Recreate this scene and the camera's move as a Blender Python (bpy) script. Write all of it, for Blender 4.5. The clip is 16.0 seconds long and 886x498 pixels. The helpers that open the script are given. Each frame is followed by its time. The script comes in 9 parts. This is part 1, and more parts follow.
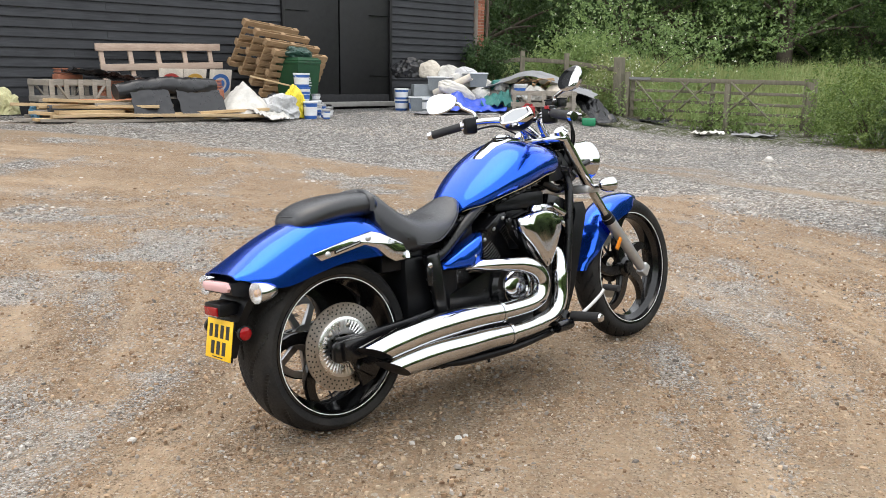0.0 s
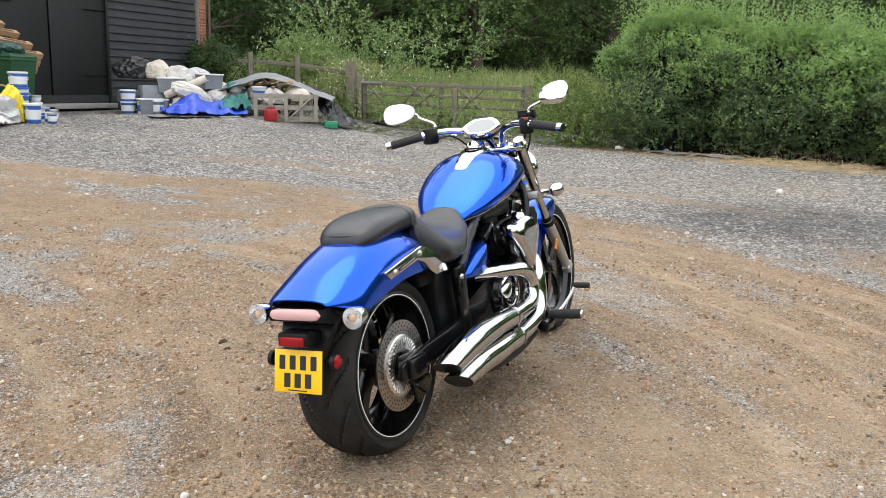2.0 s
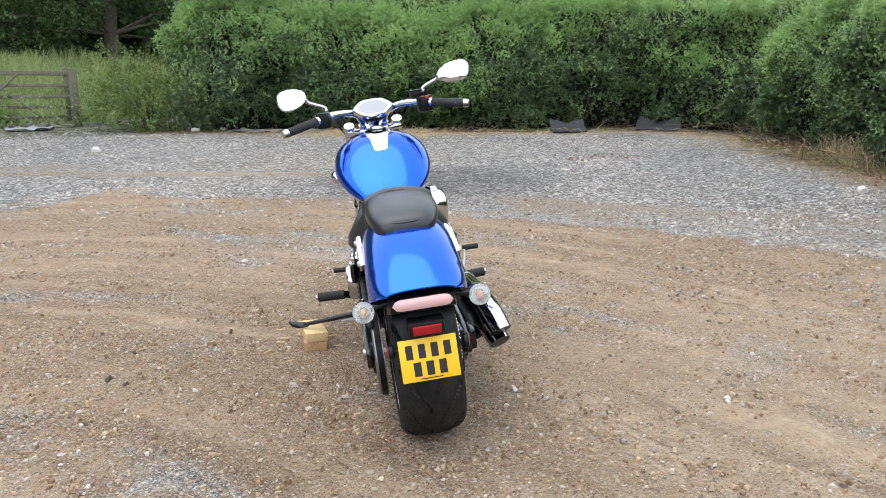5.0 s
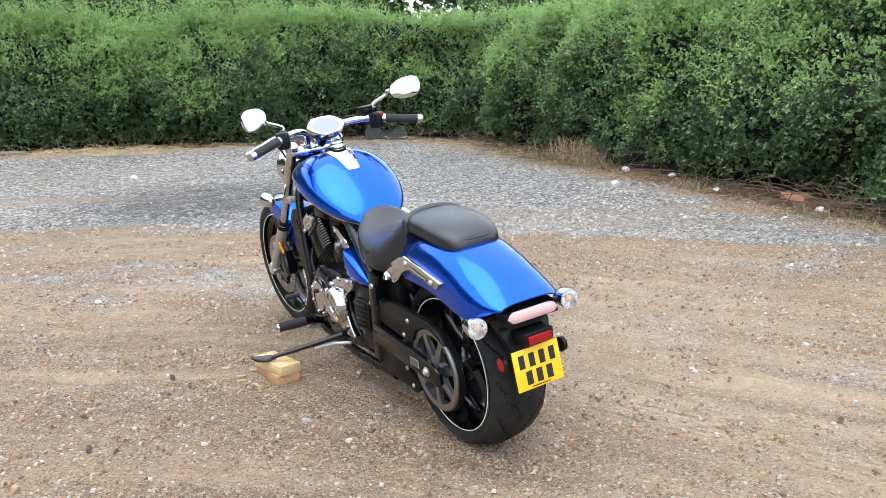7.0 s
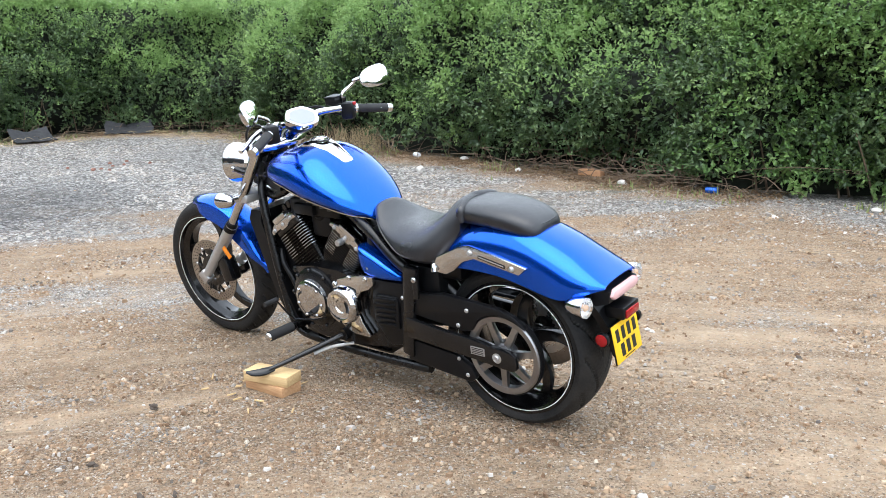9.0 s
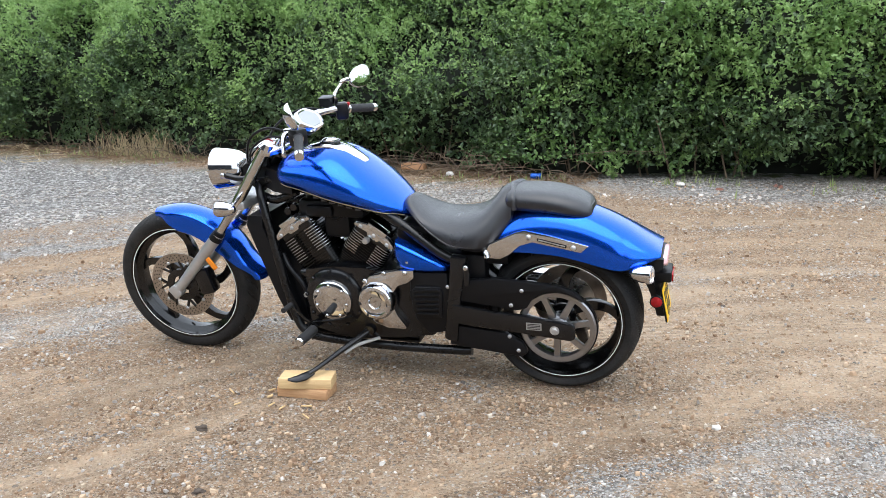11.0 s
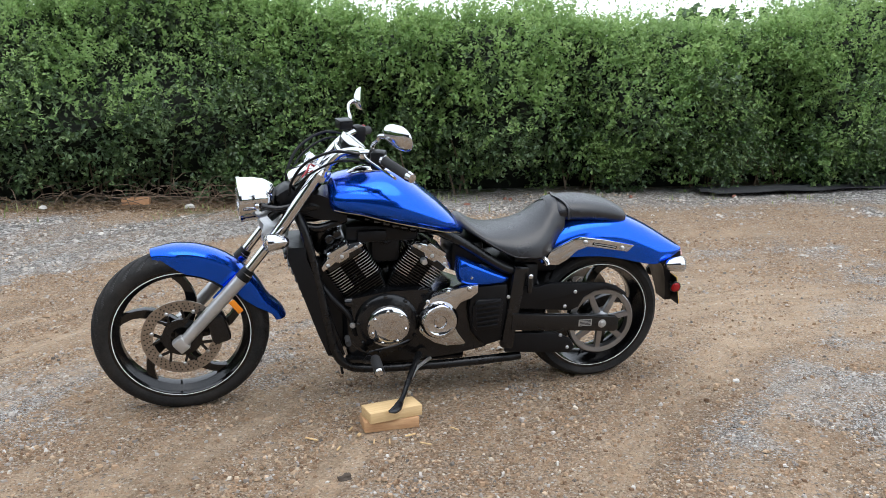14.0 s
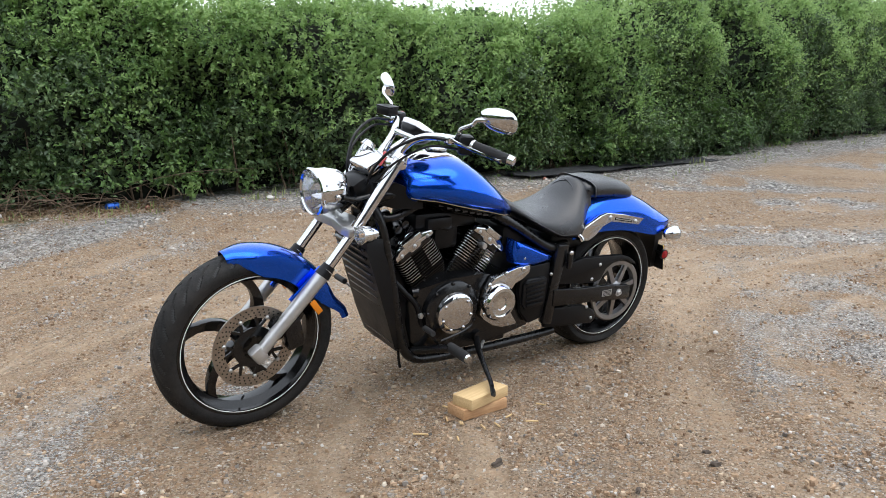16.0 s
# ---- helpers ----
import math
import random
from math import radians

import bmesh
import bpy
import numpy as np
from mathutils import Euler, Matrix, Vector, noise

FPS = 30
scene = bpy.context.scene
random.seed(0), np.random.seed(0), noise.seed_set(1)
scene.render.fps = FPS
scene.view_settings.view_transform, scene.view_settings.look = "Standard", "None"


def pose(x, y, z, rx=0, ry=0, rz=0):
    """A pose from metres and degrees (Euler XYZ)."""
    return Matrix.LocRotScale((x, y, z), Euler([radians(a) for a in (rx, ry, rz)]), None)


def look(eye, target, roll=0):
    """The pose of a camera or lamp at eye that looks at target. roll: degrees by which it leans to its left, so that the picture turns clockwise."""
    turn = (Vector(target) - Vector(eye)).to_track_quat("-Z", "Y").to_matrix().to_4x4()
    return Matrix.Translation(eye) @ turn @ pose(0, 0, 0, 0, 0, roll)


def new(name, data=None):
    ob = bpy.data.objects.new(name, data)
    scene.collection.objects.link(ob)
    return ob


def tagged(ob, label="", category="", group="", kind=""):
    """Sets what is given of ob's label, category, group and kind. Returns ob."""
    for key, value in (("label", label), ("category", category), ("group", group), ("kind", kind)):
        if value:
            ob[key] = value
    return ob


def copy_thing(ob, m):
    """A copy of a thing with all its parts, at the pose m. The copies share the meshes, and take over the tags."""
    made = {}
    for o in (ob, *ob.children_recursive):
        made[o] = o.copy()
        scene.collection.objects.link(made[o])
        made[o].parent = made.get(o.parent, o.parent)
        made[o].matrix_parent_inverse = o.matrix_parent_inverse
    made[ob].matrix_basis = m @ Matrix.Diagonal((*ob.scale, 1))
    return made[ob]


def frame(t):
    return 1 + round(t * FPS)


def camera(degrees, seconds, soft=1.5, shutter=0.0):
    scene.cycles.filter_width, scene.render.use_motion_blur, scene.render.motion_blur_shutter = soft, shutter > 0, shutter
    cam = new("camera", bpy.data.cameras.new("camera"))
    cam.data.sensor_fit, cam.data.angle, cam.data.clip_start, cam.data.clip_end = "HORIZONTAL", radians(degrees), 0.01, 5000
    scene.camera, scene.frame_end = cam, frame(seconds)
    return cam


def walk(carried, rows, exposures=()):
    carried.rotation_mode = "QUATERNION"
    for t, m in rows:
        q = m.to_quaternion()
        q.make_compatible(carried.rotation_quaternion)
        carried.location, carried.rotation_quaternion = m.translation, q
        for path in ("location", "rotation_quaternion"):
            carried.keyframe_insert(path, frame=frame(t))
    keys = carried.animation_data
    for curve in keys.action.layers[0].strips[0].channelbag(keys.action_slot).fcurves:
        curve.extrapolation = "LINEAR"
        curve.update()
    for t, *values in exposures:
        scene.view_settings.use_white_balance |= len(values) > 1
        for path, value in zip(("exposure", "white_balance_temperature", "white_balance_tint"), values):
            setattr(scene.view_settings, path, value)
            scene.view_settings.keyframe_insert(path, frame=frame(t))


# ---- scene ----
cam = camera(56.2, 16.0, soft=0.8)
PATH = [
    (0, (0.003, -0.005, 1.267), (0.002, 1.953, 0.855), 0.8),
    (0.5, (-0.272, 0.02, 1.276), (-0.112, 1.972, 0.87), 1.5),
    (1, (-0.592, 0.039, 1.286), (-0.239, 1.969, 0.899), 1.5),
    (1.5, (-0.894, 0.132, 1.267), (-0.36, 2.018, 0.872), 1.4),
    (2, (-1.205, 0.197, 1.284), (-0.483, 2.021, 0.89), 1.7),
    (2.5, (-1.531, 0.255, 1.305), (-0.595, 1.978, 0.911), 0.6),
    (3, (-1.798, 0.425, 1.274), (-0.697, 2.043, 0.865), 0.3),
    (3.5, (-2.04, 0.585, 1.277), (-0.792, 2.093, 0.868), 0.2),
    (4, (-2.31, 0.759, 1.267), (-0.919, 2.136, 0.861), 0.3),
    (4.2, (-2.394, 0.837, 1.262), (-0.952, 2.162, 0.855), 0.2),
    (6.3, (-3.031, 1.975, 1.284), (-1.19, 2.619, 0.84), -0.2),
    (6.5, (-3.082, 2.095, 1.281), (-1.216, 2.668, 0.844), -0.2),
    (7, (-3.206, 2.395, 1.303), (-1.284, 2.768, 0.895), -0.6),
    (7.5, (-3.211, 2.71, 1.285), (-1.262, 2.886, 0.87), -1.0),
    (8, (-3.227, 3.008, 1.303), (-1.274, 3.025, 0.873), -1.1),
    (8.5, (-3.27, 3.324, 1.33), (-1.326, 3.152, 0.893), -1.1),
    (9, (-3.201, 3.629, 1.314), (-1.28, 3.291, 0.872), -0.8),
    (9.5, (-3.139, 3.938, 1.327), (-1.253, 3.432, 0.894), -0.5),
    (9.7, (-3.125, 4.066, 1.334), (-1.262, 3.475, 0.907), -0.6),
    (11.8, (-2.662, 5.299, 1.353), (-1.092, 4.141, 0.912), -0.3),
    (12, (-2.567, 5.407, 1.36), (-1.031, 4.198, 0.938), 0.2),
    (12.5, (-2.395, 5.729, 1.353), (-0.975, 4.375, 0.964), 1.2),
    (13, (-2.161, 5.985, 1.349), (-0.862, 4.515, 0.962), 0.4),
    (13.5, (-1.851, 6.139, 1.344), (-0.706, 4.548, 0.945), -0.3),
    (14, (-1.57, 6.34, 1.338), (-0.641, 4.615, 0.937), -0.2),
    (14.5, (-1.254, 6.501, 1.331), (-0.5, 4.689, 0.942), -0.4),
    (15, (-0.909, 6.629, 1.333), (-0.299, 4.766, 0.937), 0.5),
    (15.5, (-0.543, 6.787, 1.313), (-0.112, 4.877, 0.904), 1.2),
    (16, (-0.183, 6.797, 1.303), (0.056, 4.855, 0.888), 0.0),
]
walk(cam, [(t, look(eye, target, roll)) for t, eye, target, roll in PATH],
     exposures=[(0, 0.97, 6840, 11), (2, 0.9, 6790, 11), (4, 0.93, 6490, 10), (6.5, 1.06, 6090, 9), (7, 1.2, 6140, 9), (8.5, 1.24, 6140, 9), (9.5, 1.32, 6140, 9), (12, 0.95, 6190, 10), (14, 0.8, 6240, 10), (16, 0.8, 6340, 10)])

# ---- world, sun, exposure ----
world = bpy.data.worlds.new("overcast_sky")
scene.world = world
world.use_nodes = True
wn, wl = world.node_tree.nodes, world.node_tree.links
sky = wn.new("ShaderNodeTexSky")
sky.sky_type, sky.sun_disc = "NISHITA", False
sky.sun_elevation, sky.sun_rotation = radians(74), radians(300)
sky.dust_density, sky.air_density = 3.0, 1.2
veil = wn.new("ShaderNodeMix")
veil.data_type = "RGBA"
veil.inputs[0].default_value = 0.78
veil.inputs[7].default_value = (8.6, 9.1, 9.6, 1)
wl.new(sky.outputs[0], veil.inputs[6])
wl.new(veil.outputs[2], wn["Background"].inputs[0])
wn["Background"].inputs[1].default_value = 0.142
sun_data = bpy.data.lights.new("sun", "SUN")
sun_data.energy, sun_data.angle, sun_data.color = 0.75, radians(55), (1.0, 0.96, 0.9)
sun = new("sun", sun_data)
sun.matrix_world = look((0, 0, 0), (math.sin(radians(120)) * 0.276, math.cos(radians(120)) * 0.276, -0.961))

# ---- materials ----


class Nodes:
    """A small shorthand for building a material's node tree."""

    def __init__(self, name):
        self.mat = bpy.data.materials.new(name)
        self.mat.use_nodes = True
        self.nt = self.mat.node_tree
        self.bsdf = self.nt.nodes["Principled BSDF"]
        self.out = self.nt.nodes["Material Output"]

    def node(self, kind):
        return self.nt.nodes.new(kind)

    def link(self, a, b):
        self.nt.links.new(a, b)

    def coords(self, scale=1.0, kind="Object"):
        tc = self.node("ShaderNodeTexCoord")
        mp = self.node("ShaderNodeMapping")
        mp.inputs["Scale"].default_value = scale if isinstance(scale, tuple) else (scale,) * 3
        self.link(tc.outputs[kind], mp.inputs[0])
        return mp.outputs[0]

    def noise(self, vec, scale, detail=4, rough=0.6):
        n = self.node("ShaderNodeTexNoise")
        n.inputs["Scale"].default_value = scale
        n.inputs["Detail"].default_value = detail
        n.inputs["Roughness"].default_value = rough
        self.link(vec, n.inputs["Vector"])
        return n.outputs[0]

    def voronoi(self, vec, scale, out="Distance"):
        n = self.node("ShaderNodeTexVoronoi")
        n.inputs["Scale"].default_value = scale
        self.link(vec, n.inputs["Vector"])
        return n.outputs[out]

    def ramp(self, fac, stops):
        n = self.node("ShaderNodeValToRGB")
        el = n.color_ramp.elements
        while len(el) < len(stops):
            el.new(0.5)
        for e, (p, c) in zip(el, stops):
            e.position, e.color = p, (*c, 1) if len(c) == 3 else c
        self.link(fac, n.inputs[0])
        return n.outputs[0]

    def span(self, fac, a, b, lo=0.0, hi=1.0):
        n = self.node("ShaderNodeMapRange")
        for i, v in ((1, a), (2, b), (3, lo), (4, hi)):
            n.inputs[i].default_value = v
        self.link(fac, n.inputs[0])
        return n.outputs[0]

    def mix(self, fac, a, b, blend="MIX"):
        n = self.node("ShaderNodeMix")
        n.data_type, n.blend_type = "RGBA", blend
        for i, v in ((0, fac), (6, a), (7, b)):
            if isinstance(v, (int, float)):
                n.inputs[i].default_value = v
            elif isinstance(v, tuple):
                n.inputs[i].default_value = (*v, 1)
            else:
                self.link(v, n.inputs[i])
        return n.outputs[2]

    def math(self, op, a, b=0.5):
        n = self.node("ShaderNodeMath")
        n.operation = op
        for i, v in ((0, a), (1, b)):
            if isinstance(v, (int, float)):
                n.inputs[i].default_value = v
            else:
                self.link(v, n.inputs[i])
        return n.outputs[0]

    def attr(self, name):
        n = self.node("ShaderNodeAttribute")
        n.attribute_name = name
        return n.outputs["Fac"]

    def bump(self, height, strength=0.3, dist=0.01):
        n = self.node("ShaderNodeBump")
        n.inputs["Strength"].default_value, n.inputs["Distance"].default_value = strength, dist
        self.link(height, n.inputs["Height"])
        self.link(n.outputs[0], self.bsdf.inputs["Normal"])

    def set(self, **kw):
        for k, v in kw.items():
            sock = self.bsdf.inputs[{"color": "Base Color", "rough": "Roughness", "metal": "Metallic", "coat": "Coat Weight", "coat_rough": "Coat Roughness", "spec": "Specular IOR Level", "trans": "Transmission Weight", "sheen": "Sheen Weight"}[k]]
            if isinstance(v, (int, float)):
                sock.default_value = v
            elif isinstance(v, tuple):
                sock.default_value = (*v, 1)
            else:
                self.link(v, sock)
        return self

    def random(self, island=False):
        if island:
            return self.node("ShaderNodeNewGeometry").outputs["Random Per Island"]
        return self.node("ShaderNodeObjectInfo").outputs["Random"]


def simple(name, color, rough=0.5, metal=0.0, vary=0.25, scale=6.0, bump=0.0, grain=60.0, coat=0.0, spec=0.5):
    """A surface of one colour with blotches, fine grain, and a little relief."""
    n = Nodes(name)
    v = n.coords()
    dark = tuple(c * (1 - vary) for c in color)
    light = tuple(min(1, c * (1 + vary * 0.6)) for c in color)
    blot = n.ramp(n.noise(v, scale, 5), [(0.3, dark), (0.7, light)])
    fine = n.noise(v, grain, 3)
    col = n.mix(0.35, blot, n.ramp(fine, [(0.35, dark), (0.65, light)]))
    n.set(color=col, metal=metal, coat=coat, spec=spec, rough=n.span(n.noise(v, scale * 2.3, 4), 0.3, 0.7, max(0.02, rough - 0.08), min(1, rough + 0.1)))
    if bump:
        n.bump(fine, bump, 0.004)
    return n.mat


def paint_blue():
    n = Nodes("blue_metallic_paint")
    v = n.coords()
    flake = n.voronoi(v, 1800, "Color")
    col = n.mix(0.015, (0.001, 0.088, 0.67), flake)
    n.set(color=col, rough=0.15, metal=0.88, coat=0.26, coat_rough=0.02)
    return n.mat


def chrome():
    n = Nodes("polished_chrome")
    v = n.coords()
    n.set(color=(0.57, 0.575, 0.585), metal=1.0, rough=n.span(n.noise(v, 35, 5), 0.35, 0.75, 0.035, 0.11))
    return n.mat


def rubber_tyre():
    n = Nodes("tyre_rubber")
    v = n.coords()
    dust = n.noise(v, 7, 6)
    fine = n.noise(v, 140, 3)
    col = n.mix(n.span(dust, 0.42, 0.75, 0.0, 0.24), (0.011, 0.011, 0.0115), (0.11, 0.095, 0.08))
    n.set(color=col, spec=0.25, rough=n.span(fine, 0.3, 0.7, 0.55, 0.85))
    n.bump(fine, 0.25, 0.002)
    return n.mat


def leather():
    n = Nodes("black_seat_vinyl")
    v = n.coords()
    cell = n.voronoi(v, 420)
    n.set(color=n.ramp(n.noise(v, 9, 4), [(0.3, (0.009, 0.0095, 0.012)), (0.75, (0.016, 0.0165, 0.02))]), spec=0.6, rough=n.span(n.noise(v, 14, 4), 0.3, 0.7, 0.26, 0.37))
    n.bump(cell, 0.25, 0.002)
    return n.mat


def gravel_ground():
    n = Nodes("dirt_and_gravel")
    v = n.coords()
    g, wet, weed, pale, streak, rake, rut, worn = (n.attr(k) for k in ("gravel", "damp", "weed", "pale", "streak", "rake", "rut", "worn"))
    big = n.noise(v, 0.55, 5)
    mid = n.noise(v, 3.2, 6, 0.65)
    clod = n.noise(v, 16, 5, 0.7)
    fine = n.noise(v, 60, 5, 0.75)

    def cells(scale):
        t = n.node("ShaderNodeTexVoronoi")
        t.inputs["Scale"].default_value = scale
        n.link(v, t.inputs["Vector"])
        sp = n.node("ShaderNodeSeparateColor")
        n.link(t.outputs["Color"], sp.inputs[0])
        return t.outputs["Distance"], sp.outputs[0], sp.outputs[1]

    d1, r1, q1 = cells(110)
    d2, r2, q2 = cells(55)
    d3, r3, q3 = cells(26)
    d4, r4, q4 = cells(13)
    dirt = n.ramp(mid, [(0.25, (0.3, 0.18, 0.102)), (0.5, (0.425, 0.278, 0.168)), (0.8, (0.53, 0.38, 0.247))])
    sandy = n.ramp(fine, [(0.3, (0.3, 0.215, 0.14)), (0.7, (0.52, 0.405, 0.285))])
    dirt = n.mix(n.span(clod, 0.42, 0.68, 0, 0.75), dirt, n.mix(0.62, dirt, (0.12, 0.082, 0.055)))
    dirt = n.mix(n.span(fine, 0.4, 0.7, 0, 0.7), dirt, n.mix(0.55, dirt, (0.1, 0.07, 0.048)))
    grey = n.ramp(r1, [(0.0, (0.09, 0.087, 0.084)), (0.35, (0.28, 0.266, 0.25)), (0.7, (0.5, 0.478, 0.45)), (1.0, (0.78, 0.76, 0.73))])
    grey = n.mix(n.span(n.noise(v, 1.6, 5, 0.7), 0.38, 0.66, 0.0, 0.5), grey, n.mix(0.6, grey, (0.13, 0.1, 0.075)))
    grey = n.mix(n.span(n.noise(v, 9, 4, 0.75), 0.45, 0.64, 0.0, 0.85), grey, n.mix(0.55, grey, (0.06, 0.055, 0.05)))
    grey = n.mix(n.span(r3, 0.3, 1.0, 0.0, 0.7), grey, n.mix(0.55, grey, (0.1, 0.095, 0.09)))
    grey = n.mix(n.span(q3, 0.74, 0.95, 0.0, 0.6), grey, (0.56, 0.54, 0.51))
    grey = n.mix(n.span(r4, 0.6, 1.0, 0.0, 0.5), grey, n.mix(0.6, grey, (0.07, 0.065, 0.06)))
    grey = n.mix(n.math("MULTIPLY", n.span(q4, 0.6, 0.95, 0.0, 0.5), n.span(r1, 0.2, 0.6, 0.2, 1.0)), grey, (0.55, 0.53, 0.5))
    crumb = n.ramp(q1, [(0.0, (0.11, 0.075, 0.05)), (0.5, (0.32, 0.232, 0.158)), (1.0, (0.55, 0.44, 0.325))])
    cover = n.math("ADD", n.math("MULTIPLY", g, 0.9), n.span(mid, 0.35, 0.75, -0.12, 0.3))
    cover = n.math("ADD", cover, n.span(big, 0.3, 0.7, -0.12, 0.12))
    pick = n.math("GREATER_THAN", n.math("ADD", cover, n.span(q1, 0, 1, -0.45, 0.45)), 0.55)
    col = n.mix(n.math("MULTIPLY", n.math("GREATER_THAN", q2, 0.4), 0.7), dirt, crumb)
    track = n.math("MULTIPLY", n.span(streak, 0.15, 0.85, 0.0, 0.8), n.span(n.noise(v, 7, 5, 0.7), 0.35, 0.6, 0.35, 1.0))
    col = n.mix(n.math("MULTIPLY", track, 0.75), col, sandy)
    col = n.mix(n.math("MULTIPLY", rake, n.span(clod, 0.3, 0.6, 0.2, 0.65)), col, n.mix(0.5, col, (0.1, 0.07, 0.045)))
    col = n.mix(n.math("MULTIPLY", pick, n.math("SUBTRACT", 1.0, n.math("MULTIPLY", track, 0.8))), col, grey)
    for d, r, q, cut, near in ((d2, r2, q2, 0.8, 0.36), (d3, r3, q3, 0.93, 0.28)):
        m = n.math("MULTIPLY", n.math("GREATER_THAN", n.math("ADD", q, n.math("MULTIPLY", g, 0.22)), cut), n.math("LESS_THAN", d, near))
        col = n.mix(m, col, n.ramp(r, [(0.0, (0.12, 0.1, 0.085)), (0.4, (0.28, 0.235, 0.19)), (0.85, (0.42, 0.38, 0.33)), (1.0, (0.58, 0.55, 0.5))]))
    col = n.mix(n.math("MULTIPLY", pale, n.span(mid, 0.3, 0.7, 0.3, 0.75)), col, n.ramp(fine, [(0.3, (0.38, 0.285, 0.19)), (0.7, (0.6, 0.48, 0.355))]))
    sep = n.node("ShaderNodeSeparateXYZ")
    n.link(v, sep.inputs[0])
    ex, ey = n.math("ADD", sep.outputs[0], 4.2), n.math("SUBTRACT", sep.outputs[1], 3.6)
    reach = n.math("SQRT", n.math("ADD", n.math("MULTIPLY", ex, ex), n.math("MULTIPLY", ey, ey)))
    turn = n.math("ARCTAN2", ey, ex)
    reach = n.math("ADD", reach, n.span(n.noise(v, 0.45, 3), 0.2, 0.8, -0.25, 0.25))

    def arcs(per_metre, per_turn, shift):
        c = n.node("ShaderNodeCombineXYZ")
        n.link(n.math("MULTIPLY", reach, per_metre), c.inputs[0])
        n.link(n.math("MULTIPLY", turn, per_turn), c.inputs[1])
        c.inputs[2].default_value = shift
        return n.noise(c.outputs[0], 1.0, 3, 0.6)

    broad, thin, line = arcs(2.6, 1.6, 0.0), arcs(9.0, 2.5, 4.0), arcs(26.0, 4.0, 9.0)
    swept = n.math("MULTIPLY", n.span(n.noise(v, 0.8, 4, 0.6), 0.38, 0.6, 0.15, 1.0), n.math("SUBTRACT", 1.0, n.math("MULTIPLY", g, 0.6)))
    col = n.mix(n.math("MULTIPLY", swept, n.span(broad, 0.5, 0.68, 0.0, 0.55)), col, sandy)
    col = n.mix(n.math("MULTIPLY", swept, n.span(thin, 0.52, 0.66, 0.0, 0.5)), col, n.mix(0.6, sandy, (0.56, 0.44, 0.32)))
    col = n.mix(n.math("MULTIPLY", swept, n.span(line, 0.53, 0.66, 0.0, 0.5)), col, n.mix(0.55, col, (0.13, 0.085, 0.055)))
    d5, r5, q5 = cells(150)
    d6, r6, q6 = cells(82)
    bare = n.math("MULTIPLY", n.math("MAXIMUM", track, n.math("MULTIPLY", pale, 0.7)), 0.55)
    patchy = n.span(n.noise(v, 5.5, 4, 0.65), 0.35, 0.68, -0.2, 0.2)
    patchy = n.math("SUBTRACT", patchy, n.math("MULTIPLY", swept, n.span(broad, 0.48, 0.65, 0.0, 0.3)))
    grit = []
    for d, r, q, cut, near, top in ((d5, r5, q5, 0.42, 0.5, 0.43), (d6, r6, q6, 0.6, 0.46, 0.53)):
        level = n.math("SUBTRACT", n.math("ADD", n.math("ADD", q, patchy), n.math("MULTIPLY", g, 0.15)), bare)
        m = n.math("MULTIPLY", n.math("GREATER_THAN", level, cut), n.math("LESS_THAN", d, near))
        soil = n.ramp(r, [(0.0, (0.095, 0.06, 0.038)), (0.3, (0.27, 0.188, 0.125)), (0.62, (0.45, 0.33, 0.232)), (0.88, (top * 1.15, top * 0.97, top * 0.78)), (1.0, (0.68, 0.63, 0.56))])
        flint = n.ramp(r, [(0.0, (0.07, 0.068, 0.066)), (0.3, (0.26, 0.25, 0.235)), (0.6, (0.5, 0.482, 0.455)), (0.85, (0.68, 0.66, 0.635)), (1.0, (0.82, 0.8, 0.77))])
        tone = n.mix(n.span(g, 0.25, 0.8, 0.0, 1.0), soil, flint)
        col = n.mix(n.math("MULTIPLY", m, 0.8), col, tone)
        grit.append(n.math("MULTIPLY", m, n.math("SUBTRACT", near, d)))
    mx, my = n.math("ADD", sep.outputs[0], 0.3), n.math("SUBTRACT", sep.outputs[1], 3.4)
    edge = n.math("SQRT", n.math("ADD", n.math("MULTIPLY", mx, mx), n.math("MULTIPLY", my, my)))
    lying = n.math("MULTIPLY", n.math("MULTIPLY", n.span(g, 0.4, 0.85, 0.0, 1.0), n.span(edge, 3.2, 5.2, 0.05, 0.8)), n.span(n.noise(v, 2.2, 3), 0.3, 0.6, 0.55, 1.0))
    d7, r7, q7 = cells(38)
    for d, r, near in ((d2, q2, 0.55), (d7, r7, 0.6), (d3, r3, 0.5)):
        col = n.mix(n.math("MULTIPLY", lying, n.span(r, 0.5, 0.3, 0.0, 0.62)), col, (0.085, 0.08, 0.076))
        chip = n.math("MULTIPLY", n.math("GREATER_THAN", r, 0.74), n.math("LESS_THAN", d, near))
        col = n.mix(n.math("MULTIPLY", n.math("MULTIPLY", lying, chip), 0.85), col, n.ramp(r, [(0.74, (0.48, 0.46, 0.44)), (1.0, (0.84, 0.82, 0.79))]))
    col = n.mix(n.math("MULTIPLY", wet, n.span(mid, 0.35, 0.6, 0.4, 0.85)), col, n.mix(0.3, (0.05, 0.05, 0.055), col))
    col = n.mix(n.math("MULTIPLY", weed, n.span(n.noise(v, 6, 5), 0.35, 0.6, 0.0, 1.0)), col, (0.075, 0.09, 0.03))
    n.set(color=col, rough=n.span(fine, 0.2, 0.8, 0.8, 0.98), spec=0.2)
    groove = n.math("SINE", n.math("MULTIPLY", rut, 150.0), 0.0)
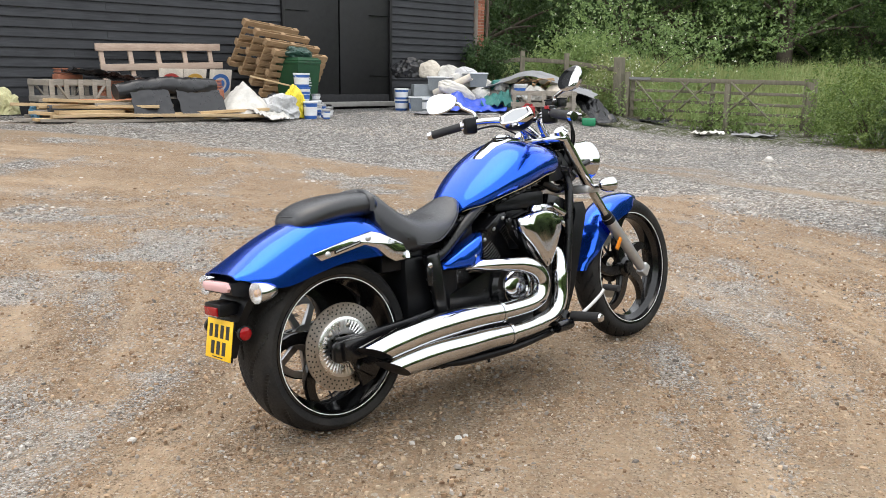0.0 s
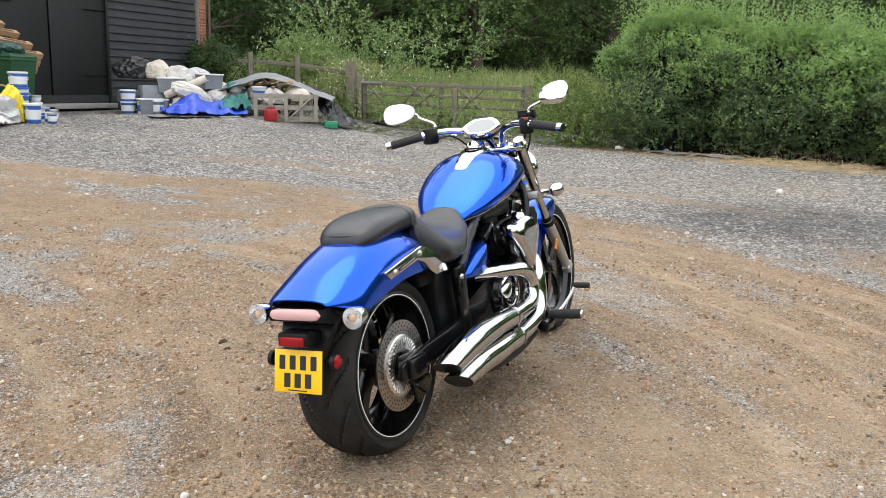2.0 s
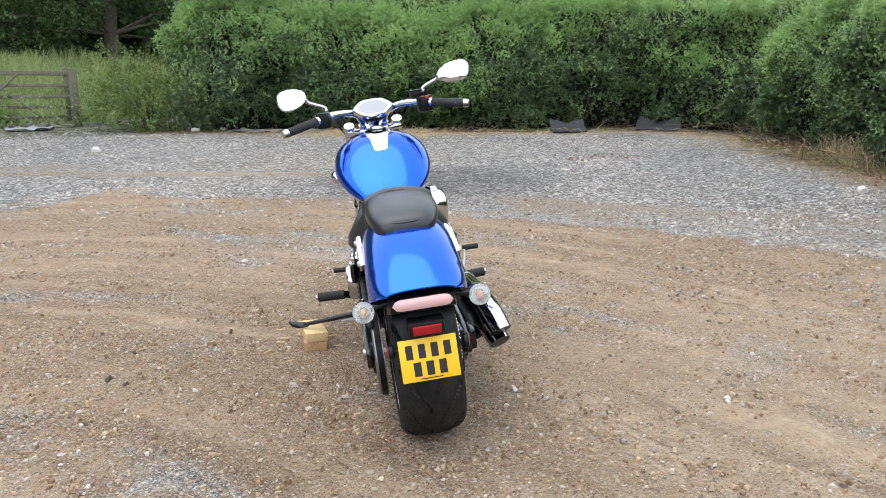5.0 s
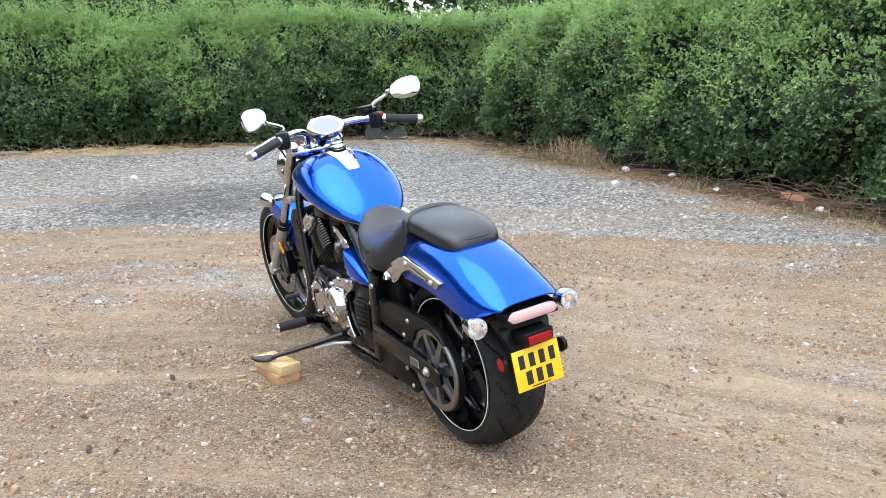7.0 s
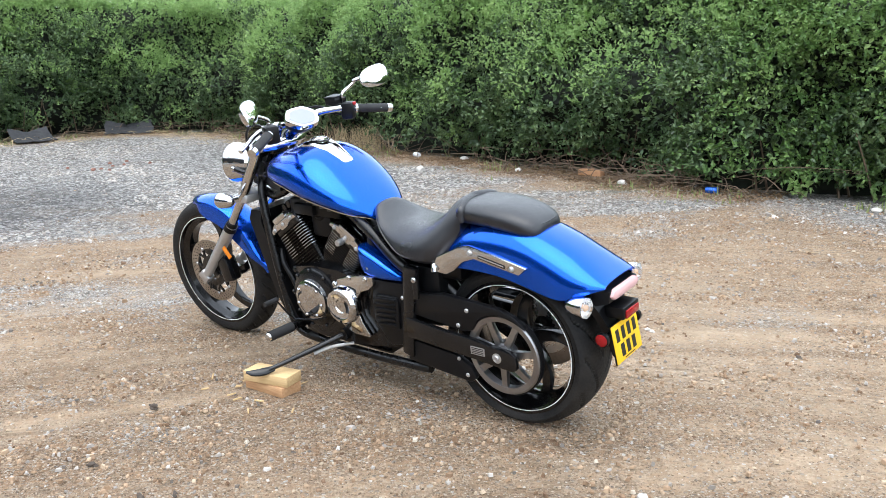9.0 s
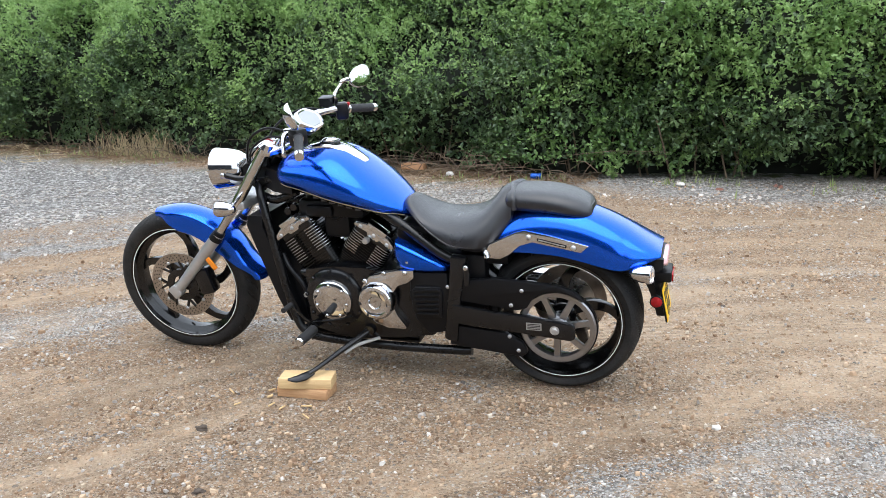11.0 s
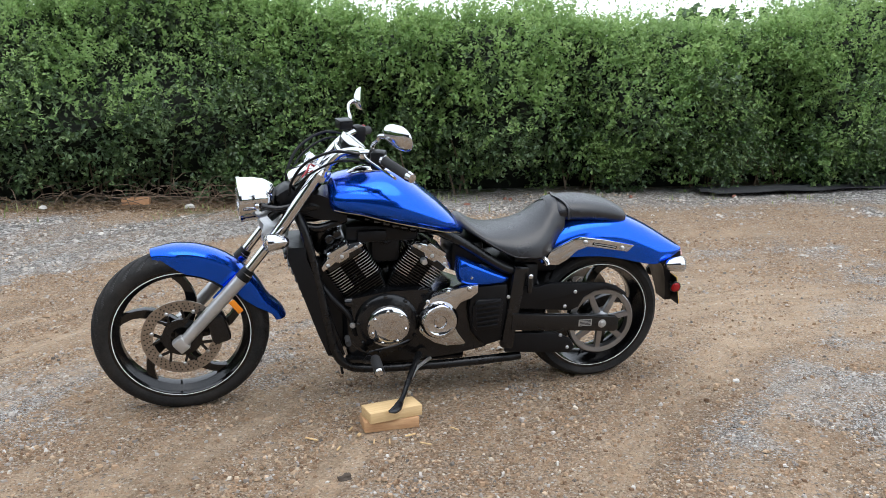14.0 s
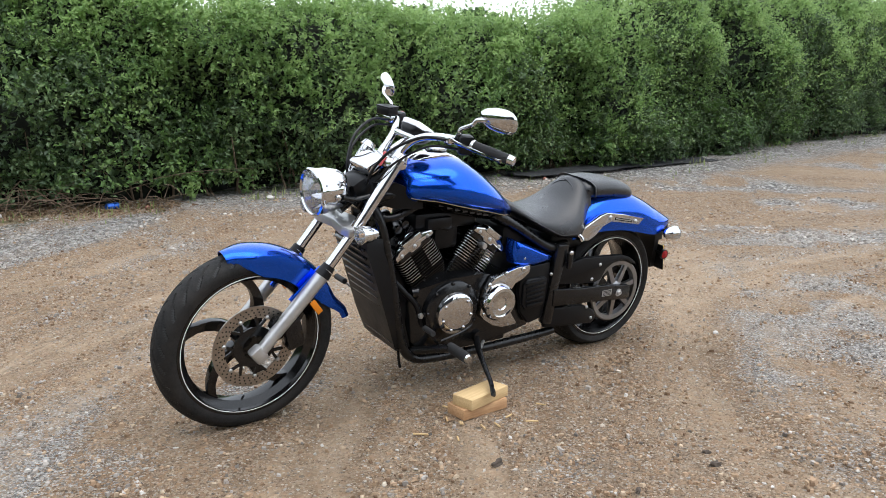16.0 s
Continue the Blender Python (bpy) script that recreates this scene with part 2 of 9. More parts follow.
    groove = n.math("MULTIPLY", n.math("MULTIPLY", groove, worn), n.span(n.noise(v, 12, 4, 0.7), 0.35, 0.55, 0.2, 1.0))
    col = n.mix(n.span(groove, 0.2, 1.0, 0.0, 0.55), col, n.mix(0.6, col, (0.12, 0.08, 0.05)))
    n.set(color=col)
    loose = n.math("SUBTRACT", 1.0, n.math("MULTIPLY", track, 0.6))
    h = n.math("ADD", n.math("MULTIPLY", n.math("MULTIPLY", d2, -1.0), n.math("ADD", n.math("MULTIPLY", g, 0.5), 0.6)), n.math("MULTIPLY", fine, 0.9))
    h = n.math("SUBTRACT", h, n.math("MULTIPLY", d1, 0.5))
    h = n.math("ADD", n.math("MULTIPLY", h, loose), n.math("MULTIPLY", clod, -1.1))
    h = n.math("SUBTRACT", h, n.math("MULTIPLY", groove, 0.4))
    h = n.math("ADD", h, n.math("ADD", n.math("MULTIPLY", grit[0], 0.7), n.math("MULTIPLY", grit[1], 1.2)))
    h = n.math("SUBTRACT", h, n.math("MULTIPLY", swept, n.math("ADD", n.math("MULTIPLY", line, 0.9), n.math("MULTIPLY", thin, 1.3))))
    n.bump(h, 1.0, 0.026)
    return n.mat


def crumb_mat():
    n = Nodes("dirt_crumbs")
    v = n.coords()
    r = n.random(island=True)
    col = n.ramp(r, [(0.0, (0.16, 0.1, 0.063)), (0.35, (0.32, 0.214, 0.135)), (0.8, (0.46, 0.33, 0.218)), (0.97, (0.5, 0.4, 0.29)), (1.0, (0.58, 0.51, 0.42))])
    n.set(color=col, rough=0.92, spec=0.15)
    n.bump(n.noise(v, 300, 2), 0.4, 0.003)
    return n.mat


def stone_mat(name="loose_stone", pale=1.0):
    n = Nodes(name)
    v = n.coords()
    r = n.random(island=True)
    col = n.ramp(r, [(p, tuple(min(0.8, q * pale) for q in c)) for p, c in ((0.0, (0.12, 0.106, 0.095)), (0.3, (0.27, 0.242, 0.215)), (0.65, (0.42, 0.385, 0.345)), (0.95, (0.5, 0.465, 0.425)), (1.0, (0.6, 0.57, 0.53)))])
    col = n.mix(n.span(n.noise(v, 2.5, 4), 0.4, 0.7, 0.0, 0.35), col, n.mix(0.5, col, (0.3, 0.2, 0.12)))
    n.set(color=col, rough=0.85, spec=0.3)
    return n.mat


def leaf_mat(name, dark, light, tip, trans=0.25, rough=0.42):
    n = Nodes(name)
    v = n.coords()
    r = n.random(island=True)
    spray = n.span(n.noise(v, 3.4, 3, 0.6), 0.32, 0.7, 0.0, 0.62)
    col = n.ramp(n.math("ADD", n.math("MULTIPLY", r, 0.42), spray), [(0.0, dark), (0.5, light), (0.95, tip), (1.0, tip)])
    patch = n.noise(v, 0.9, 4)
    col = n.mix(n.span(patch, 0.42, 0.72, 0, 0.32), col, n.mix(r, light, tip))
    col = n.mix(n.span(n.noise(v, 40, 2), 0.3, 0.8, 0, 0.3), col, dark)
    n.set(color=col, rough=rough, spec=0.4)
    tr = n.node("ShaderNodeBsdfTranslucent")
    n.link(n.mix(0.5, col, tip), tr.inputs[0])
    mx = n.node("ShaderNodeMixShader")
    mx.inputs[0].default_value = trans
    n.link(n.bsdf.outputs[0], mx.inputs[1])
    n.link(tr.outputs[0], mx.inputs[2])
    n.link(mx.outputs[0], n.out.inputs[0])
    return n.mat


def wood_mat(name, a, b, grain=(2.0, 30.0, 30.0), rough=0.75, kind="Object"):
    n = Nodes(name)
    v = n.coords(grain, kind)
    w = n.coords(1.0, kind)
    r = n.random()
    g = n.noise(v, 3.0, 6, 0.65)
    col = n.ramp(g, [(0.28, a), (0.72, b)])
    col = n.mix(n.span(n.noise(w, 3, 4), 0.35, 0.75, 0, 0.4), col, tuple(c * 0.55 for c in a))
    col = n.mix(n.math("MULTIPLY", r, 0.35), col, tuple(c * 0.6 for c in b))
    n.set(color=col, rough=rough, spec=0.3)
    n.bump(g, 0.3, 0.004)
    return n.mat


BLUE, CHROME, TYRE, SEAT = paint_blue(), chrome(), rubber_tyre(), leather()
BLACK = simple("satin_black_paint", (0.005, 0.0052, 0.006), 0.2, vary=0.3, scale=5, spec=0.45)
GLOSS = simple("gloss_black_paint", (0.004, 0.004, 0.0045), 0.16, vary=0.2, spec=0.5)
MATT = simple("black_plastic", (0.0055, 0.0058, 0.007), 0.36, vary=0.3, bump=0.1, spec=0.22)
ALU = simple("cast_aluminium", (0.5, 0.5, 0.5), 0.36, metal=0.7, vary=0.15, scale=9, bump=0.05)
STEEL = simple("drilled_steel", (0.42, 0.38, 0.34), 0.33, metal=1.0, vary=0.3, scale=12)
PULLEY = simple("brushed_grey_metal", (0.32, 0.32, 0.33), 0.36, metal=1.0, vary=0.15)
WHITE = simple("white_enamel", (0.8, 0.8, 0.78), 0.4, vary=0.06)
GRIP = simple("grip_rubber", (0.016, 0.016, 0.017), 0.75, vary=0.25, bump=0.3, grain=220)


def lens_mat(name, color, rough=0.12, trans=0.35, relief=0.4):
    n = Nodes(name)
    v = n.coords()
    n.set(color=color, rough=rough, trans=trans, coat=0.5)
    n.bsdf.inputs["IOR"].default_value = 1.2
    n.bump(n.voronoi(v, 170), relief, 0.004)
    return n.mat


LENS_CLEAR = lens_mat("clear_ribbed_lens", (0.88, 0.89, 0.9), 0.05, 0.8)
LENS_PINK = lens_mat("pale_red_lens", (0.82, 0.5, 0.5), 0.15, 0.2, 0.08)
LENS_RED = lens_mat("red_lens", (0.3, 0.008, 0.01), 0.12, 0.0)
BULB = lens_mat("pale_amber_bulb", (0.78, 0.42, 0.18), 0.15, 0.0)
BRIGHT = simple("bright_machined_aluminium", (0.78, 0.77, 0.76), 0.28, metal=1.0, vary=0.12, scale=9)
TANKBLK = simple("tank_black_lacquer", (0.004, 0.004, 0.0045), 0.22, vary=0.2, spec=0.18)
FRAMEBLK = simple("dull_black_frame_paint", (0.005, 0.0052, 0.006), 0.27, vary=0.3, spec=0.36)
LENS_AMBER = lens_mat("amber_lens", (0.85, 0.27, 0.02), 0.15, 0.1)
MIRROR = Nodes("mirror_glass").set(color=(0.92, 0.93, 0.93), metal=1.0, rough=0.015).mat
PLATE_Y = simple("yellow_reflective_plate", (0.86, 0.52, 0.012), 0.4, vary=0.05, scale=30)
PRINT_AND_SHADE = simple("black_print_and_shade", (0.012, 0.012, 0.012), 0.5, vary=0.1)
LCD = Nodes("display_glass").set(color=(0.27, 0.285, 0.3), rough=0.25, spec=0.4).mat
RED_PL = simple("red_plastic", (0.36, 0.015, 0.02), 0.35, vary=0.15)
GOLD = simple("gold_pinstripe", (0.55, 0.42, 0.2), 0.4, vary=0.1)

# ---- mesh helpers ----


def obj(name, bm, mats, parent=None, label="", smooth=True):
    me = bpy.data.meshes.new(name)
    bmesh.ops.recalc_face_normals(bm, faces=bm.faces[:])
    if smooth:
        for f in bm.faces:
            f.smooth = True
        for e in bm.edges:
            if len(e.link_faces) == 2 and e.calc_face_angle(0) > radians(38):
                e.smooth = False
    bm.to_mesh(me)
    bm.free()
    for m in mats if isinstance(mats, (list, tuple)) else [mats]:
        me.materials.append(m)
    ob = new(name, me)
    if parent:
        ob.parent = parent
    return tagged(ob, label)


def part(name, bm, material, parent, label="", smooth=True):
    return obj(name, bm, material, parent, label, smooth)


def thing(name, label, category, m=None, group="", kind=""):
    ob = new(name)
    ob.empty_display_size = 0.1
    if m is not None:
        ob.matrix_world = m
    return tagged(ob, label, category, group, kind)


def V(*a):
    return Vector(a)


def smooth_path(pts, n=6):
    """A Catmull-Rom line through the points."""
    p = [Vector(q) for q in pts]
    p = [2 * p[0] - p[1]] + p + [2 * p[-1] - p[-2]]
    out = []
    for i in range(1, len(p) - 2):
        for k in range(n):
            t = k / n
            a, b, c, d = p[i - 1], p[i], p[i + 1], p[i + 2]
            out.append(0.5 * ((2 * b) + (c - a) * t + (2 * a - 5 * b + 4 * c - d) * t * t + (3 * b - a - 3 * c + d) * t ** 3))
    out.append(p[-2])
    return out


def skin(rings, caps=True, bm=None, closed=True):
    """Faces between rings of equal length."""
    bm = bm or bmesh.new()
    vs = [[bm.verts.new(q) for q in r] for r in rings]
    n = len(rings[0])
    for a, b in zip(vs, vs[1:]):
        for i in range(n if closed else n - 1):
            j = (i + 1) % n
            bm.faces.new((a[i], a[j], b[j], b[i]))
    if caps:
        bm.faces.new(vs[0])
        bm.faces.new(vs[-1])
    return bm


def tube(pts, rad, seg=12, n=6, bm=None, caps=True, flat=1.0):
    """A round bar along a smooth path; rad is one radius or one for each point."""
    path = smooth_path(pts, n) if n > 1 else [Vector(q) for q in pts]
    rads = [rad] * len(pts) if isinstance(rad, (int, float)) else list(rad)
    m = len(path)
    rings, up = [], None
    for i, p in enumerate(path):
        d = (path[min(i + 1, m - 1)] - path[max(i - 1, 0)]).normalized()
        if up is None:
            up = d.orthogonal().normalized()
        up = (up - d * up.dot(d)).normalized()
        side = d.cross(up)
        f = i / (m - 1) * (len(rads) - 1)
        k = min(int(f), len(rads) - 2) if len(rads) > 1 else 0
        r = rads[k] + (rads[min(k + 1, len(rads) - 1)] - rads[k]) * (f - k)
        rings.append([p + (up * math.cos(a) + side * math.sin(a) * flat) * r for a in [2 * math.pi * j / seg for j in range(seg)]])
    return skin(rings, caps, bm)


def lathe(profile, seg=32, centre=(0, 0, 0), axis="Y", bm=None, closed=False, arc=None):
    """Turns a profile of (radius, along) round an axis through centre."""
    bm = bm or bmesh.new()
    c = Vector(centre)
    rings = []
    for j in range(seg):
        a = 2 * math.pi * j / seg
        ring = []
        for r, h in profile:
            u, w = r * math.cos(a), r * math.sin(a)
            ring.append(c + {"Y": V(u, h, w), "X": V(h, u, w), "Z": V(u, w, h)}[axis])
        rings.append(ring)
    vs = [[bm.verts.new(q) for q in r] for r in rings]
    n = len(profile)
    for j in range(seg):
        a, b = vs[j], vs[(j + 1) % seg]
        for i in range(n if closed else n - 1):
            k = (i + 1) % n
            bm.faces.new((a[i], a[k], b[k], b[i]))
    bmesh.ops.remove_doubles(bm, verts=bm.verts[:], dist=1e-5)
    return bm


def box(c, s, m=None, bevel=0.0, bm=None, segs=2):
    """A box of size s centred at c, with eased edges, turned by m."""
    b = bmesh.new()
    bmesh.ops.create_cube(b, size=1.0)
    b.transform(Matrix.Diagonal((*s, 1)))
    if bevel:
        bmesh.ops.bevel(b, geom=b.edges[:], offset=bevel, segments=segs, affect="EDGES", profile=0.5)
    b.transform(Matrix.Translation(c) @ (m.to_4x4() if m is not None else Matrix()))
    if bm is None:
        return b
    return merge(bm, b)


def merge(bm, other):
    me = bpy.data.meshes.new("tmp")
    other.to_mesh(me)
    other.free()
    bm.from_mesh(me)
    bpy.data.meshes.remove(me)
    return bm


def plate(poly, y0, y1, bevel=0.0, bm=None, plane="XZ"):
    """A flat piece: an outline in one plane, thick from y0 to y1."""
    b = bmesh.new()
    put = {"XZ": lambda p, h: (p[0], h, p[1]), "XY": lambda p, h: (p[0], p[1], h), "YZ": lambda p, h: (h, p[0], p[1])}[plane]
    lo = [b.verts.new(put(p, y0)) for p in poly]
    hi = [b.verts.new(put(p, y1)) for p in poly]
    n = len(poly)
    b.faces.new(lo)
    b.faces.new(hi)
    for i in range(n):
        b.faces.new((lo[i], lo[(i + 1) % n], hi[(i + 1) % n], hi[i]))
    bmesh.ops.recalc_face_normals(b, faces=b.faces[:])
    if bevel:
        bmesh.ops.bevel(b, geom=b.edges[:], offset=bevel, segments=2, affect="EDGES", profile=0.5, clamp_overlap=True)
    return merge(bm, b) if bm else b


def bar(a, b, w, h, bevel=0.0, up=(0, 0, 1), bm=None):
    """A squared bar from a to b, w wide and h deep."""
    a, b = Vector(a), Vector(b)
    d = (b - a).normalized()
    s = d.cross(Vector(up))
    s = s.normalized() if s.length > 1e-4 else d.orthogonal().normalized()
    u = s.cross(d)
    m = Matrix((d, s, u)).transposed()
    return box((a + b) / 2, ((b - a).length, w, h), m, bevel, bm)


def bolt(c, r=0.008, h=0.006, axis="Y", sign=1, bm=None):
    """A domed bolt head."""
    prof = [(0, h), (r * 0.55, h * 0.92), (r * 0.9, h * 0.5), (r, 0), (r, -h * 0.4), (0, -h * 0.4)]
    return lathe([(a, b * sign) for a, b in prof], 12, c, axis, bm)


def disc(c, r, y0, y1, axis="Y", ease=0.003, seg=40, bm=None):
    e = ease if y1 > y0 else -ease
    return lathe([(0, y0), (r - ease, y0), (r, y0 + e), (r, y1 - e), (r - ease, y1), (0, y1)], seg, c, axis, bm)


def smoothstep(a, b, x):
    t = np.clip((x - a) / (b - a), 0, 1)
    return t * t * (3 - 2 * t)


# ---- ground ----
HEDGE = [(-10.5, -13.5), (-5.9, -8.3), (-1.4, -4.0), (0.85, -2.5), (3.0, -0.6), (4.8, 0.5), (6.9, 1.8), (8.9, 3.0), (10.6, 3.9), (12.0, 5.0), (12.6, 6.3), (12.15, 7.5), (11.3, 8.5), (10.3, 9.8), (9.4, 11.1), (8.4, 12.6), (7.3, 14.0)]


def value_noise(x, y, cell, seed):
    """Smooth random values on a square net."""
    rng = np.random.default_rng(seed)
    net = rng.random((64, 64))
    u, w = x / cell, y / cell
    i, j = np.floor(u).astype(int), np.floor(w).astype(int)
    f, g = u - i, w - j
    f, g = f * f * (3 - 2 * f), g * g * (3 - 2 * g)
    a, b = net[i % 64, j % 64], net[(i + 1) % 64, j % 64]
    c, d = net[i % 64, (j + 1) % 64], net[(i + 1) % 64, (j + 1) % 64]
    return (a * (1 - f) + b * f) * (1 - g) + (c * (1 - f) + d * f) * g


def hedge_distance(x, y):
    """Distance to the hedge's foot line, positive on the yard's side."""
    best = np.full(np.shape(x), 1e9)
    side = np.ones(np.shape(x))
    for (ax, ay), (bx, by) in zip(HEDGE, HEDGE[1:]):
        dx, dy = bx - ax, by - ay
        t = np.clip(((x - ax) * dx + (y - ay) * dy) / (dx * dx + dy * dy), 0, 1)
        d = np.hypot(x - ax - t * dx, y - ay - t * dy)
        s = np.sign(dx * (y - ay) - dy * (x - ax))
        side = np.where(d < best, s, side)
        best = np.minimum(best, d)
    return best * side


def ground_z(x, y):
    x, y = np.asarray(x, float), np.asarray(y, float)
    d = hedge_distance(x, y)
    w = (x - 0.956) * 0.682 - (y - 21.8) * 0.731
    west = smoothstep(1.0, -1.5, x)
    z = 0.015 + 0.5 * (1 - west) * smoothstep(8, 18.5, y - 2.0 * np.clip(x - 1, 0, 5)) + 0.47 * west * smoothstep(8.0, 1.5, w) + 0.12 * smoothstep(2.6, 0.2, d) * (d > -30)
    z = z + 0.12 * smoothstep(-2.5, -7, y) + 0.5 * smoothstep(18, 40, y)
    z = z + 0.012 * (value_noise(x, y, 0.9, 3) - 0.5) + 0.02 * (value_noise(x, y, 3.1, 4) - 0.5)
    near = np.exp(-(((x - 0.3) / 1.6) ** 2 + ((y - 3.4) / 1.6) ** 2))
    return z * (1 - near) + 0.016 * near


def gz(x, y):
    return float(ground_z(x, y))


def edge_x(y):
    return np.interp(y, [-14, -8, -4.1, -2.5, 0.3, 1.7, 3.3, 5, 6.6, 9.0, 10.4, 11.3, 12.2], [-12, -5.8, -1.3, 0.6, 2.4, 3.3, 3.7, 3.8, 3.2, 2.4, 0.5, -3, -12])


def line_dist(x, y, pts):
    best = np.full(np.shape(x), 1e9)
    for (ax, ay), (bx, by) in zip(pts, pts[1:]):
        dx, dy = bx - ax, by - ay
        t = np.clip(((x - ax) * dx + (y - ay) * dy) / (dx * dx + dy * dy), 0, 1)
        best = np.minimum(best, np.hypot(x - ax - t * dx, y - ay - t * dy))
    return best


RUTS = [[(1.1, 6.4), (0.55, 4.9), (0.3, 4.2), (0.12, 3.0), (0.02, 2.36), (-0.19, 1.94), (-0.46, 1.46), (-0.9, 0.7)], [(2.3, 6.2), (2.28, 4.46), (2.13, 3.04), (1.7, 2.0), (1.57, 1.36), (1.09, 0.67), (0.3, -0.5)], [(-1.2, 4.6), (-0.7, 3.5), (-0.85, 3.1), (-1.0, 2.0), (-0.9, 0.6)], [(2.9, 6.5), (3.0, 4.6), (2.6, 2.6), (1.8, 0.6), (0.2, -1.6)], [(0.9, 5.6), (0.13, 4.95), (-0.6, 4.7), (-1.6, 4.9)]]


def grid_axis(lo, hi, step, fine_lo, fine_hi, fine, far):
    mid = np.concatenate([np.arange(lo, fine_lo, step), np.arange(fine_lo, fine_hi, fine), np.arange(fine_hi, hi + step, step)])
    out = [step]
    while sum(out) < far:
        out.append(out[-1] * 1.5)
    ext = np.cumsum(out)
    return np.concatenate([(lo - ext)[::-1], mid, hi + step + ext])


def ground_fields(X, Y):
    """How much gravel, pale sand, damp, weed, smooth track and raked line each place has."""
    d = hedge_distance(X, Y)
    n1, n2 = value_noise(X, Y, 0.8, 7), value_noise(X, Y, 2.4, 8)
    g = smoothstep(-0.5, 0.5, X - edge_x(Y) + (n1 - 0.5) * 1.1 + (n2 - 0.5) * 0.8)
    g = np.where(Y > 12.2, 1.0, g)
    spots = smoothstep(0.5, 0.7, value_noise(X, Y, 0.9, 11)) * smoothstep(0.3, 0.6, value_noise(X, Y, 0.26, 14)) * 0.75 + smoothstep(0.6, 0.85, value_noise(X, Y, 0.4, 12)) * 0.4
    band = np.zeros_like(X)
    for line in RUTS:
        band = np.maximum(band, np.exp(-((line_dist(X, Y, line) - 0.0) / 0.28) ** 2))
    g = np.clip(np.maximum(g, spots * (1 - band)) - 0.95 * np.exp(-((d - 0.25) / 0.6) ** 2), 0, 1)
    wob0 = np.hypot(X + 4.2, Y - 3.6) + 0.5 * (value_noise(X, Y, 1.8, 70) - 0.5)
    pale = np.exp(-(((X - 6.0) / 2.1) ** 2 + ((Y - 9.2) / 1.6) ** 2)) * 1.5 * (0.55 + 0.75 * smoothstep(0.25, 0.6, value_noise(wob0 * 1.0, X * 0.35, 0.35, 69))) + 0.7 * np.exp(-(((X + 6.5) / 3.5) ** 2 + ((Y - 11.8) / 0.8) ** 2)) + 0.85 * np.exp(-(((X - 0.8) / 1.2) ** 2 + ((Y - 1.9) / 1.2) ** 2)) * (0.45 + 0.75 * smoothstep(0.3, 0.65, value_noise(wob0, X * 0.3, 0.22, 73))) + 0.3 * np.exp(-(((X + 1.2) / 1.2) ** 2 + ((Y - 1.4) / 1.0) ** 2))
    damp = np.exp(-(((X - 5.1) / 1.3) ** 2 + ((Y - 6.5) / 1.1) ** 2)) * 1.6 + 0.3 * smoothstep(12.5, 14.5, Y) * smoothstep(0.45, 0.6, n2)
    weed = smoothstep(0.3, -0.6, d) + smoothstep(0.62, 0.72, value_noise(X, Y, 0.6, 31)) * smoothstep(1.2, 0.3, d) * 0.7
    weed = np.maximum(weed, smoothstep(0, 0.6, Y - np.interp(X, [-12, 1, 3.5, 8], [40, 23, 17.5, 16.0])))
    r, th = np.hypot(X + 4.2, Y - 3.6), np.arctan2(Y - 3.6, X + 4.2)
    wob = r + 0.35 * (value_noise(X, Y, 2.2, 65) - 0.5)
    streak = smoothstep(0.5, 0.72, value_noise(wob, th * 0.6 + 20, 0.2, 61)) * 0.6 + smoothstep(0.52, 0.75, value_noise(wob, th * 0.25 + 40, 0.08, 62)) * 0.6
    streak = streak * (0.35 + 0.65 * smoothstep(0.35, 0.6, value_noise(X, Y, 1.4, 66))) * smoothstep(13, 10.5, Y) * smoothstep(0.8, 2.2, d)
    for k, line in enumerate(RUTS):
        dd = line_dist(X, Y, line)
        streak = np.maximum(streak, 0.9 * smoothstep(0.2, 0.08, dd) * smoothstep(0.2, 0.6, value_noise(X, Y, 0.7, 20 + k)))
    rake = smoothstep(0.55, 0.8, value_noise(wob, th * 0.22 + 55, 0.07, 67)) * smoothstep(0.35, 0.65, value_noise(X, Y, 1.1, 68)) * smoothstep(13, 10.5, Y)
    g = np.clip(g - 0.6 * smoothstep(0.5, 0.72, value_noise(wob, th * 1.0 + 30, 0.5, 63)) * smoothstep(14.5, 11, Y) * smoothstep(5.5, 3.5, X - 0.15 * Y) + 0.4 * smoothstep(0.58, 0.78, value_noise(wob, th * 0.8 + 10, 0.26, 64)), 0, 1)
    verge = smoothstep(1.35, 0.6, d) * smoothstep(-0.5, -0.2, d) * smoothstep(0.4, -0.4, Y)
    g = np.maximum(g, verge * (0.6 + 0.4 * n1))
    return g, pale, damp, weed * (1 - 0.85 * verge), streak * (1 - verge), rake


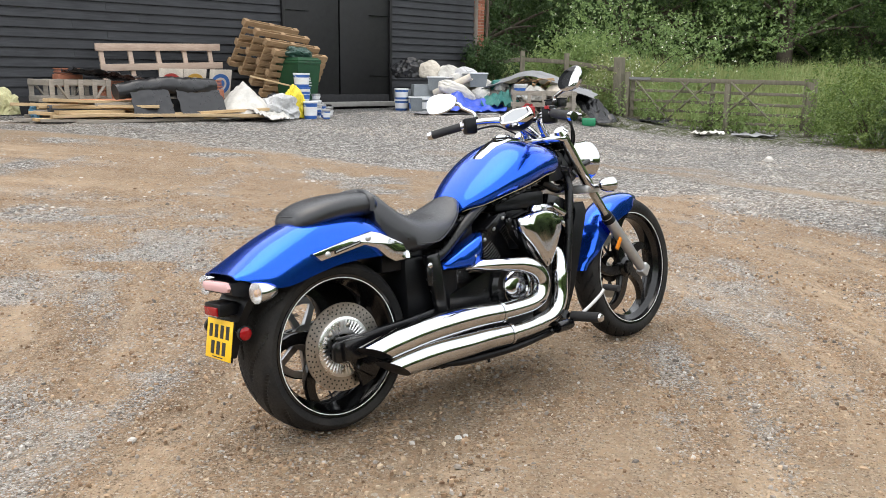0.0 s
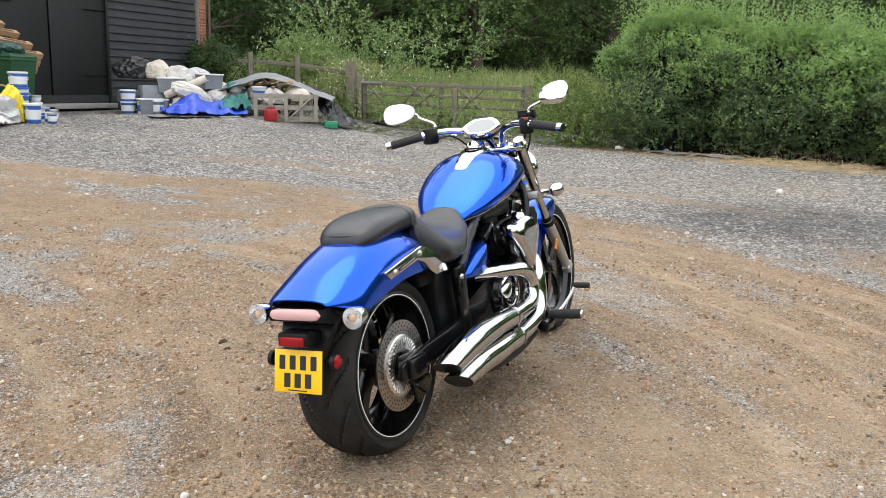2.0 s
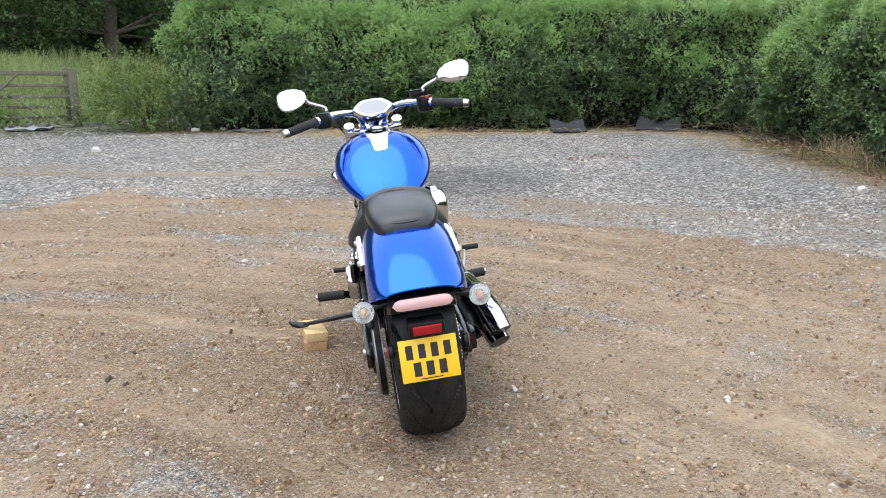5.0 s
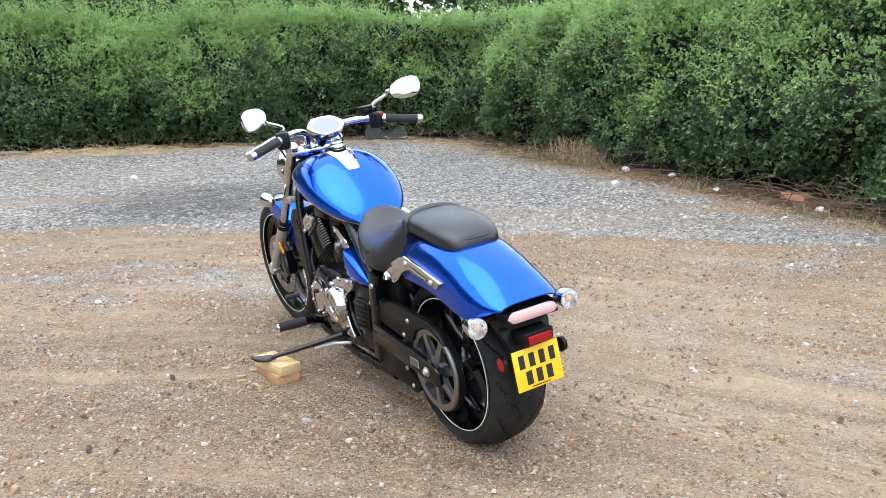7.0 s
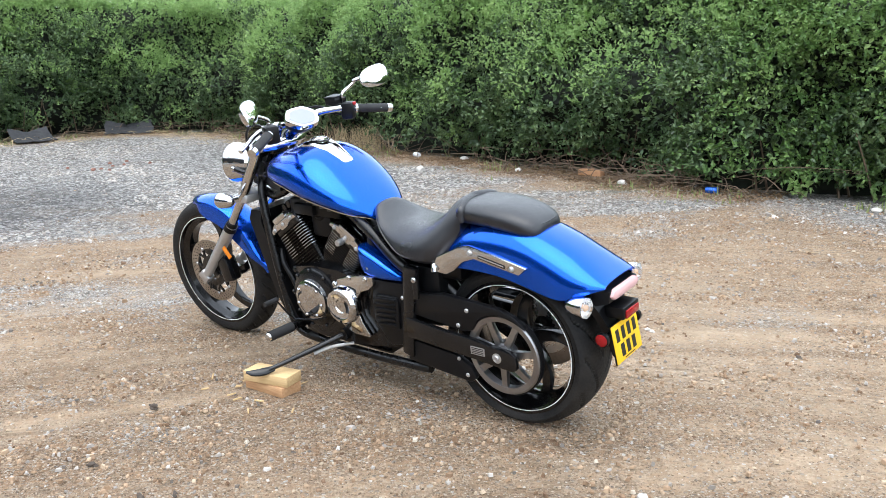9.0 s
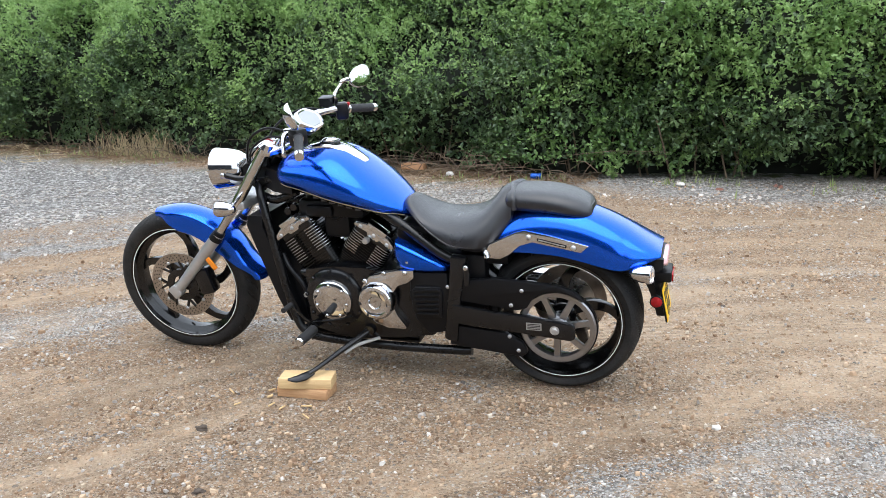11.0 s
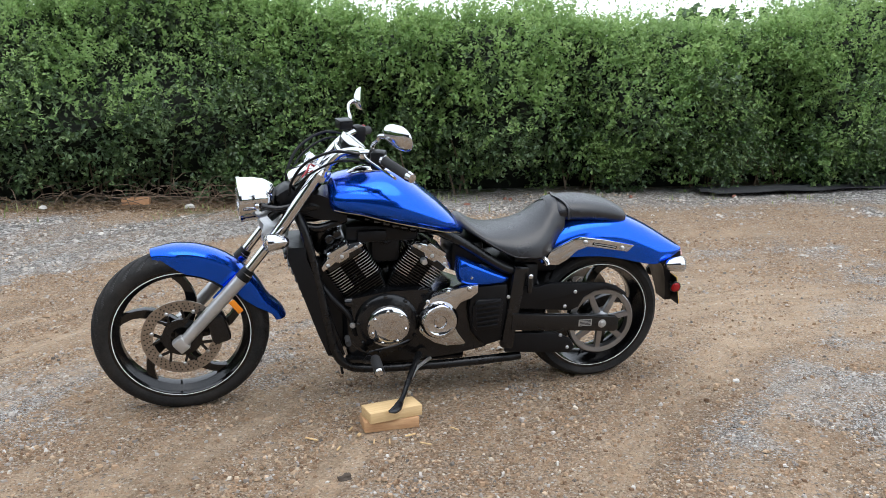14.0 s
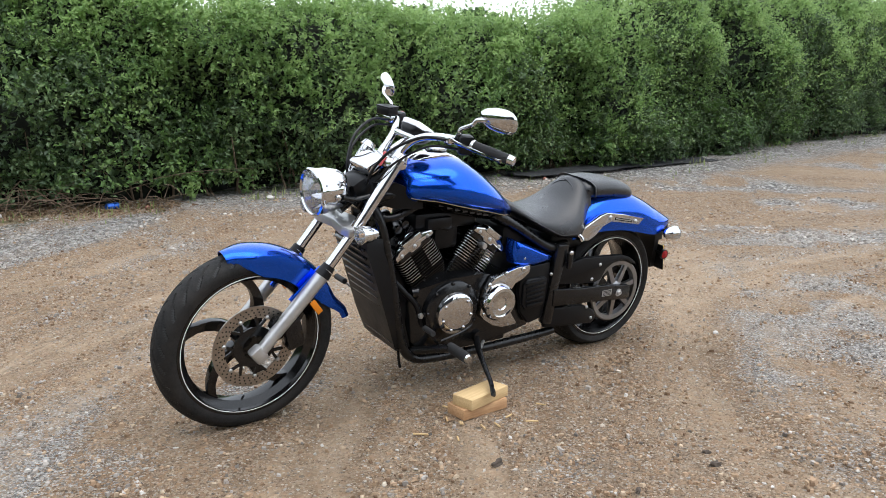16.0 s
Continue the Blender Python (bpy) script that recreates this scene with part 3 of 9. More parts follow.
def build_ground():
    gx = grid_axis(-14, 16, 0.2, -2.6, 4.2, 0.045, 700)
    gy = grid_axis(-14, 27, 0.2, 0.2, 6.6, 0.045, 700)
    X, Y = np.meshgrid(gx, gy, indexing="ij")
    Z = ground_z(X, Y)
    rut = np.zeros_like(X)
    rut_at, worn = np.full(X.shape, 1.0), np.zeros_like(X)
    for k, line in enumerate(RUTS):
        d = line_dist(X, Y, line)
        wob = value_noise(X, Y, 0.7, 20 + k)
        here = smoothstep(0.14, 0.09, d) * smoothstep(0.25, 0.5, wob)
        rut -= 0.008 * here
        rut_at = np.minimum(rut_at, d)
        worn = np.maximum(worn, here * (0.35 if k == 2 else 0.8))
    clods = 0.014 * (value_noise(X, Y, 0.13, 71) - 0.5) + 0.013 * (value_noise(X, Y, 0.06, 72) - 0.5)
    Z = Z + rut + clods * (np.abs(rut) < 0.0005)
    nx, ny = X.shape
    verts = np.stack([X, Y, Z], -1).reshape(-1, 3)
    i, j = np.meshgrid(np.arange(nx - 1), np.arange(ny - 1), indexing="ij")
    a = i * ny + j
    quads = np.stack([a, a + ny, a + ny + 1, a + 1], -1).reshape(-1, 4)
    ob = mesh_from_arrays("ground", verts, quads, GROUND)
    g, pale, damp, weed, streak, rake = ground_fields(X, Y)
    for name, values in (("gravel", g), ("pale", pale), ("damp", damp), ("weed", weed), ("streak", streak), ("rake", rake), ("rut", rut_at), ("worn", worn)):
        at = ob.data.attributes.new(name, "FLOAT", "POINT")
        at.data.foreach_set("value", np.clip(values, 0, 1).astype(np.float32).ravel())
    return tagged(ob, "brown dirt yard with grey gravel and tyre tracks", "ground", kind="structure")


def mesh_from_arrays(name, verts, faces, mat, smooth=True):
    me = bpy.data.meshes.new(name)
    k = faces.shape[1]
    me.vertices.add(len(verts))
    me.vertices.foreach_set("co", np.ascontiguousarray(verts, dtype=np.float32).ravel())
    me.loops.add(faces.size)
    me.loops.foreach_set("vertex_index", np.ascontiguousarray(faces, dtype=np.int32).ravel())
    me.polygons.add(len(faces))
    me.polygons.foreach_set("loop_start", np.arange(0, faces.size, k, dtype=np.int32))
    me.update(calc_edges=True)
    me.polygons.foreach_set("use_smooth", np.full(len(faces), smooth))
    me.validate()
    me.materials.append(mat)
    return new(name, me)


GROUND, STONES, CRUMBS = gravel_ground(), stone_mat(), crumb_mat()


def pebbles(name, xs, ys, sizes, mat, seed=5, flat=None, chunk=0.0058):
    """Loose stones: chunky ones with a broken top, the smallest as low four-sided lumps."""
    rng = np.random.default_rng(seed)
    ring = np.array([(1, 0.1), (0.1, 0.95), (-0.95, -0.1), (-0.05, -1)])
    verts, faces, base = [], [], 0
    chunky = np.array([np.append(q * 1.0, -0.35) for q in ring] + [np.append(q * 0.72, 0.62) for q in ring])
    low = np.array([np.append(q, -0.3) for q in ring] + [(0.05, 0.0, 0.62)])
    sides = [(a, (a + 1) % 4, 4 + (a + 1) % 4) for a in range(4)] + [(a, 4 + (a + 1) % 4, 4 + a) for a in range(4)] + [(4, 5, 6), (4, 6, 7)]
    for pick, shape, tri in ((sizes >= chunk, chunky, sides), (sizes < chunk, low, [(a, (a + 1) % 4, 4) for a in range(4)])):
        n, k = int(pick.sum()), len(shape)
        if not n:
            continue
        P = np.repeat(shape[None], n, 0) * (1 + 0.5 * (rng.random((n, k, 1)) - 0.5))
        P = P + 0.22 * (rng.random((n, k, 3)) - 0.5)
        P *= np.stack([0.75 + 0.6 * rng.random(n), 0.65 + 0.4 * rng.random(n), 0.6 + 0.6 * rng.random(n)], -1)[:, None, :]
        if flat is not None:
            P[..., 2] *= flat[pick][:, None]
        a = rng.random(n) * 6.283
        c, q = np.cos(a)[:, None], np.sin(a)[:, None]
        R = np.stack([P[..., 0] * c - P[..., 1] * q, P[..., 0] * q + P[..., 1] * c, P[..., 2]], -1) * sizes[pick][:, None, None]
        R[..., 0] += xs[pick][:, None]
        R[..., 1] += ys[pick][:, None]
        R[..., 2] += ground_z(xs[pick], ys[pick])[:, None]
        verts.append(R.reshape(-1, 3))
        faces.append(((np.arange(n) * k)[:, None, None] + np.array(tri)[None] + base).reshape(-1, 3))
        base += n * k
    return mesh_from_arrays(name, np.concatenate(verts), np.concatenate(faces), mat, smooth=False)


build_ground()
rng = np.random.default_rng(12)
N = 430000
sx, sy = rng.uniform(-4.2, 7.0, N), rng.uniform(-2.4, 8.6, N)
near = np.exp(-((np.hypot(sx + 0.4, sy - 3.3) / 3.9) ** 2.4))
first = rng.random(N) < 0.04 + 0.96 * near
sx, sy, near = sx[first], sy[first], near[first]
sg, _, sdamp, _, strk, _ = ground_fields(sx, sy)
lumpy = 0.3 + 0.45 * smoothstep(0.4, 0.7, value_noise(sx, sy, 0.5, 13)) + 0.35 * smoothstep(0.4, 0.7, value_noise(sx, sy, 0.17, 16)) + 0.25 * sg
keep = (hedge_distance(sx, sy) > -0.1) & (rng.random(len(sx)) < lumpy * (1 - 0.8 * np.clip(strk, 0, 1)) * (1 - 0.8 * np.clip(sdamp, 0, 1)))
sx, sy, sg, near = sx[keep], sy[keep], sg[keep], near[keep]
size = 0.0029 + 0.0088 * rng.random(len(sx)) ** 3.4 + 0.0025 * sg * rng.random(len(sx)) + 0.003 * (1 - near)
size *= 1 + 0.9 * (rng.random(len(sx)) > 0.994)
grey = rng.random(len(sx)) < 0.22 + 0.75 * np.clip(sg, 0, 1)
# coarser stones farther off, towards the barn and the hedge
N = 300000
fx, fy = rng.uniform(-12, 12.6, N), rng.uniform(-3.6, 17.5, N)
fd, far_off = hedge_distance(fx, fy), np.hypot(fx + 0.3, fy - 3.4)
fg, fpale, fdamp, _, _, _ = ground_fields(fx, fy)
far = (fd > 0.0) & (far_off > 3.6) & (fdamp < 0.4) & (fpale < 0.4) & (fd > 0.35 + 0.5 * rng.random(N)) & (rng.random(N) < 0.05 + 0.95 * np.clip(fg, 0, 1) * smoothstep(0.3, 0.7, value_noise(fx, fy, 0.7, 15)))
fsize = 0.007 + 0.015 * rng.random(far.sum()) ** 2.2
tagged(pebbles("coarse_gravel", fx[far], fy[far], fsize, stone_mat("coarse_pale_stone", 1.15), 7, np.full(far.sum(), 0.75), 0.017), "coarse pale gravel along the yard edges", "gravel", kind="stuff")
tagged(pebbles("gravel", sx[grey], sy[grey], size[grey], STONES), "loose grey gravel stones on the yard", "gravel", kind="stuff")
tagged(pebbles("dirt_crumbs", sx[~grey], sy[~grey], size[~grey], CRUMBS, 6), "crumbs of brown dirt on the yard", "dirt", kind="stuff")

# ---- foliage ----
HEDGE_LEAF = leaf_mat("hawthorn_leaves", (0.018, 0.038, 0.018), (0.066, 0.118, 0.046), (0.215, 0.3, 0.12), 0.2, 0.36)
YOUNG_LIT_LEAF = leaf_mat("young_and_lit_hawthorn_leaves", (0.072, 0.155, 0.05), (0.215, 0.345, 0.115), (0.45, 0.6, 0.24), 0.55)
STRAW = simple("dry_straw", (0.5, 0.39, 0.23), 0.8, vary=0.4, scale=3)
LITTER = leaf_mat("dry_leaf_litter", (0.09, 0.055, 0.03), (0.2, 0.125, 0.07), (0.36, 0.26, 0.16), 0.1, 0.8)
TREE_LEAF = leaf_mat("tree_leaves", (0.016, 0.036, 0.014), (0.05, 0.1, 0.032), (0.14, 0.21, 0.07), 0.28, 0.6)
LIGHT_TREE = leaf_mat("light_tree_leaves", (0.035, 0.072, 0.022), (0.1, 0.175, 0.05), (0.22, 0.32, 0.1), 0.36)
NETTLE = leaf_mat("nettle_leaves", (0.09, 0.145, 0.045), (0.21, 0.3, 0.1), (0.36, 0.45, 0.19), 0.4, 0.6)
GRASS = leaf_mat("grass_blades", (0.12, 0.165, 0.055), (0.24, 0.3, 0.1), (0.42, 0.43, 0.21), 0.35, 0.6)
BARK = simple("grey_brown_bark", (0.1, 0.08, 0.06), 0.9, vary=0.4, scale=5, bump=0.6, grain=25)
TWIG = simple("dry_twigs", (0.15, 0.105, 0.07), 0.85, vary=0.4, scale=8)
HEDGE_SHADE = simple("hedge_inner_shade", (0.008, 0.011, 0.006), 0.95, vary=0.5, scale=7, bump=0.5, grain=30)
FLOWER = simple("white_blossom", (0.78, 0.78, 0.66), 0.7, vary=0.12)


def unit(a):
    return a / np.maximum(np.linalg.norm(a, axis=-1, keepdims=True), 1e-9)


def leaf_mesh(name, c, axis, normal, length, mat, wide=0.33, fold=0.12):
    """Folded leaves of two triangles each, grown from c along axis."""
    axis = unit(axis)
    side = unit(np.cross(axis, normal))
    up = np.cross(side, axis)
    L = length[:, None]
    base = c
    left = c + axis * L * 0.48 + side * L * wide + up * L * fold
    right = c + axis * L * 0.48 - side * L * wide + up * L * fold
    tip = c + axis * L - up * L * 0.1
    n = len(c)
    verts = np.stack([base, left, tip, right], 1).reshape(-1, 3)
    k = (np.arange(n) * 4)[:, None]
    faces = np.concatenate([k + np.array([[0, 1, 2]]), k + np.array([[0, 2, 3]])], 1).reshape(-1, 3)
    return mesh_from_arrays(name, verts, faces, mat, smooth=False)


def sprigs(p, d, length, count, leaf, rng, spread=1.0):
    """Leaves set alternately along short twigs: centres, axes, normals, sizes."""
    n = len(p)
    d = unit(d)
    t = (np.arange(count)[None] + rng.random((n, count))) / count
    c = p[:, None] + d[:, None] * (t * length[:, None])[..., None]
    r = rng.normal(size=(n, count, 3))
    ax = unit(d[:, None] * 0.5 + unit(r) * spread)
    nm = unit(rng.normal(size=(n, count, 3)) * 0.6 + np.array([0, 0, 0.9]) + d[:, None] * 0.25)
    size = leaf * (0.6 + 0.7 * rng.random((n, count))) * (1.1 - 0.4 * t)
    return c.reshape(-1, 3), ax.reshape(-1, 3), nm.reshape(-1, 3), size.ravel()


def along(points, s):
    """Places and yard-side normals at lengths s along a broken line."""
    pts = np.array([tuple(q)[:2] for q in smooth_path([(x, y, 0) for x, y in points], 8)])
    seg = np.hypot(*(pts[1:] - pts[:-1]).T)
    cum = np.concatenate([[0], np.cumsum(seg)])
    x, y = np.interp(s, cum, pts[:, 0]), np.interp(s, cum, pts[:, 1])
    e = 0.25
    tx = np.interp(s + e, cum, pts[:, 0]) - np.interp(s - e, cum, pts[:, 0])
    ty = np.interp(s + e, cum, pts[:, 1]) - np.interp(s - e, cum, pts[:, 1])
    nrm = unit(np.stack([-ty, tx], -1))
    return np.stack([x, y], -1), nrm, cum[-1]


def hedge_height(s):
    wave = 0.24 * (value_noise(s, s * 0 + 3, 2.3, 41) - 0.5) + (0.2 + 0.3 * smoothstep(29, 33, s)) * (value_noise(s, s * 0, 0.8, 42) - 0.5)
    body = 1.84 + 0.08 * smoothstep(19, 21, s) + 0.42 * smoothstep(14.0, 11.5, s) + 0.28 * smoothstep(18.5, 21.5, s) + 0.05 * smoothstep(26, 29, s) - 0.1 * smoothstep(33.5, 36.5, s) + wave + 0.5 * smoothstep(32, 35, s) * (value_noise(s, s * 0 + 7, 1.3, 40) - 0.5)
    return body * (0.7 + 0.3 * smoothstep(41.0, 39.7, s))


def hedge_face(s, h):
    """How far the hedge's face stands out towards the yard, by length and height."""
    lean = np.interp(h, [0, 0.25, 0.6, 1.0, 1.4, 1.8, 2.3], [-0.1, 0.03, 0.16, 0.1, -0.08, -0.36, -0.8])
    return lean + 0.66 * (value_noise(s, h, 0.75, 43) - 0.5) + 0.22 * (value_noise(s, h * 1.4, 0.3, 44) - 0.5)


def build_hedge():
    rng = np.random.default_rng(77)
    total = along(HEDGE, np.zeros(1))[2]
    hedge = thing("hedge", "tall thick green hawthorn hedge along the yard", "hedge", kind="stuff")

    def at_face(s, h, out):
        xy, nrm, _ = along(HEDGE, s)
        foot = ground_z(xy[:, 0], xy[:, 1])
        return np.stack([xy[:, 0] + nrm[:, 0] * out, xy[:, 1] + nrm[:, 1] * out, foot + h], -1), np.stack([nrm[:, 0], nrm[:, 1], 0 * h], -1)

    # boughs: rounded masses of leaf that stand out from the dark inside
    k = 2100
    bs = np.where(rng.random(k) < 0.12, 31 + rng.random(k) * (total - 31), rng.random(k) * total)
    bh = 0.1 + (hedge_height(bs) - 0.16) * rng.random(k) ** 0.92
    br = 0.10 + 0.17 * rng.random(k) ** 1.4
    keep = ~((bh < 0.5) & (value_noise(bs, bs * 0 + 9, 1.6, 47) > 0.72) & (bs > 17.5)) & ~((bh < 0.42) & (np.abs(bs - 24.8) < 1.2 + 0.4 * rng.random(k)))
    bs, bh, br = bs[keep], bh[keep], br[keep]
    crest = rng.random(len(bs)) < 0.2
    skirt = ~crest & (rng.random(len(bs)) < 0.22) & (bs < 19.3)
    bh = np.where(crest, hedge_height(bs) - 0.06 - 0.1 * rng.random(len(bs)), np.where(skirt, 0.08 + 0.3 * rng.random(len(bs)), bh))
    bc, bn = at_face(bs, bh, hedge_face(bs, bh) - br * 0.8 - rng.exponential(0.12, len(bs)) - crest * 1.0 * rng.random(len(bs)))
    n = 58000
    i = rng.choice(len(bs), n, p=br ** 2 / (br ** 2).sum())
    lean = bn[i] * 0.75 + np.array([0, 0, 0.45])
    d = unit(unit(rng.normal(size=(n, 3))) + lean)
    p = bc[i] + d * (br[i] * (0.72 + 0.35 * rng.random(n)))[:, None]
    p[:, 2] = np.maximum(p[:, 2], ground_z(p[:, 0], p[:, 1]) + 0.03)
    A = sprigs(p, d + rng.normal(size=(n, 3)) * 0.35 + np.array([0, 0, 0.2]), 0.07 + 0.11 * rng.random(n), 6, 0.053, rng)
    A = (A[0], A[1], A[2], A[3] * np.repeat((0.75 + 0.5 * rng.random(len(bs)))[i], 6))
    # upper boughs take the pale leaf: young growth, plus brighter top light in colour
    paler = rng.random(len(bs)) < 0.95 * (1 - 0.5 * smoothstep(14.0, 11.5, bs)) * smoothstep(0.4, 0.92, bh / hedge_height(bs) + 0.5 * (value_noise(bs, bh, 0.6, 50) - 0.5)) + 0.05 + 0.75 * smoothstep(19.6, 18.8, bs) * smoothstep(13.0, 14.6, bs) * smoothstep(0.3, 0.55, value_noise(bs, bh, 0.5, 51))
    young = np.repeat(paler[i], 6)
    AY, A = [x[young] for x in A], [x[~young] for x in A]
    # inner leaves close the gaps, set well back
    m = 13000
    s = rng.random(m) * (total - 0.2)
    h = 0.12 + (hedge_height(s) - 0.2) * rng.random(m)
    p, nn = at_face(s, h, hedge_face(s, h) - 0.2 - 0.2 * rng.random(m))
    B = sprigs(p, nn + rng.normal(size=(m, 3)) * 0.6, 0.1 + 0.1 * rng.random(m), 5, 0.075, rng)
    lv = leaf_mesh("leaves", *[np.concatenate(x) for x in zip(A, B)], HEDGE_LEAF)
    lv.parent = hedge
    tagged(lv, kind="stuff")
    # young shoots, standing out of the face and straight up along the top
    m1, m2 = 7500, 9500
    s = rng.random(m1) * total
    h = 0.25 + (hedge_height(s) - 0.3) * rng.random(m1) ** 0.36
    p, nn = at_face(s, h, hedge_face(s, h) - 0.06)
    C = sprigs(p, nn * 0.7 + np.array([0, 0, 0.75]) + rng.normal(size=(m1, 3)) * 0.4, 0.12 + 0.2 * rng.random(m1) ** 2, 8, 0.052, rng, 0.9)
    s = np.where(rng.random(m2) < 0.38, 31 + rng.random(m2) * (total - 31), rng.random(m2) * total)
    s = s + 0.12 * np.sin(s * 17.0)
    back = 0.95 * rng.random(m2)
    top = hedge_height(s)
    p, nn = at_face(s, top - 0.12 - 0.3 * (back / 1.2 - 0.45) ** 2, hedge_face(s, top) + 0.08 - back)
    tall = 0.16 + 0.6 * (1 + 1.5 * smoothstep(31, 34, s)) * rng.random(m2) ** 2.0 * (0.35 + 1.1 * value_noise(s, s * 0 + 5, 0.45, 48))
    D = sprigs(p, np.array([0, 0, 1.0]) + rng.normal(size=(m2, 3)) * 0.2, tall, 10, 0.052, rng, 0.8)
    yl = leaf_mesh("young_leaves", *[np.concatenate(x) for x in zip(AY, C, D)], YOUNG_LIT_LEAF)
    yl.parent = hedge
    tagged(yl, "light yellow-green young shoots and paler upper leaves", kind="stuff")
    # broader leaves where bindweed and bramble grow through
    k = 3000
    s = np.concatenate([rng.normal(c, w, k // 5) for c, w in ((13.2, 1.3), (15.3, 1.0), (19.0, 0.5), (11.0, 1.5), (10.0, 1.6))])
    h = 0.08 + 1.5 * rng.random(len(s)) ** 1.4
    p, nn = at_face(s, h + 0.12, hedge_face(s, h) - 0.07)
    C = sprigs(p, nn + rng.normal(size=(len(s), 3)) * 0.4, 0.1 + 0.08 * rng.random(len(s)), 3, 0.056, rng)
    bl = leaf_mesh("broad_leaves", *C, leaf_mat("bramble_leaves", (0.04, 0.085, 0.024), (0.1, 0.19, 0.05), (0.2, 0.31, 0.09), 0.3), wide=0.34)
    bl.parent = hedge
    tagged(bl, kind="stuff")
    # solid near-black core: the shade inside the hedge, put into its colour
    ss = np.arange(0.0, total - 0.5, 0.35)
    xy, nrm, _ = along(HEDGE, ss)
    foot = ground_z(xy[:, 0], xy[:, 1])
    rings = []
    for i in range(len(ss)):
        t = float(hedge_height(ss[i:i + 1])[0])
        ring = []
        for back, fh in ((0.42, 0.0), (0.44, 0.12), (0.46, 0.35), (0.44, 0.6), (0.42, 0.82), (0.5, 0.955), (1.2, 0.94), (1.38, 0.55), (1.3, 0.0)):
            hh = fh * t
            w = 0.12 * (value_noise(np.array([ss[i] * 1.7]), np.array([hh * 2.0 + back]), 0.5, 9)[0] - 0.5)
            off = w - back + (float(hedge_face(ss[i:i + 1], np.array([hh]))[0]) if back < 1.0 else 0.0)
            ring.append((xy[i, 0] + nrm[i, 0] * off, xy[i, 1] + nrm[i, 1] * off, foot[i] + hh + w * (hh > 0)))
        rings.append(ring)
    part("inner_twigs", skin(rings), HEDGE_SHADE, hedge)
    # stems and dead twigs at the foot
    bm = bmesh.new()
    for i in range(200):
        s0 = rng.random() * total
        a, nn, _ = along(HEDGE, np.array([s0]))
        o = rng.uniform(-0.5, -0.22)
        x, y = a[0] + nn[0] * o
        z = gz(x, y)
        lean = rng.normal(size=2) * 0.15
        hh = rng.uniform(0.3, 0.75)
        tube([(x, y, z - 0.03), (x + lean[0] * 0.5, y + lean[1] * 0.5, z + hh * 0.5), (x + lean[0], y + lean[1], z + hh)], [0.012, 0.009, 0.005], 5, 2, bm, caps=False)
    for i in range(480):
        s0 = rng.choice([20.2, 20.6, 21.0, 24.6, 26.0, 28.5, 33.0, 36.0]) + rng.normal() * 0.8 if i < 340 else 19.5 + rng.random() * 20
        a, nn, _ = along(HEDGE, np.array([s0]))
        o = rng.uniform(-0.2, 0.4)
        x, y = a[0] + nn[0] * o
        z = gz(x, y) + 0.006 + abs(rng.normal()) * 0.07 * (o < 0.2)
        an = rng.random() * 6.28
        ln = rng.uniform(0.12, 0.55) if rng.random() < 0.9 else rng.uniform(0.7, 1.3)
        dx, dy, dz = math.cos(an) * ln, math.sin(an) * ln, rng.uniform(-0.01, 0.2)
        mid = (x + dx * 0.5, y + dy * 0.5, z + dz * 0.9)
        tube([(x, y, z), mid, (x + dx, y + dy, z + dz)], [0.0045, 0.004, 0.0015], 4, 2, bm, caps=False)
    tagged(part("dry_stems", bm, TWIG, hedge, "bare brown stems and dead twigs"), kind="stuff")
    # bleached dead grass lying along the foot
    bm = bmesh.new()
    for i in range(900):
        s0 = rng.normal(36.4, 0.9) if i < 560 else 26 + rng.random() * 13
        a, nn, _ = along(HEDGE, np.array([s0]))
        x, y = a[0] + nn[0] * (rng.random() ** 1.5 * 1.1 + 0.05)
        z = gz(x, y) + 0.006
        an, ln = rng.random() * 6.28, rng.uniform(0.1, 0.34)
        dx, dy, dz = math.cos(an) * ln, math.sin(an) * ln, abs(rng.normal()) * 0.05
        tube([(x, y, z), (x + dx * 0.5, y + dy * 0.5, z + dz * 0.9), (x + dx, y + dy, z + dz * 0.6)], [0.004, 0.0035, 0.0015], 3, 1, bm, caps=False)
    for i in range(260):
        a, nn, _ = along(HEDGE, np.array([rng.normal(25.3, 0.4)]))
        x, y = a[0] + nn[0] * rng.uniform(-0.25, 0.15)
        z, hh = gz(x, y), rng.uniform(0.1, 0.36)
        dx, dy = rng.normal(size=2) * 0.1
        tube([(x, y, z - 0.01), (x + dx * 0.4, y + dy * 0.4, z + hh * 0.7), (x + dx, y + dy, z + hh)], [0.0035, 0.003, 0.001], 3, 1, bm, caps=False)
    tagged(part("dead_grass", bm, STRAW, hedge, "bleached dead grass stems on the ground"), kind="stuff")
    # fallen leaves under it
    m = 26000
    s = 19.0 + rng.random(m) * (total - 19.0)
    o = rng.normal(size=m) * 0.22 + 0.08
    p, nn = at_face(s, np.full(m, 0.008), o)
    ok = value_noise(s, o * 0 + 2, 1.1, 49) + 0.25 * rng.random(m) > 0.5
    p = p[ok]
    m = len(p)
    nm = unit(rng.normal(size=(m, 3)) * 0.35 + np.array([0, 0, 1.0]))
    ax = rng.normal(size=(m, 3)) * np.array([1, 1, 0.15])
    lt = leaf_mesh("leaf_litter", p, ax, nm, 0.018 + 0.025 * rng.random(m), LITTER)
    lt.parent = hedge
    tagged(lt, "dry brown fallen leaves", kind="stuff")


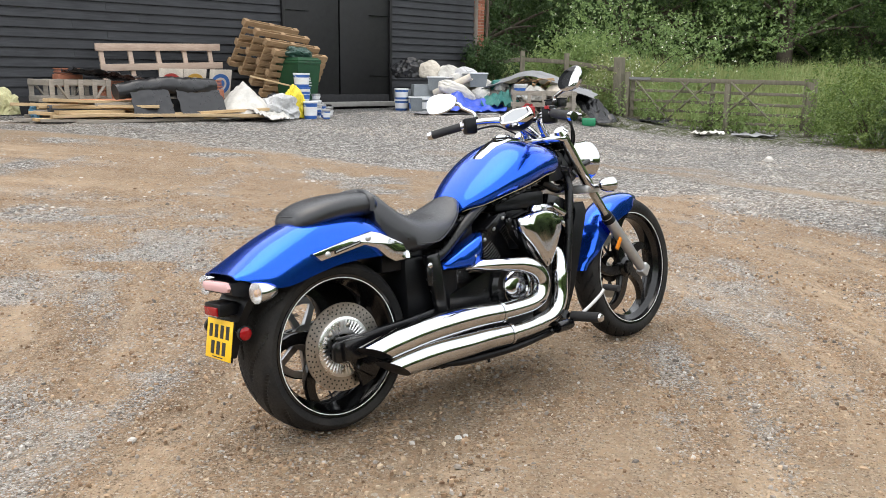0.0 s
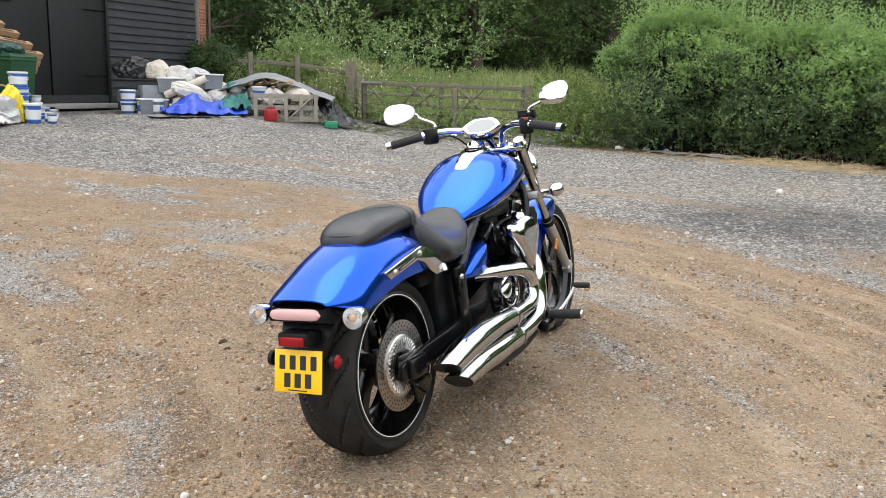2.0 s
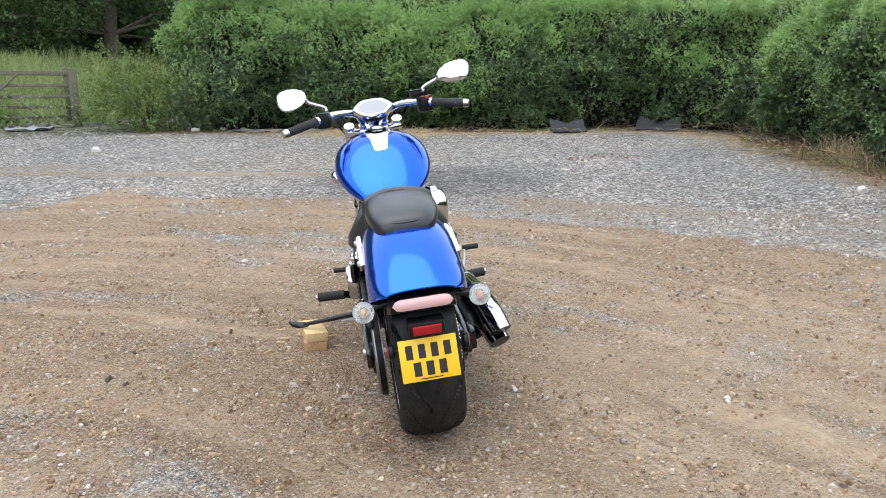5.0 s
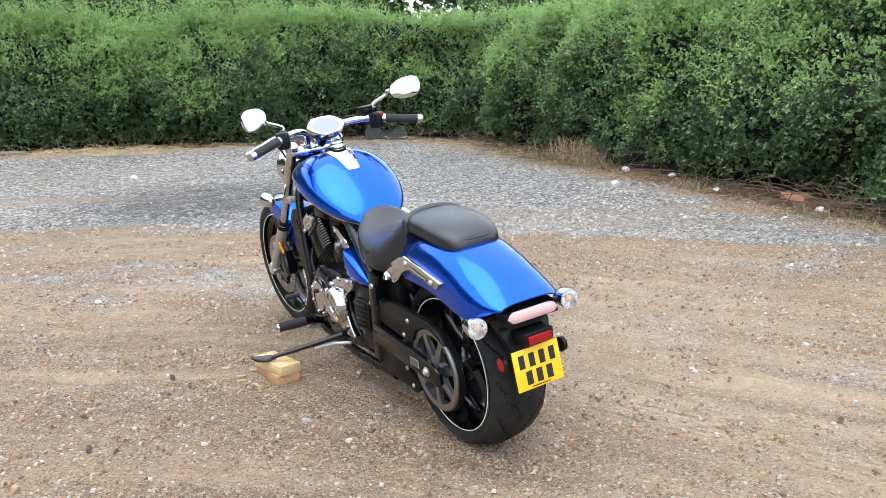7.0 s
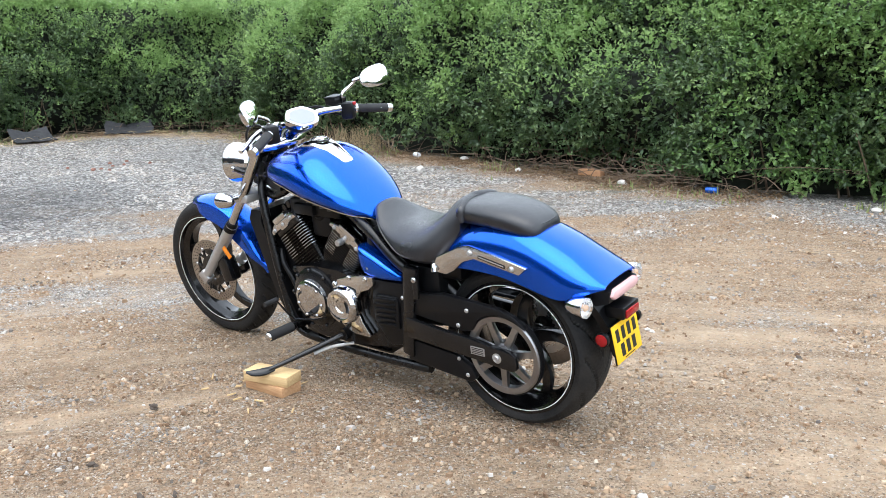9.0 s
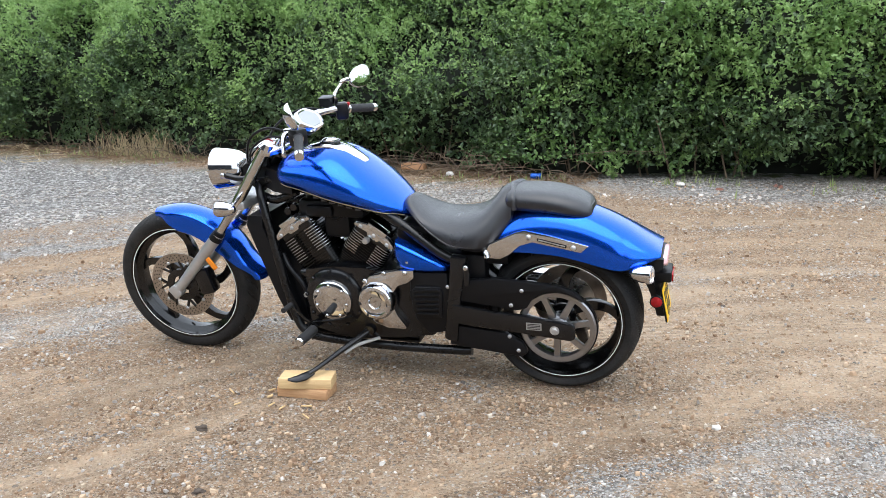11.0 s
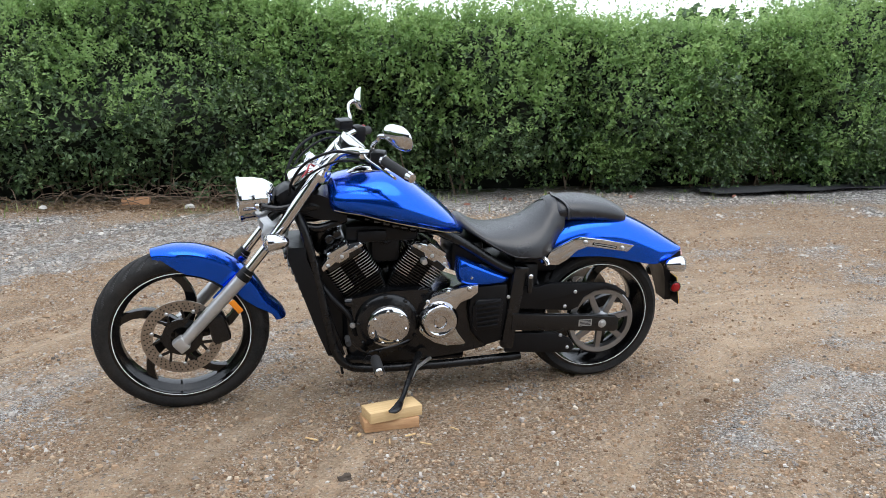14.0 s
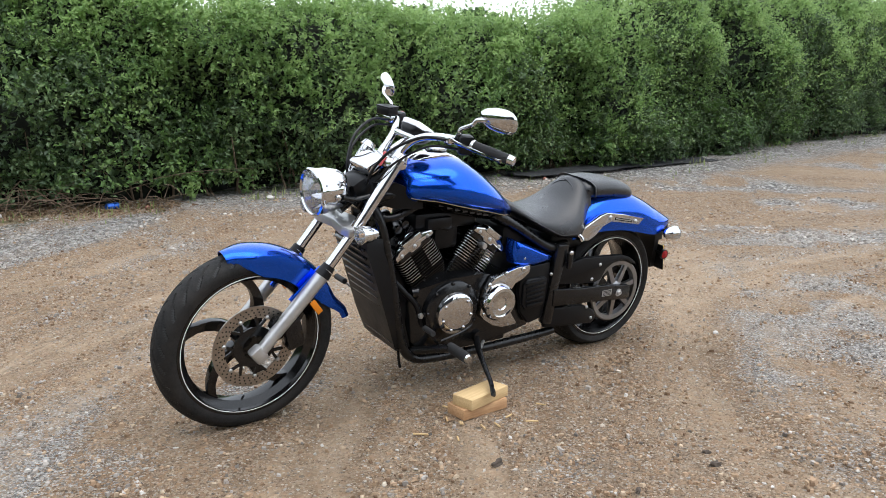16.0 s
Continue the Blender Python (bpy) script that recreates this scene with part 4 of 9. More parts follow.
def blob_points(rng, centres, radii, n, squash=0.8):
    i = rng.choice(len(centres), n, p=radii ** 2 / (radii ** 2).sum())
    d = unit(rng.normal(size=(n, 3)))
    r = radii[i] * (1 - rng.random(n) ** 2 * 0.35)
    return centres[i] + d * r[:, None] * np.array([1, 1, squash]), d


def tree(x, y, h, spread, seed, leaf=0.2, count=2600, low=0.12, mat=None):
    rng = np.random.default_rng(seed)
    z = gz(x, y)
    ob = thing("tree", "broad lighter green leafy tree behind the field" if mat is LIGHT_TREE else "broad dark green leafy tree behind the field", "tree", Matrix.Translation((x, y, z)), "trees behind the field")
    lean = rng.normal(size=2) * 0.3
    bm = tube([(0, 0, -0.2), (lean[0] * 0.3, lean[1] * 0.3, h * 0.3), (lean[0], lean[1], h * 0.75)], [0.03 * h, 0.022 * h, 0.006 * h], 10, 5)
    cs, rs = [], []
    for i in range(26):
        a = i * 2.4 + rng.random()
        hz = h * (low + 0.1 + (0.9 - low) * (i / 26) ** 0.85)
        wide = spread * math.sin(min(1, 0.32 + (1 - hz / h) * 0.9) * 1.7) * rng.uniform(0.45, 1.0)
        e = np.array([math.cos(a) * wide, math.sin(a) * wide, hz])
        cs.append(e)
        rs.append(spread * rng.uniform(0.26, 0.42))
        b = max(0.15 * h, hz - wide * 0.55)
        tube([(lean[0] * b / h, lean[1] * b / h, b), (e[0] * 0.5, e[1] * 0.5, (b + hz) / 2 + 0.2), tuple(e)], [0.008 * h, 0.005 * h, 0.002 * h], 6, 3, bm, caps=False)
    part("trunk", bm, BARK, ob)
    p, d = blob_points(rng, np.array(cs), np.array(rs), count)
    d = d * 0.8 + np.array([0, 0, -0.15]) + rng.normal(size=d.shape) * 0.5
    L = sprigs(p, d, 0.35 + 0.4 * rng.random(count), 7, leaf, rng, 1.0)
    cr = leaf_mesh("crown", *L, mat or TREE_LEAF, wide=0.4)
    cr.parent = ob
    return ob


def bush(x, y, w, h, seed, mat, leaf=0.06, count=1500, label="", flowers=0, z0=None):
    rng = np.random.default_rng(seed)
    z = gz(x, y) if z0 is None else z0
    ob = thing("bush", label, "bush", Matrix.Translation((x, y, z)))
    k = 14
    cs = np.stack([rng.normal(size=k) * w * 0.36, rng.normal(size=k) * w * 0.36, rng.uniform(0.12, 0.75, k) * h], -1)
    rs = rng.uniform(0.24, 0.4, k) * min(w, h)
    p, d = blob_points(rng, cs, rs, count, 0.95)
    p[:, 2] = np.abs(p[:, 2])
    d = d + np.array([0, 0, 0.55]) + rng.normal(size=d.shape) * 0.35
    L = sprigs(p, d, (0.1 + 0.16 * rng.random(count)) * (1 + leaf * 5), 7, leaf, rng)
    lv = leaf_mesh("leaves", *L, mat)
    lv.parent = ob
    bm = bmesh.new()
    for c in cs:
        tube([(c[0] * 0.15, c[1] * 0.15, -0.05), (c[0] * 0.5, c[1] * 0.5, c[2] * 0.6), tuple(c)], [0.018, 0.012, 0.005], 5, 3, bm, caps=False)
    tagged(part("stems", bm, BARK, ob), kind="stuff")
    if flowers:
        q, _ = blob_points(rng, cs, rs * 1.08, flowers, 0.95)
        q[:, 2] = np.abs(q[:, 2]) + 0.05
        nn = len(q)
        F = sprigs(q, np.tile([0, 0, 1.0], (nn, 1)), np.full(nn, 0.03), 6, 0.032, rng, 1.4)
        fl = leaf_mesh("blossom", *F, FLOWER, wide=0.5, fold=0.02)
        fl.parent = ob
        tagged(fl, "flat white flower heads")
    return ob


def blades(name, x, y, h, mat, rng, label, w=0.012, parent=None):
    """Upright bent grass blades."""
    n = len(x)
    z = ground_z(x, y) - 0.02
    a = rng.random(n) * 6.283
    s = np.stack([np.cos(a), np.sin(a), 0 * a], -1)
    lean = np.stack([np.cos(a + 1.4), np.sin(a + 1.4), 0 * a], -1) * (h * rng.uniform(0.05, 0.5, n))[:, None]
    b = np.stack([x, y, z], -1)
    wid = (w * (0.6 + 0.8 * rng.random(n)))[:, None]
    mid = b + lean * 0.35 + np.stack([0 * h, 0 * h, h * 0.6], -1)
    tip = b + lean + np.stack([0 * h, 0 * h, h], -1)
    verts = np.stack([b - s * wid, b + s * wid, mid + s * wid * 0.8, mid - s * wid * 0.8, tip], 1).reshape(-1, 3)
    k = (np.arange(n) * 5)[:, None]
    faces = np.concatenate([k + np.array([[0, 1, 2]]), k + np.array([[0, 2, 3]]), k + np.array([[3, 2, 4]])], 1).reshape(-1, 3)
    ob = mesh_from_arrays(name, verts, faces, mat, smooth=False)
    return tagged(ob, label, "grass", kind="stuff")


build_hedge()
rng = np.random.default_rng(5)
for i, (x, y, h, sp) in enumerate([(1.5, 33, 10, 4.6), (7.5, 36, 12, 5.2), (13.5, 34, 11, 5.0), (19.5, 33, 11, 5.2), (25, 29, 11, 5.2), (29, 23, 10, 5.0), (32, 16, 10, 5.0), (36, 9, 9, 4.6), (40, 2, 8, 4.2), (11, 44, 15, 6.5), (21, 43, 15, 6.5), (32, 34, 14, 6.5), (3.5, 44, 15, 6.5), (41, 20, 13, 6), (-5, 40, 14, 6), (24.5, 21.5, 7, 3.6)]):
    tree(x, y, h, sp, 100 + i, leaf=0.13 if i < 5 else 0.42, count=5600 if i < 5 else 1200, low=0.0, mat=LIGHT_TREE if i in (2, 13) else TREE_LEAF)
# far belt of woods closing the place
def far_woods():
    r = np.random.default_rng(9)
    n = 8000
    a = np.concatenate([r.uniform(radians(20), radians(135), n * 3 // 4), r.uniform(radians(135), radians(290), n // 4)])
    d = 52 + 10 * r.random(n)
    east = np.clip((np.degrees(a) - 20) / 25, 0, 1)
    top = np.where(np.degrees(a) < 135, 5 + 9 * east, 1.5) + 4 * value_noise(np.degrees(a), 0 * a, 6.0, 91)
    h = top * r.random(n) ** 0.8
    p = np.stack([np.cos(a) * d, np.sin(a) * d, h + 0.3], -1)
    toward = unit(-p * np.array([1, 1, 0])) + r.normal(size=(n, 3)) * 0.6 + np.array([0, 0, 0.4])
    L = sprigs(p, toward, 0.8 + 0.8 * r.random(n), 6, 0.95, r)
    ob = leaf_mesh("far_woods", *L, TREE_LEAF, wide=0.45)
    return tagged(ob, "dark belt of woodland far behind the yard", "woods", kind="stuff")


far_woods()


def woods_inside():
    """Plain wall behind the belt's outer leaves, its dark colour standing for shaded depth."""
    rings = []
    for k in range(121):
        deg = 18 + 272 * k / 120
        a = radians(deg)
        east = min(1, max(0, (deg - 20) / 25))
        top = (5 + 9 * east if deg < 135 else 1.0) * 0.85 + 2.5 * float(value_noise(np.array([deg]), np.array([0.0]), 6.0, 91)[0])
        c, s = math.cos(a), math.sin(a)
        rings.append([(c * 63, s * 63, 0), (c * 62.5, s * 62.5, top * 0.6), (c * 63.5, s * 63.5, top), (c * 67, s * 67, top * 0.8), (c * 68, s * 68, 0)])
    ob = obj("woods_inside", skin(rings), simple("woods_depth_shade", (0.02, 0.036, 0.014), 0.95, vary=0.6, scale=0.8))
    tagged(ob, "plain dark wall standing for the shaded depth of the far woodland belt", "woods", kind="stuff")


woods_inside()
# tall growth of the field behind the gate
n = 30000
fx, fy = rng.uniform(0.5, 17, n), rng.uniform(16.4, 31, n)
ok = (fy > np.interp(fx, [0, 1.6, 3.9, 8.2, 17], [23.5, 22.5, 19.6, 18.0, 16.5]) + 0.15) & (hedge_distance(fx, fy) < 2.0)
fx, fy = fx[ok], fy[ok]
fh = (0.35 + 0.5 * value_noise(fx, fy, 1.3, 51)) * (0.7 + 0.6 * rng.random(len(fx))) * (0.55 + 0.75 * smoothstep(18.5, 23.5, fy))
blades("field_grass", fx, fy, fh, GRASS, rng, "tall rough grass in the field behind the gate", 0.016)
m = 5000
fx, fy = rng.uniform(0.6, 16, m), rng.uniform(18.5, 29, m)
ok = (fy > np.interp(fx, [0, 1.6, 3.9, 8.2, 17], [23.0, 22.6, 20.4, 19.2, 18]) + 0.3 + 1.2 * value_noise(fx, fy, 1.7, 52)) & (value_noise(fx, fy, 1.9, 53) > 0.3)
fx, fy = fx[ok], fy[ok]
fz = ground_z(fx, fy)
hh = (0.55 + 0.45 * value_noise(fx, fy, 1.6, 54)) * (0.75 + 0.4 * rng.random(len(fx)))
L = sprigs(np.stack([fx, fy, fz + hh * 0.25], -1), np.stack([0.1 * rng.normal(size=len(fx)), 0.1 * rng.normal(size=len(fx)), np.ones(len(fx))], -1), hh * 0.8, 11, 0.1, rng, 1.3)
tagged(leaf_mesh("nettles", *L, NETTLE, wide=0.3), "dense green nettles and weeds in the field", "weeds", kind="stuff")
bush(5.2, 24.0, 2.9, 3.3, 61, leaf_mat("elder_leaves", (0.07, 0.125, 0.04), (0.17, 0.265, 0.09), (0.32, 0.43, 0.17), 0.35), 0.1, 1300, "pale green elder bush in white flower", 260)
bush(1.25, 21.45, 0.95, 1.7, 62, TREE_LEAF, 0.08, 1100, "dark ivy bush against the brick corner")
bush(2.6, 22.4, 1.8, 1.5, 63, NETTLE, 0.09, 900, "tangle of nettles beside the barn corner", 40)
bush(4.2, 20.3, 1.2, 1.2, 66, GRASS, 0.07, 700, "pale flowering weeds behind the gate post", 200)
bush(7.6, 14.9, 1.5, 1.35, 64, leaf_mat("young_shrub_leaves", (0.05, 0.08, 0.02), (0.12, 0.19, 0.05), (0.26, 0.34, 0.09), 0.3), 0.06, 1400, "young yellow-green shrub at the hedge end")
# weeds that grow up through the gate
m = 900
gu = rng.random(m)
fx, fy = 3.6 + 4.2 * gu + rng.normal(size=m) * 0.35, 19.75 - 3.2 * gu + rng.normal(size=m) * 0.35 + 0.15
ok = value_noise(fx, fy, 0.6, 56) > 0.42
fx, fy = fx[ok], fy[ok]
hh = 0.35 + 0.55 * rng.random(len(fx)) * (0.4 + value_noise(fx, fy, 0.9, 57))
L = sprigs(np.stack([fx, fy, ground_z(fx, fy) + 0.05], -1), np.array([0, 0, 1.0]) + 0.15 * rng.normal(size=(len(fx), 3)), hh, 9, 0.085, rng, 1.2)
tagged(leaf_mesh("gate_weeds", *L, NETTLE, wide=0.3), "light green weeds growing through the field gate", "weeds", kind="stuff")
# tufts along the hedge foot
k = 9000
s = rng.random(k) * 40
a, nn, tot = along(HEDGE, s)
o = rng.normal(size=k) * 0.28 + 0.2
tx, ty = a[:, 0] + nn[:, 0] * o, a[:, 1] + nn[:, 1] * o
ok = value_noise(tx, ty, 0.35, 55) > 0.68
tx, ty = tx[ok], ty[ok]
blades("verge_grass", tx, ty, 0.03 + 0.09 * rng.random(len(tx)) ** 2, GRASS, rng, "patchy grass along the hedge foot", 0.006)

# ---- barn ----
TARRED = wood_mat("black_tarred_boards", (0.016, 0.017, 0.02), (0.056, 0.058, 0.064), (1.0, 14.0, 14.0), 0.6)
DOORBLK = simple("black_door_paint", (0.007, 0.007, 0.0075), 0.55, vary=0.35, scale=3, bump=0.15, grain=30)
BRICK = Nodes("red_brick")
_v = BRICK.coords()
BRICK.set(color=BRICK.mix(BRICK.span(BRICK.noise(_v, 25, 4), 0.35, 0.75, 0, 0.6), BRICK.ramp(BRICK.random(), [(0, (0.24, 0.075, 0.045)), (1, (0.42, 0.16, 0.09))]), (0.2, 0.09, 0.06)), rough=0.9)
BRICK.bump(BRICK.noise(_v, 80, 3), 0.4, 0.004)
BRICK = BRICK.mat
MORTAR = simple("lime_mortar", (0.36, 0.32, 0.27), 0.95, vary=0.2, bump=0.3)
ROOF = simple("dark_roof_slate", (0.06, 0.058, 0.06), 0.8, vary=0.3, bump=0.3)
CORNER = (0.956, 21.8)
BARN_M = pose(CORNER[0], CORNER[1], 0.46, 0, 0, 223)
BX, BY = (-0.731, -0.682), (0.682, -0.731)


def yard(u, w, z=None):
    """A world place from metres along the barn's face (u) and out from it (w)."""
    x, y = CORNER[0] + BX[0] * u + BY[0] * w, CORNER[1] + BX[1] * u + BY[1] * w
    return V(x, y, gz(x, y) if z is None else z)


def build_barn():
    barn = thing("barn", "large barn clad in black tarred weatherboards", "barn", BARN_M)
    bm = bmesh.new()
    for u0, u1 in ((0.3, 3.06), (5.94, 17.0)):
        box(((u0 + u1) / 2, -0.16, 2.45), (u1 - u0, 0.16, 5.0), bm=bm)
    box((4.5, -0.16, 4.5), (2.9, 0.16, 0.95), bm=bm)
    box((17.0, -3.5, 2.45), (0.2, 6.6, 5.0), bm=bm)
    box((0.4, -3.5, 2.45), (0.2, 6.6, 5.0), bm=bm)
    box((8.6, -6.8, 2.45), (17, 0.2, 5.0), bm=bm)
    part("wall", bm, TARRED, barn)
    rf = bmesh.new()
    skin([[(-0.4, 0.5, 4.8), (-0.4, -3.5, 8.2), (-0.4, -7.3, 4.8), (-0.4, -7.3, 4.65), (-0.4, -3.5, 8.0), (-0.4, 0.5, 4.65)], [(17.6, 0.5, 4.8), (17.6, -3.5, 8.2), (17.6, -7.3, 4.8), (17.6, -7.3, 4.65), (17.6, -3.5, 8.0), (17.6, 0.5, 4.65)]], bm=rf)
    part("roof", rf, ROOF, barn)
    part("plinth", box((8.6, -0.05, 0.17), (16.7, 0.1, 0.34), bevel=0.01), simple("black_plinth", (0.02, 0.02, 0.022), 0.85, bump=0.3), barn)
    rnd = random.Random(4)

    def board_mesh(length):
        m = bmesh.new()
        skin([[(x, 0.0, 0.172), (x, 0.010, 0.172), (x, 0.046, 0.006), (x, 0.045, 0.0), (x, 0.0, 0.0)] for x in (0, length / 2, length)], bm=m)
        for q in m.verts:
            q.co.z += 0.003 * math.sin(q.co.x * 3.1)
        me = bpy.data.meshes.new("board")
        bmesh.ops.recalc_face_normals(m, faces=m.faces[:])
        m.to_mesh(me)
        m.free()
        me.materials.append(TARRED)
        return me

    short, longs = board_mesh(2.72), [board_mesh(a) for a in (3.6, 4.2, 3.0)]
    for i in range(27):
        z = 0.34 + i * 0.165
        runs = [(0.32, short)]
        u = 5.96
        for k in range(3):
            me = longs[(i + k) % 3]
            runs.append((u, me))
            u += (3.6, 4.2, 3.0)[(i + k) % 3] + 0.004
        for u, me in runs:
            b = new("board", me)
            b.parent = barn
            b.matrix_basis = pose(u, -0.078, z + rnd.uniform(-0.004, 0.004), rnd.uniform(-0.8, 0.8), 0, rnd.uniform(-0.05, 0.05))
    for u, w in ((3.78, 1.38), (5.2, 1.38)):
        leaf = part("door", box((u, -0.05, 2.1), (w, 0.05, 3.86), bevel=0.006), DOORBLK, barn, "tall black painted barn door leaf")
        for z in (0.75, 2.08, 3.55):
            e = 1 if u > 4.5 else -1
            part("strap_hinge", bar((u + e * 0.68, -0.016, z), (u + e * 0.1, -0.016, z + 0.0), 0.008, 0.05, up=(0, 1, 0)), BLACK, leaf)
    fr = bmesh.new()
    for u in (3.07, 5.93):
        box((u, -0.03, 2.1), (0.06, 0.12, 3.9), bevel=0.004, bm=fr)
    box((4.5, -0.03, 4.05), (2.9, 0.12, 0.1), bevel=0.004, bm=fr)
    part("door_frame", fr, DOORBLK, barn)
    part("door_sill", box((4.5, 0.05, 0.13), (2.9, 0.3, 0.1), bevel=0.01), simple("grey_concrete_sill", (0.3, 0.29, 0.27), 0.9, bump=0.3), barn)
    pier = part("brick_pier", box((0.13, -0.14, 2.4), (0.23, 0.3, 4.7)), MORTAR, barn, "red brick corner pier with pale joints")
    bk = bpy.data.meshes.new("brick")
    m = box((0, 0, 0), (0.215, 0.1025, 0.065), bevel=0.004, segs=1)
    m.to_mesh(bk)
    m.free()
    bk.materials.append(BRICK)
    for i in range(60):
        z = 0.12 + i * 0.075
        for u, w, turn in (((0.125, 0.0, 0), (0.21, -0.18, 90)) if i % 2 else ((0.07, -0.05, 90), (0.19, -0.05, 90))):
            b = new("brick", bk)
            b.parent = pier
            b.matrix_basis = pose(u + rnd.uniform(-0.003, 0.003), w - 0.035 + (0.0 if turn else 0.01), z, 0, 0, turn)
    pipe = tube([(-0.06, 0.05, 0.1), (-0.06, 0.05, 2.5), (-0.06, 0.05, 4.7)], 0.035, 10, 2)
    part("downpipe", pipe, simple("rusty_brown_pipe", (0.12, 0.075, 0.055), 0.7), barn)


build_barn()

# ---- motorcycle: x forward from the rear axle, y to its left, z up its own (leaning) plane ----
HEADING, LEAN_DEG = 41.6, 7.0
fwd = V(math.cos(radians(HEADING)), math.sin(radians(HEADING)), 0)
flat_left = V(-fwd.y, fwd.x, 0)
left = flat_left * math.cos(radians(LEAN_DEG)) - V(0, 0, 1) * math.sin(radians(LEAN_DEG))
rise = V(0, 0, 1) * math.cos(radians(LEAN_DEG)) + flat_left * math.sin(radians(LEAN_DEG))
BIKE_M = Matrix((fwd, left, rise)).transposed().to_4x4()
BIKE_M.translation = V(-0.404, 2.809, 0.016) - left * 0.014
bike = thing("motorcycle", "blue cruiser motorcycle with chrome exhausts parked on its stand", "motorcycle", BIKE_M)
RW, RR = V(0.004, 0, 0.3085), 0.3125
FW, FR = V(1.757, 0, 0.334), 0.345
AXIS = V(-0.626, 0, 0.780)
STEER = Matrix.Translation((1.22, 0, 0.93)) @ Matrix.Rotation(radians(3.0), 4, AXIS) @ Matrix.Translation((-1.22, 0, -0.93))


def P(name, bm, mat, parent=None, label="", steer=False, smooth=True):
    """A part of the motorcycle; those on the fork turn with the steering."""
    if steer:
        bm.transform(STEER)
    return part(name, bm, mat, parent or bike, label, smooth)


def mirrored(bm):
    """The same piece for the other side."""
    o = bm.copy()
    o.transform(Matrix.Diagonal((1, -1, 1, 1)))
    bmesh.ops.reverse_faces(o, faces=o.faces[:])
    return o


def tread(bm, c, r, half, count, waves, depth):
    """Cuts slanted grooves into a tyre's crown by moving narrow strips of it inwards."""
    cut = set()
    for q in bm.verts:
        d = q.co - c
        rad = math.hypot(d.x, d.z)
        if rad > r * 0.9 and abs(d.y) > half * 0.12:
            a = math.atan2(d.z, d.x)
            ph = (a * count / (2 * math.pi) + waves * abs(d.y) / half + (0.5 if d.y > 0 else 0)) % 1.0
            if ph < 0.15 and abs(d.y) < half * 0.93:
                k = 1 - depth / rad
                q.co.x, q.co.z = c.x + d.x * k, c.z + d.z * k
                cut.add(q)
    # groove floors get the black material, their shade put into the colour
    for f in bm.faces:
        if sum(q in cut for q in f.verts) >= 3:
            f.material_index = 1


def tyre_mesh(c, r, half, rim_r, seg, count, waves):
    prof = []
    n = 30
    for i in range(n + 1):
        t = -1 + 2 * i / n
        y = half * math.copysign(min(1, abs(t) * 1.02), t)
        prof.append((r - (r - rim_r) * (0.34 * abs(t) ** 2.1 + 0.10 * abs(t) ** 8), y * (1 - 0.02 * abs(t))))
    side = [(rim_r + (r - rim_r) * 0.45, half * 1.03), (rim_r + (r - rim_r) * 0.2, half * 0.99), (rim_r + 0.002, half * 0.9), (rim_r - 0.004, half * 0.84)]
    full = [(a, -b) for a, b in reversed(side)] + prof + side
    bm = lathe(full, seg, c)
    tread(bm, c, r, half, count, waves, 0.008)
    return bm


def spoke(c, a, r0, r1, curl, w0, w1, y, t):
    """One flat curved spoke from the hub to the rim at angle a."""
    rings = []
    for i in range(9):
        f = i / 8
        r = r0 + (r1 - r0) * f
        b = a + curl * f * f
        w = w0 + (w1 - w0) * f + 0.02 * max(0, f - 0.75) * 4 * w1 / 0.03 * 0.5
        d = V(math.cos(b), 0, math.sin(b))
        s = V(-math.sin(b), 0, math.cos(b))
        p = c + d * r
        ty = t * (1 - 0.35 * f)
        rings.append([p + s * w + V(0, y - ty, 0), p + s * w * 1.15 + V(0, y, 0), p + s * w + V(0, y + ty, 0), p - s * w + V(0, y + ty, 0), p - s * w * 1.15 + V(0, y, 0), p - s * w + V(0, y - ty, 0)])
    return skin(rings)


